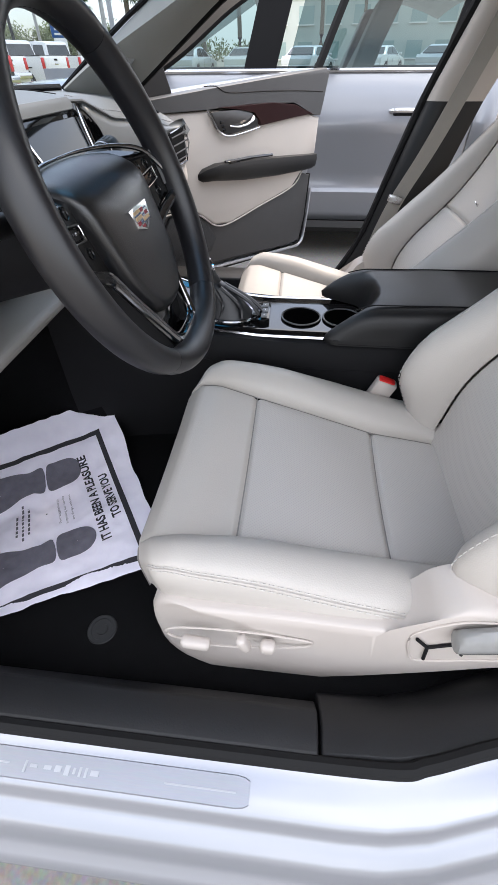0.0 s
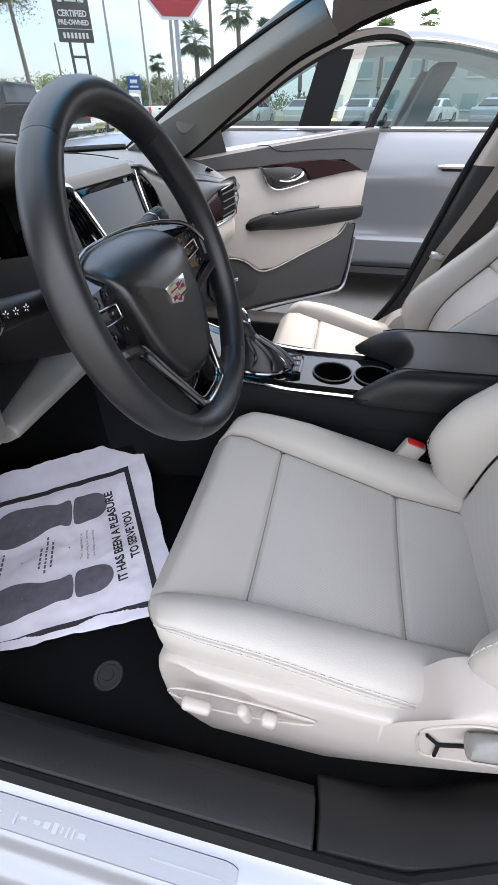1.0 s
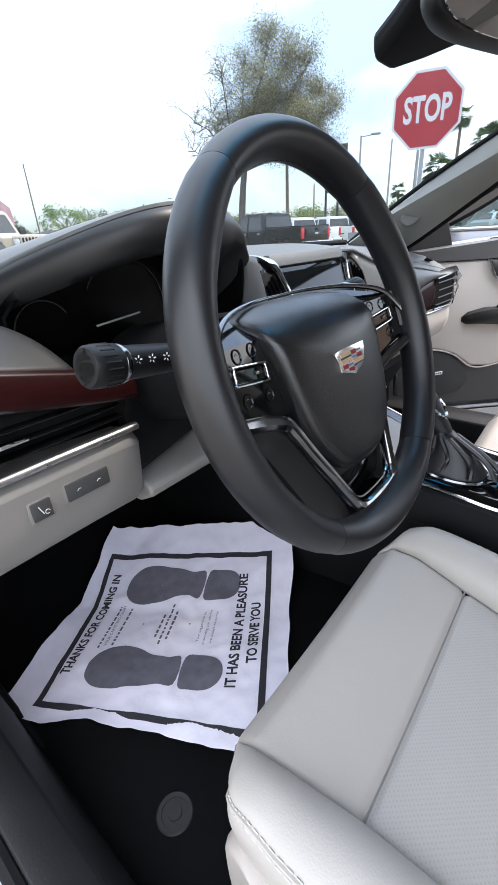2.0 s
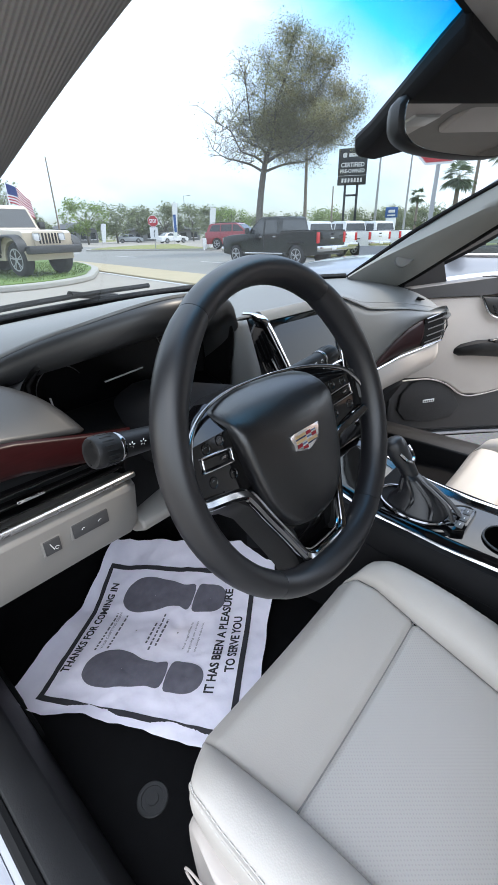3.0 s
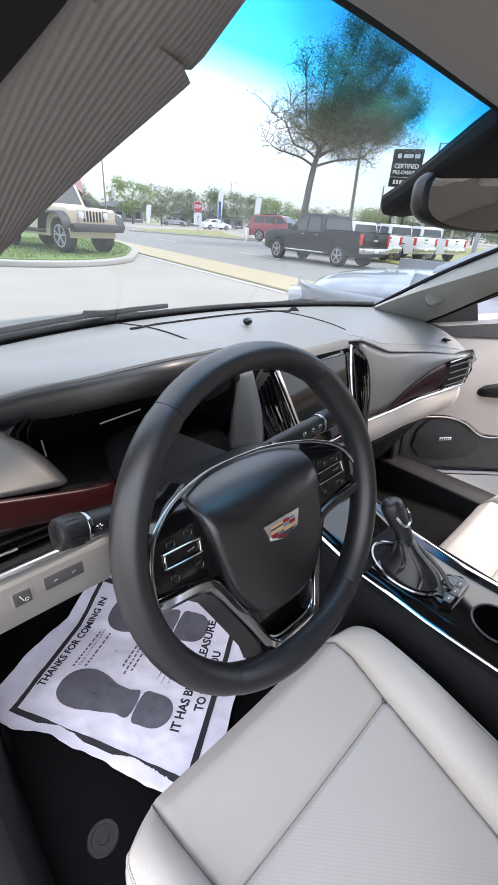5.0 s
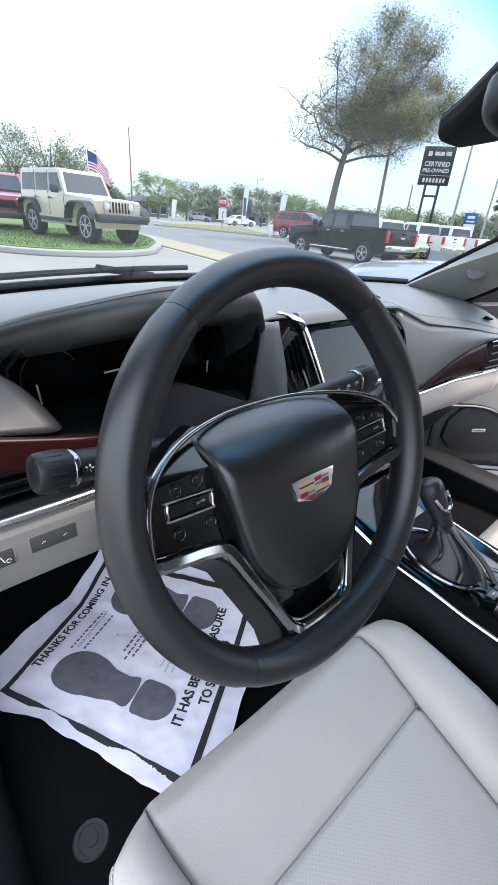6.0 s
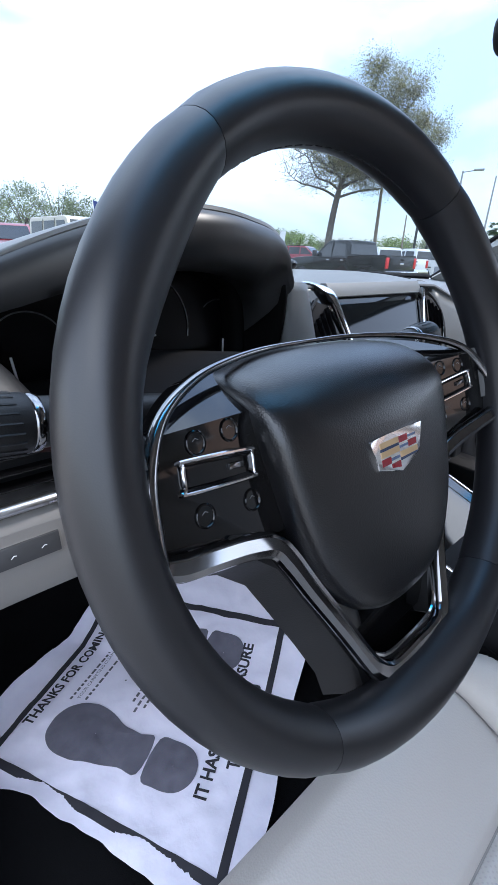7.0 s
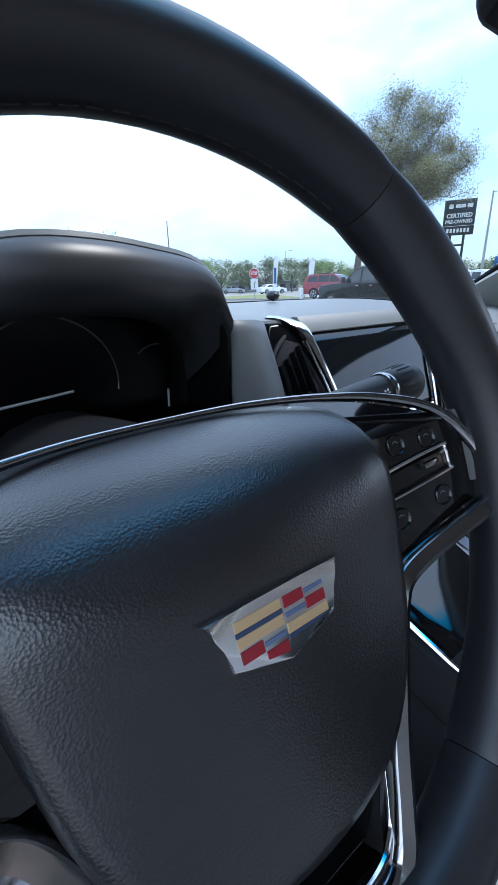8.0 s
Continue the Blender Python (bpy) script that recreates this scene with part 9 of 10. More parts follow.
def stop_sign(pos, az, size, name, label, post=0.0):
    st = thing(name, label, "road sign", (pos.x, pos.y, 0), "stop signs")
    M = Matrix.Translation(pos) @ facing(az)
    R = size / 2 / math.cos(math.pi / 8)
    for k, nm, z, mt in ((1.0, "plate", 0.0, WHITESIGN), (0.93, "red_face", 0.004, REDSIGN)):
        bm = nb()
        prism(bm, [(R * k * math.cos(math.pi / 8 + a * math.pi / 4), R * k * math.sin(math.pi / 8 + a * math.pi / 4)) for a in range(8)], 0.004, M @ Matrix.Translation((0, 0, z)))
        pl = part(nm, bm, mt, st)
    bm = text_mesh("STOP", size * 0.46, lambda x, y: M @ Vector((x, y, 0.010)), squash=0.62)
    part("printed_words", bm, WHITESIGN, pl, "white word on the red face")
    bm = nb()
    box(bm, M @ Vector((post, -pos.z / 2, -0.02)), (0.05, 0.03, pos.z + 0.3), 0.004, Matrix.Rotation(radians(-az), 4, "Z"))
    for k in range(24):
        box(bm, M @ Vector((post, 0.2 - pos.z + k * (pos.z - 0.3) / 24, -0.004)), (0.012, 0.004, 0.02), 0, Matrix.Rotation(radians(-az), 4, "Z"))
    part("post", bm, STEEL, st, "galvanised post")
    return st


stop_sign(Vector((5.41, 2.30, 2.17)), 70.6, 0.76, "stop_sign", "red octagonal stop sign on a perforated steel post")
fs = stop_sign(Vector((21.6, 29.0, 2.06)), 37, 0.76, "stop_sign", "distant red stop sign on a post in the median")
bm = nb()
M = Matrix.Translation(Vector((21.6, 29.0, 1.25))) @ facing(37)
prism(bm, [(-0.3, -0.4), (0.3, -0.4), (0.3, 0.4), (-0.3, 0.4)], 0.01, M)
pl = part("arrow_plate", bm, WHITESIGN, fs)
bm = nb()
tube(bm, [M @ Vector((0.02, -0.28, 0.02)), M @ Vector((0.0, 0.05, 0.02)), M @ Vector((0.10, 0.22, 0.02))], 0.03, 5)
part("arrow", bm, BLACKSIGN, pl)

# dealer sign on two posts
sg = thing("pylon_sign", "black used-car pylon sign with white words on two posts", "sign", tuple(polar(61, 35)))
M = Matrix.Translation(polar(61.0, 35, 5.05)) @ facing(61.0)
bm = nb()
box(bm, (0, 0, -0.15), (1.95, 2.15, 0.30), 0.03)
bmesh.ops.transform(bm, matrix=M, verts=bm.verts)
face_ = part("sign_box", bm, BLACKSIGN, sg)
for w, sz, y in (("CERTIFIED", 0.36, 0.10), ("PRE-OWNED", 0.30, -0.26)):
    bm = text_mesh(w, sz, lambda x, yy: M @ Vector((x, yy + y, 0.012)), squash=0.95)
    part("printed_words", bm, WHITESIGN, face_, "white words")
bm = nb()
for k in range(7):
    box(bm, (-0.63 + 0.21 * k, -0.80, 0.012), (0.13, 0.24, 0.006))
box(bm, (-0.55, 0.68, 0.012), (0.26, 0.26, 0.006), 0.05)
box(bm, (0.02, 0.68, 0.012), (0.60, 0.20, 0.006), 0.02)
box(bm, (0.58, 0.68, 0.012), (0.34, 0.24, 0.006), 0.05)
box(bm, (0, -0.52, 0.012), (1.9, 0.02, 0.004))
bmesh.ops.transform(bm, matrix=M, verts=bm.verts)
part("sign_bars", bm, WHITESIGN, face_, "plain white bars in place of names")
for x in (-0.42, 0.42):
    bm = nb()
    box(bm, (x, -3.1, -0.15), (0.16, 4.3, 0.16), 0.01)
    bmesh.ops.transform(bm, matrix=M, verts=bm.verts)
    part("post", bm, BLACKSIGN, sg)
bm = nb()
box(bm, (0, -1.7, -0.15), (0.84, 0.12, 0.1), 0.01)
bmesh.ops.transform(bm, matrix=M, verts=bm.verts)
part("crossbar", bm, BLACKSIGN, sg)

bs = thing("blue_sign", "small blue and white dealer sign on a white base", "sign", tuple(polar(65.8, 40)))
M = Matrix.Translation(polar(65.8, 40, 2.35)) @ facing(65.8)
bm = nb()
box(bm, (0, 0, 0), (0.95, 0.75, 0.12), 0.03)
bmesh.ops.transform(bm, matrix=M, verts=bm.verts)
part("sign_box", bm, BLUESIGN, bs)
bm = nb()
box(bm, (0, 0.08, 0.065), (0.5, 0.2, 0.01), 0.004)
box(bm, (0, -0.2, 0.065), (0.6, 0.1, 0.01), 0.004)
bmesh.ops.transform(bm, matrix=M, verts=bm.verts)
part("sign_bars", bm, WHITESIGN, bs)
bm = nb()
box(bm, (0, -1.35, 0), (0.8, 1.95, 0.10), 0.03)
bmesh.ops.transform(bm, matrix=M, verts=bm.verts)
part("base", bm, WHITESIGN, bs)


def light_pole(az, d, h, lean_az=90, arm_=1.3, name="street_lamp", label="grey steel car-park lamp on a tall pole", mt=None):
    lp = thing(name, label, "street lamp", tuple(polar(az, d)), "street lamps")
    p = polar(az, d)
    bm = nb()
    tube(bm, [p, p + Vector((0, 0, h * 0.5)), p + Vector((0, 0, h))], [0.13, 0.10, 0.07], 10)
    part("pole", bm, mt or STEEL, lp)
    if arm_:
        a = radians(az)
        r = Vector((math.cos(a), -math.sin(a), 0))
        bm = nb()
        tube(bm, [p + Vector((0, 0, h - 0.1)), p + Vector((0, 0, h)) + r * arm_ * 0.6], 0.04, 6)
        part("arm", bm, STEEL, lp)
        bm = nb()
        box(bm, p + Vector((0, 0, h + 0.03)) + r * arm_ * 0.75, (0.8, 0.35, 0.14), 0.04, Matrix.Rotation(-a, 4, "Z"))
        part("lamp_head", bm, STEEL, lp)
    return lp


light_pole(64.0, 45, 8.0, arm_=1.6)
light_pole(55.8, 31, 7.6, arm_=0, name="utility_pole", label="bare grey pole behind the tree", mt=POLEWOOD)
light_pole(27.1, 72, 10.8, arm_=0, name="utility_pole", label="wooden utility pole by the far road", mt=POLEWOOD)
light_pole(70.0, 30, 5.5, arm_=0, name="utility_pole", label="thin grey steel pole beside the road", mt=STEEL)
light_pole(67.3, 55, 9.0, arm_=0, name="utility_pole", label="thin grey steel pole beside the road", mt=STEEL)
light_pole(59.0, 60, 6.0, arm_=0, name="utility_pole", label="thin wooden pole beside the road", mt=POLEWOOD)
light_pole(41.5, 110, 9.0, arm_=1.5)

# flag on a leaning staff
fl = thing("flag", "striped flag with a blue corner on a white pole", "flag", tuple(polar(22.6, 40)))
p0 = polar(22.6, 40)
bm = nb()
tube(bm, [p0, p0 + Vector((0, 0, 5.0))], 0.035, 8)
part("pole", bm, WHITESIGN, fl)
FL_R = Vector((math.cos(radians(22.6)), -math.sin(radians(22.6)), 0))


def flag_pt(u, v):
    return p0 + Vector((0, 0, 4.75 - 1.25 * v - 0.85 * u * u - 0.25 * u)) + FL_R * (1.45 * u + 0.06 * math.sin(7 * u)) + Vector((0, 0.14 * math.sin(9 * u + 2 * v), 0))


FLAGRED = mat("flag_red", (0.42, 0.03, 0.05), 0.8, var=0.1)
FLAGWHITE = mat("flag_white", (0.7, 0.7, 0.7), 0.8, var=0.05)
FLAGBLUE = mat("flag_blue", (0.03, 0.05, 0.18), 0.8, var=0.1)
for k in range(13):
    bm = nb()
    sheet(bm, lambda u, v: flag_pt(u, (k + v) / 13), 16, 1)
    part("stripe", bm, FLAGRED if k % 2 == 0 else FLAGWHITE, fl)
bm = nb()
sheet(bm, lambda u, v: flag_pt(u * 0.42, v * 7 / 13) + Vector((-0.3, -0.9, 0)).normalized() * 0.02, 8, 6)
part("canton", bm, FLAGBLUE, fl)

# feather banner and pale pennants along the road
for az, d, h, mt, lb in ((39.9, 56, 4.6, BLUESIGN, "blue and white feather banner on a bowed staff"), (44.3, 48, 3.6, WHITESIGN, "white feather banner on a bowed staff"), (31.5, 60, 2.6, WHITESIGN, "white roadside sign board")):
    bn = thing("feather_banner", lb, "banner", tuple(polar(az, d)), "roadside banners")
    p = polar(az, d)
    a = radians(az)
    r = Vector((math.cos(a), -math.sin(a), 0))
    bm = nb()
    tube(bm, smooth_path([p, p + Vector((0, 0, h * 0.6)), p + Vector((0, 0, h * 0.9)) + r * 0.15, p + Vector((0, 0, h)) + r * 0.5], 5), 0.025, 6)
    part("staff", bm, STEEL, bn)
    bm = nb()
    sheet(bm, lambda u, v: p + Vector((0, 0, h * (0.18 + 0.78 * v))) + r * (0.05 + 0.62 * u * (0.6 + 0.6 * v * (1 - 0.4 * v)) + 0.1 * v * v), 4, 12)
    part("cloth", bm, WHITESIGN, bn)
    bm = nb()
    sheet(bm, lambda u, v: p + Vector((0, 0, h * (0.30 + 0.40 * v))) + r * (0.14 + 0.30 * u) + Vector((-math.sin(a), -math.cos(a), 0)) * 0.02, 2, 6)
    part("printed_field", bm, mt, bn)

# low white fence by the maroon car
fn = thing("white_fence", "low white rail fence beside the road", "fence", (23, 25, 0))
for k in range(7):
    q = Vector((22.3 + 1.25 * k, 24.3 + 1.1 * k, 0.1))
    bm = nb()
    box(bm, q + Vector((0, 0, 0.35)), (0.09, 0.09, 0.8), 0.01)
    part("post", bm, WHITESIGN, fn)
for z in (0.35, 0.70):
    bm = nb()
    tube(bm, [(22.3, 24.3, z + 0.1), (22.3 + 7.5, 24.3 + 6.6, z + 0.1)], 0.035, 6)
    part("rail", bm, WHITESIGN, fn)


# ---- trees ----
def leaf_cloud(verts, faces, c, r, n, size, rnd, squash=0.8):
    for _ in range(n):
        d = Vector((rnd.gauss(0, 1), rnd.gauss(0, 1), rnd.gauss(0, 1) * squash))
        d = d.normalized() * r * rnd.random() ** 0.45
        p = c + d
        a = Vector((rnd.uniform(-1, 1), rnd.uniform(-1, 1), rnd.uniform(-1, 1))).normalized()
        b = a.orthogonal().normalized()
        s = size * rnd.uniform(0.6, 1.4)
        i = len(verts)
        verts += [p - a * s, p + b * s * 0.45, p + a * s, p - b * s * 0.45]
        faces.append((i, i + 1, i + 2, i + 3))


def crown_part(tree, verts, faces, mt, label=""):
    me = bpy.data.meshes.new("crown")
    me.from_pydata([tuple(v) for v in verts], [], faces)
    me.materials.append(mt)
    ob = new("crown", me)
    ob.parent = tree
    ob.matrix_parent_inverse = tree.matrix_basis.inverted()
    if label:
        tagged(ob, label)
    return ob


def oak(base, seed=3):
    rnd = random.Random(seed)
    tree = thing("oak_tree", "spreading oak with a leaning trunk and thin olive crown", "tree", tuple(base))
    bm = nb()
    trunk = smooth_path([base + Vector(v) for v in ((0, 0, -0.1), (0.05, 0, 1.5), (0.25, 0, 3.0), (0.46, -0.05, 4.2), (0.62, -0.15, 4.9), (0.85, -0.35, 5.6), (1.05, -0.55, 6.3))], 4)
    tube(bm, trunk, [lerp(0.21, 0.075, (k / (len(trunk) - 1)) ** 1.6) for k in range(len(trunk))], 12)
    part("trunk", bm, BARK, tree, "grey bark trunk", smooth=60)
    R = Vector((math.cos(radians(52)), -math.sin(radians(52)), 0))
    F_ = Vector((math.sin(radians(52)), math.cos(radians(52)), 0))
    tips = []
    top = base + Vector((0.5, 0, 4.7))
    mains = [(-2.9, 0.4, 0.75), (-2.5, -0.9, 1.7), (-1.7, 1.0, 2.6), (-0.9, -1.0, 3.7), (0.3, 0.9, 4.6), (1.5, -0.7, 5.1), (2.7, 0.8, 4.8), (3.7, -0.9, 4.0), (4.6, 0.6, 3.0), (5.0, -0.8, 1.9), (4.7, 1.2, 0.8), (3.4, -1.8, 1.6), (2.4, 2.0, 3.0), (1.2, -2.1, 3.2), (0.6, 2.0, 2.2)]
    for mi, (a, f, h) in enumerate(mains):
        bm = nb()
        e = top + R * a + F_ * f + Vector((0, 0, h))
        # limbs leave the fork steeply outward, then turn up
        m = top.lerp(e, 0.42) + R * a * 0.10 + Vector((rnd.uniform(-.25, .25), rnd.uniform(-.25, .25), -0.10 * h + rnd.uniform(-0.25, 0.15)))
        m2 = top.lerp(e, 0.75) + Vector((rnd.uniform(-.3, .3), rnd.uniform(-.3, .3), rnd.uniform(-0.3, 0.3)))
        s_ = trunk[int(lerp(12, 22, min(1.0, max(0.0, (h - 0.8) / 3.6))))]
        limb = smooth_path([s_, s_.lerp(m, 0.45) + Vector((0, 0, 0.10)), m, m2, e], 4)
        tube(bm, limb, [lerp(0.085, 0.014, (k / (len(limb) - 1)) ** 0.7) for k in range(len(limb))], 8)
        for k in range(4, len(limb)):
            for _ in range(2):
                d = Vector((rnd.uniform(-1, 1), rnd.uniform(-1, 1), rnd.uniform(-0.35, 1))) * rnd.uniform(0.5, 1.05)
                t1 = limb[k] + d
                mid_ = limb[k].lerp(t1, 0.5) + Vector((rnd.uniform(-.2, .2), rnd.uniform(-.2, .2), rnd.uniform(-.2, .2)))
                tube(bm, [limb[k], mid_, t1], [0.024, 0.014, 0.006], 5)
                tips.append((t1, a, k))
                for _ in range(5):
                    d2 = Vector((rnd.uniform(-1, 1), rnd.uniform(-1, 1), rnd.uniform(-0.5, 1))) * rnd.uniform(0.35, 0.95)
                    t2 = t1 + d2 * 0.7
                    tube(bm, [mid_.lerp(t1, rnd.random()), t2], [0.011, 0.004], 4)
                    tips.append((t2, a, k))
        part("limb", bm, BARK, tree, smooth=60)
    vs_, fs_ = [], []
    for t1, a, k in tips:
        # bare on the door side, thickest at the far side and towards the top; a little bare wood round the fork
        away, up_ = (t1 - top).dot(R), t1.z - top.z
        dens = 9 if away < -1.6 else 22 if away < -0.4 else 55 if away < 0.8 else 90
        dens = int(dens * (0.35 if up_ < 0.7 and away < 2.2 else 0.8 if up_ < 1.6 else 1.0))
        leaf_cloud(vs_, fs_, t1, 0.55, dens, 0.048, rnd)
    crown_part(tree, vs_, fs_, OAKLEAF, "thin olive-green leaves")
    return tree


oak(polar(50.2, 28))


def palm(base, h, name="palm_tree", seed=1, lean_=0.3, sc=1.0):
    rnd = random.Random(seed)
    tree = thing(name, "tall fan palm with a thin trunk and ragged crown", "tree", tuple(base), "palms")
    bm = nb()
    top = base + Vector((lean_, lean_ * 0.5, h))
    tp_ = smooth_path([base, base + Vector((0.0, 0, h * 0.5)), top], 5)
    tube(bm, tp_, [lerp(0.22, 0.14, k / (len(tp_) - 1)) for k in range(len(tp_))], 9)
    part("trunk", bm, PALMBARK, tree)
    vs_, fs_ = [], []
    for k in range(34):
        az_, el = rnd.uniform(0, 6.283), rnd.uniform(-0.9, 1.25)
        d = Vector((math.cos(az_) * math.cos(el), math.sin(az_) * math.cos(el), math.sin(el)))
        L_ = rnd.uniform(0.9, 1.3) * sc
        hub_ = top + d * L_ * 0.55
        side = d.cross(Vector((0, 0, 1))).normalized()
        upn = side.cross(d)
        i = len(vs_)
        vs_ += [top + side * 0.02, top - side * 0.02, hub_]
        fs_.append((i, i + 1, i + 2))
        for j in range(13):
            a = lerp(-1.35, 1.35, j / 12)
            dd = (d * math.cos(a) + side * math.sin(a)).normalized()
            tip = hub_ + dd * L_ * 0.75 * rnd.uniform(0.8, 1.05) + Vector((0, 0, -0.22 * L_))
            w = upn.cross(dd).normalized() * 0.045
            i = len(vs_)
            vs_ += [hub_, hub_.lerp(tip, 0.5) + w + Vector((0, 0, 0.05)), tip, hub_.lerp(tip, 0.5) - w + Vector((0, 0, 0.05))]
            fs_.append((i, i + 1, i + 2, i + 3))
    crown_part(tree, vs_, fs_, PALMLEAF, "green fan fronds")
    return tree


for k, (az, d, h) in enumerate(((72.4, 40, 4.6), (76.7, 42, 6.4), (74.0, 60, 11.0), (79.5, 55, 6.5), (83.0, 48, 5.4), (86.5, 60, 8.0), (91.0, 52, 6.0), (95.0, 60, 7.5), (68.5, 75, 5.5))):
    palm(polar(az, d), h, seed=k + 2)


def bush_tree(base, h, w, seed, mt, n=38, leaf=0.16, trunk=True):
    rnd = random.Random(seed)
    tree = thing("broadleaf_tree", "hazy green broadleaf tree in the distance" if h > 4 else "low green shrub beside the road", "tree", tuple(base), "distant trees")
    bm = nb()
    tube(bm, [base, base + Vector((0, 0, h * 0.55))], [0.16, 0.08], 7)
    for _ in range(7):
        e = base + Vector((rnd.uniform(-w, w) * 0.4, rnd.uniform(-w, w) * 0.4, h * rnd.uniform(0.6, 0.85)))
        tube(bm, [base + Vector((0, 0, h * rnd.uniform(0.2, 0.5))), e], [0.07, 0.02], 5)
    part("trunk", bm, BARK, tree)
    vs_, fs_ = [], []
    for _ in range(n):
        a, rr = rnd.uniform(0, 6.283), math.sqrt(rnd.random()) * w * 0.5
        z = rnd.uniform(0.30, 0.92) * h
        rr *= 1.15 - abs(z / h - 0.55) * 1.1
        leaf_cloud(vs_, fs_, base + Vector((rr * math.cos(a), rr * math.sin(a), z)), w * rnd.uniform(0.10, 0.2), 100, leaf, rnd)
    crown_part(tree, vs_, fs_, mt)
    return tree


far = [(15.5, 46, 6.6, 6.0, FARLEAF), (18.5, 48, 7.4, 6.5, FARLEAF), (21.0, 46, 5.6, 4.5, FARLEAF), (12.5, 60, 6.5, 7, FARLEAF), (9.0, 70, 6.5, 8, FARLEAF), (24.2, 80, 5.0, 5, FARLEAF), (30.0, 78, 6.6, 6.0, BRIGHTLEAF), (33.3, 85, 6.2, 7.0, FARLEAF), (36.0, 88, 6.0, 6.5, FARLEAF), (39.0, 88, 6.2, 7, FARLEAF), (42.3, 85, 5.8, 6, FARLEAF), (46.8, 58, 4.0, 4.6, BRIGHTLEAF), (44.8, 75, 5.0, 5, FARLEAF), (50.5, 80, 3.8, 6, FARLEAF), (54.0, 85, 4.0, 7, FARLEAF), (57.5, 80, 4.2, 7, BRIGHTLEAF), (60.5, 90, 4.2, 7, FARLEAF), (63.5, 85, 4.0, 7, FARLEAF), (66.5, 80, 4.4, 6, FARLEAF), (69.5, 90, 4.8, 7, FARLEAF), (73, 95, 4.6, 8, FARLEAF), (77, 95, 4.6, 8, FARLEAF)]
for k, (az, d, h, w, mt) in enumerate(far):
    bush_tree(polar(az, d), h, w, 20 + k, mt, leaf=0.13 * d / 60)
# continuous far woodland
rnd = random.Random(99)
vs_, fs_ = [], []
for k in range(420):
    az, d = rnd.uniform(-35, 110), rnd.uniform(125, 150)
    c = polar(az, d, rnd.uniform(0.5, 3.8 if az < 48 else 2.6))
    leaf_cloud(vs_, fs_, c, rnd.uniform(1.6, 2.8), 46, 0.42, rnd)
me = bpy.data.meshes.new("far_woods")
me.from_pydata([tuple(v) for v in vs_], [], fs_)
me.materials.append(FARLEAF)
tagged(new("far_woods", me), "hazy green woods along the horizon", "woods", kind="stuff")

# ---- buildings ----
STUCCO = mat("pale_stucco", (0.50, 0.54, 0.52), 0.85, var=0.08, scale=1.0)
PEACH = mat("peach_stucco", (0.52, 0.36, 0.28), 0.85, var=0.08, scale=1.0)
DARKROOF = mat("dark_shingle_roof", (0.07, 0.07, 0.075), 0.85, var=0.2, scale=2)


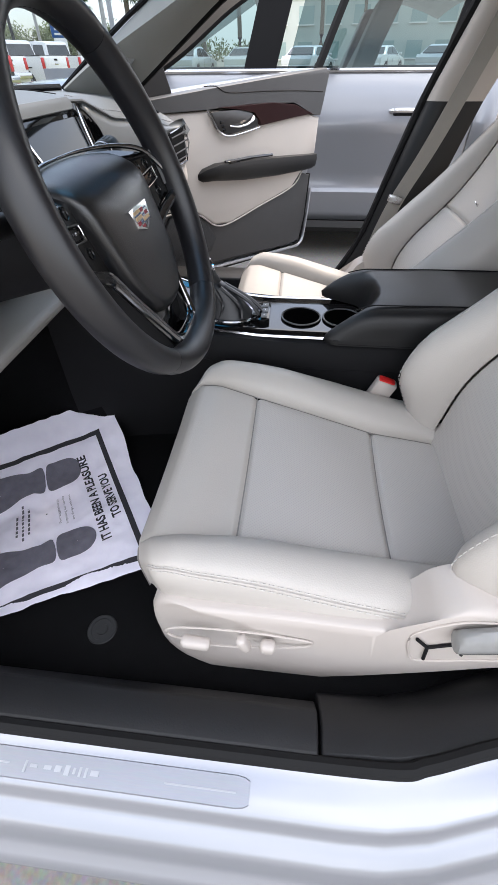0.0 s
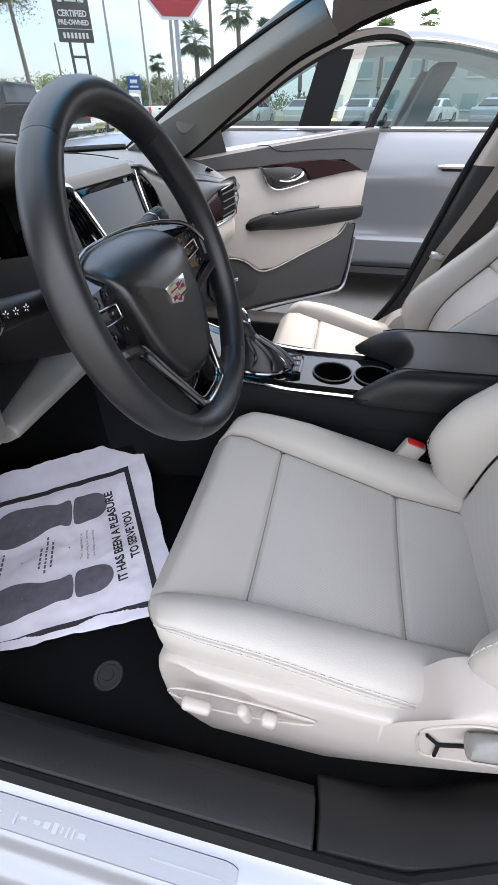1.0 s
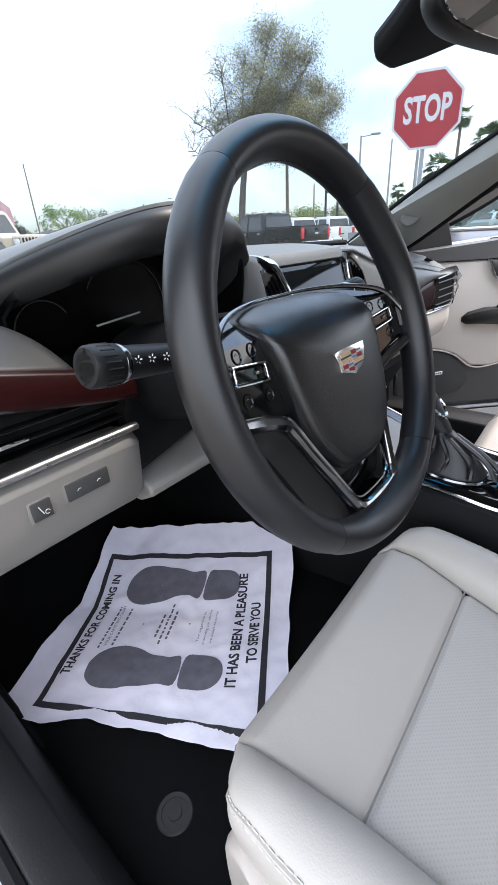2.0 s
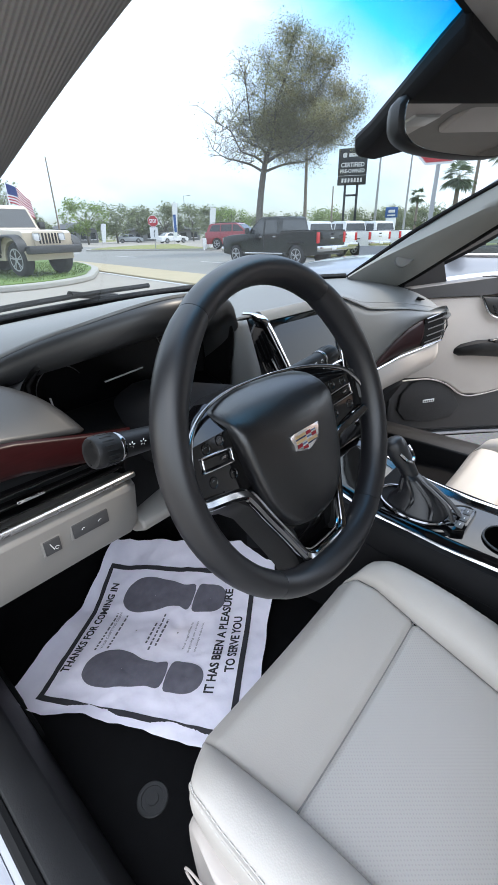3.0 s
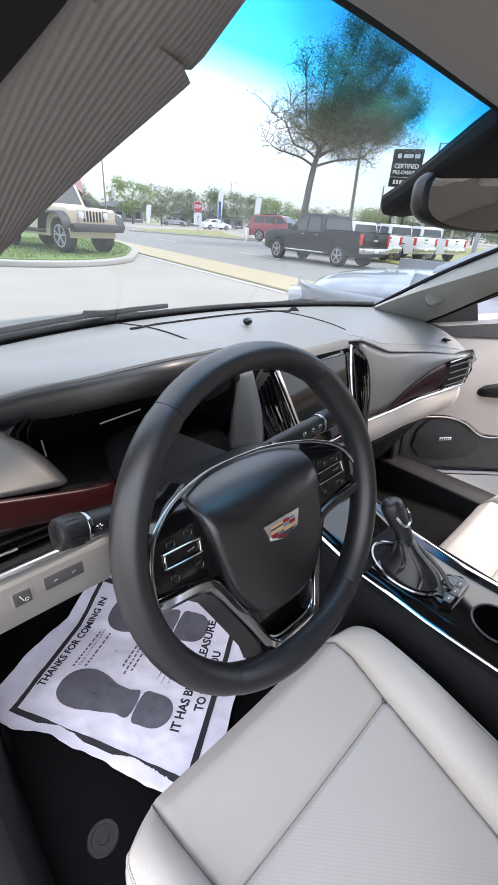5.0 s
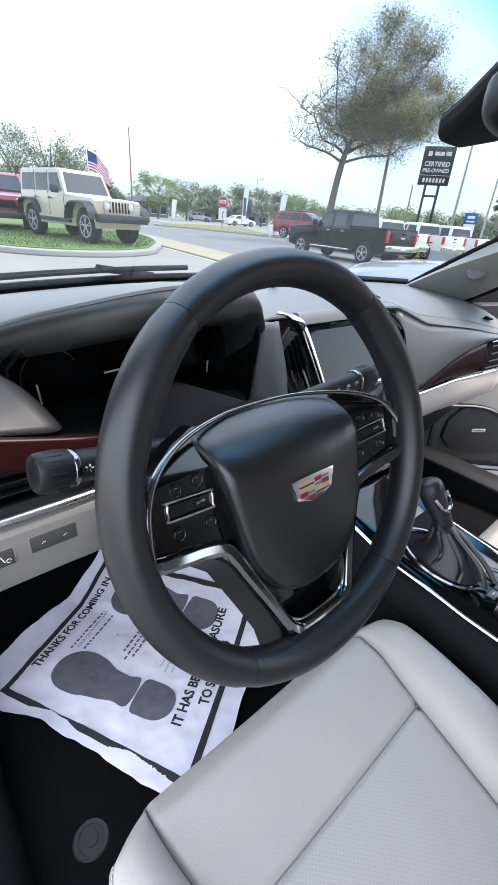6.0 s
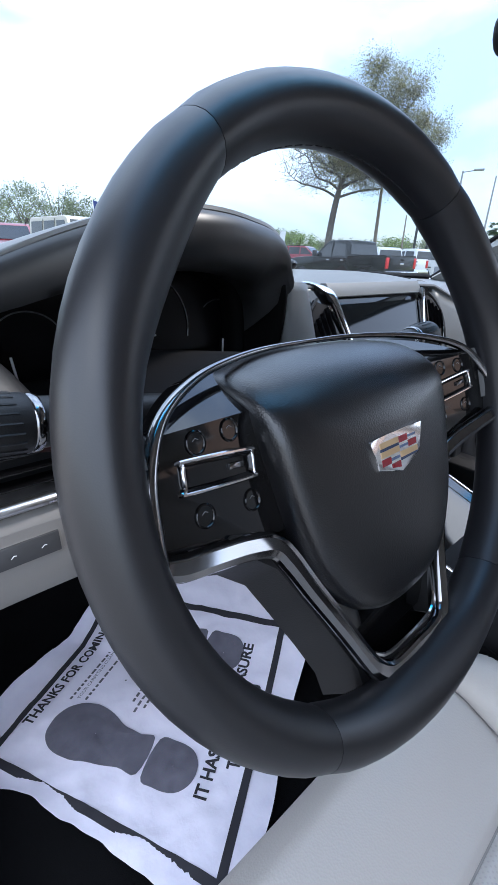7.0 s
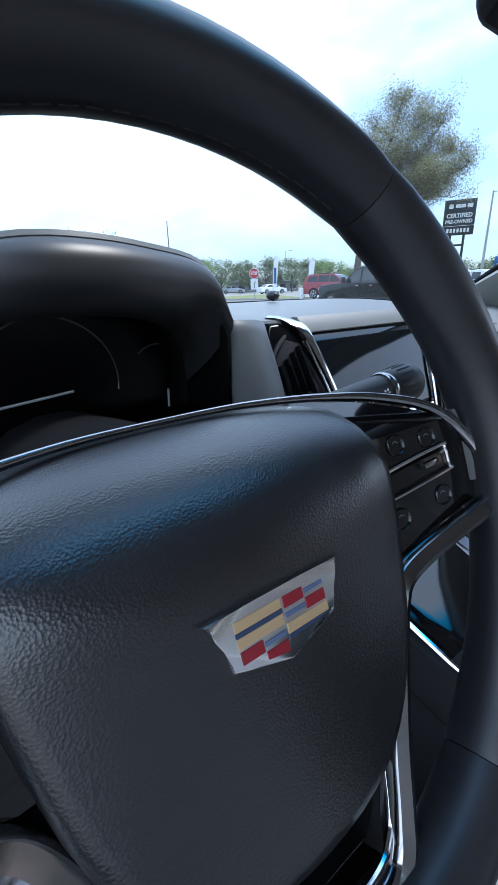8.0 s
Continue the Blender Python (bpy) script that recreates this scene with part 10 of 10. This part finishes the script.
def house(name, label, az, d, w, dep, h, wall_mt, roof_mt, n_win, storeys=1, hip=1.2, pane=None):
    M = Matrix.Translation(polar(az, d)) @ facing(az)
    hs = thing(name, label, "building", tuple(polar(az, d)))
    bm = nb()
    box(bm, (0, h / 2, -dep / 2), (w, h, dep))
    bmesh.ops.transform(bm, matrix=M, verts=bm.verts)
    part("wall", bm, wall_mt, hs)
    bm = nb()
    if hip:
        loft(bm, [[(-w / 2 - 0.5, h, 0.5), (w / 2 + 0.5, h, 0.5), (w / 2 + 0.5, h, -dep - 0.5), (-w / 2 - 0.5, h, -dep - 0.5)], [(-w / 2 - 0.5, h + 0.2, 0.5), (w / 2 + 0.5, h + 0.2, 0.5), (w / 2 + 0.5, h + 0.2, -dep - 0.5), (-w / 2 - 0.5, h + 0.2, -dep - 0.5)], [(-w / 2 + dep * 0.4, h + hip, -dep * 0.45), (w / 2 - dep * 0.4, h + hip, -dep * 0.45), (w / 2 - dep * 0.4, h + hip, -dep * 0.55), (-w / 2 + dep * 0.4, h + hip, -dep * 0.55)]])
    else:
        box(bm, (0, h + 0.2, -dep / 2), (w + 0.4, 0.5, dep + 0.4))
    bmesh.ops.transform(bm, matrix=M, verts=bm.verts)
    part("roof", bm, roof_mt, hs)
    for st_ in range(storeys):
        for k in range(n_win):
            x = lerp(-w / 2, w / 2, (k + 0.5) / n_win)
            zc = h / storeys * (st_ + 0.52)
            bm = nb()
            box(bm, (x, zc, 0.0), (w / n_win * 0.55, h / storeys * 0.5, 0.12))
            bmesh.ops.transform(bm, matrix=M, verts=bm.verts)
            wn = part("window", bm, pane or WINDOW, hs)
            bm = nb()
            box(bm, (x, zc - h / storeys * 0.27, 0.05), (w / n_win * 0.62, 0.1, 0.2))
            bmesh.ops.transform(bm, matrix=M, verts=bm.verts)
            part("window_sill", bm, WHITESIGN, wn)
    return hs


house("low_building", "low dark-roofed building across the road", 28.5, 98, 9, 8, 2.4, mat("grey_wall", (0.16, 0.16, 0.16), 0.85), DARKROOF, 5, 1, 1.3)
house("long_building", "long low dark building behind the trees", 38.5, 100, 16, 8, 2.0, mat("grey_wall", (0.16, 0.16, 0.16), 0.85), DARKROOF, 7, 1, 0.8)
house("showroom", "pale two-storey showroom beyond the parked cars", 96, 60, 22, 14, 5.2, STUCCO, STUCCO, 8, 2, 0, mat("pale_teal_pane", (0.30, 0.40, 0.40), 0.15))
house("peach_building", "peach stucco building behind the car", 150, 25, 30, 10, 6.0, PEACH, PEACH, 8, 2, 0)
for k, (az, d) in enumerate(((78, 34), (84, 36), (90, 34), (97, 38), (103, 36))):
    vehicle("parked_sedan", "pale sedan parked beyond the neighbour", "car", sedan_spec(WHITEP if k % 2 else SILVP), tuple(polar(az, d, 0.0)), 20 + az, "far parked cars")
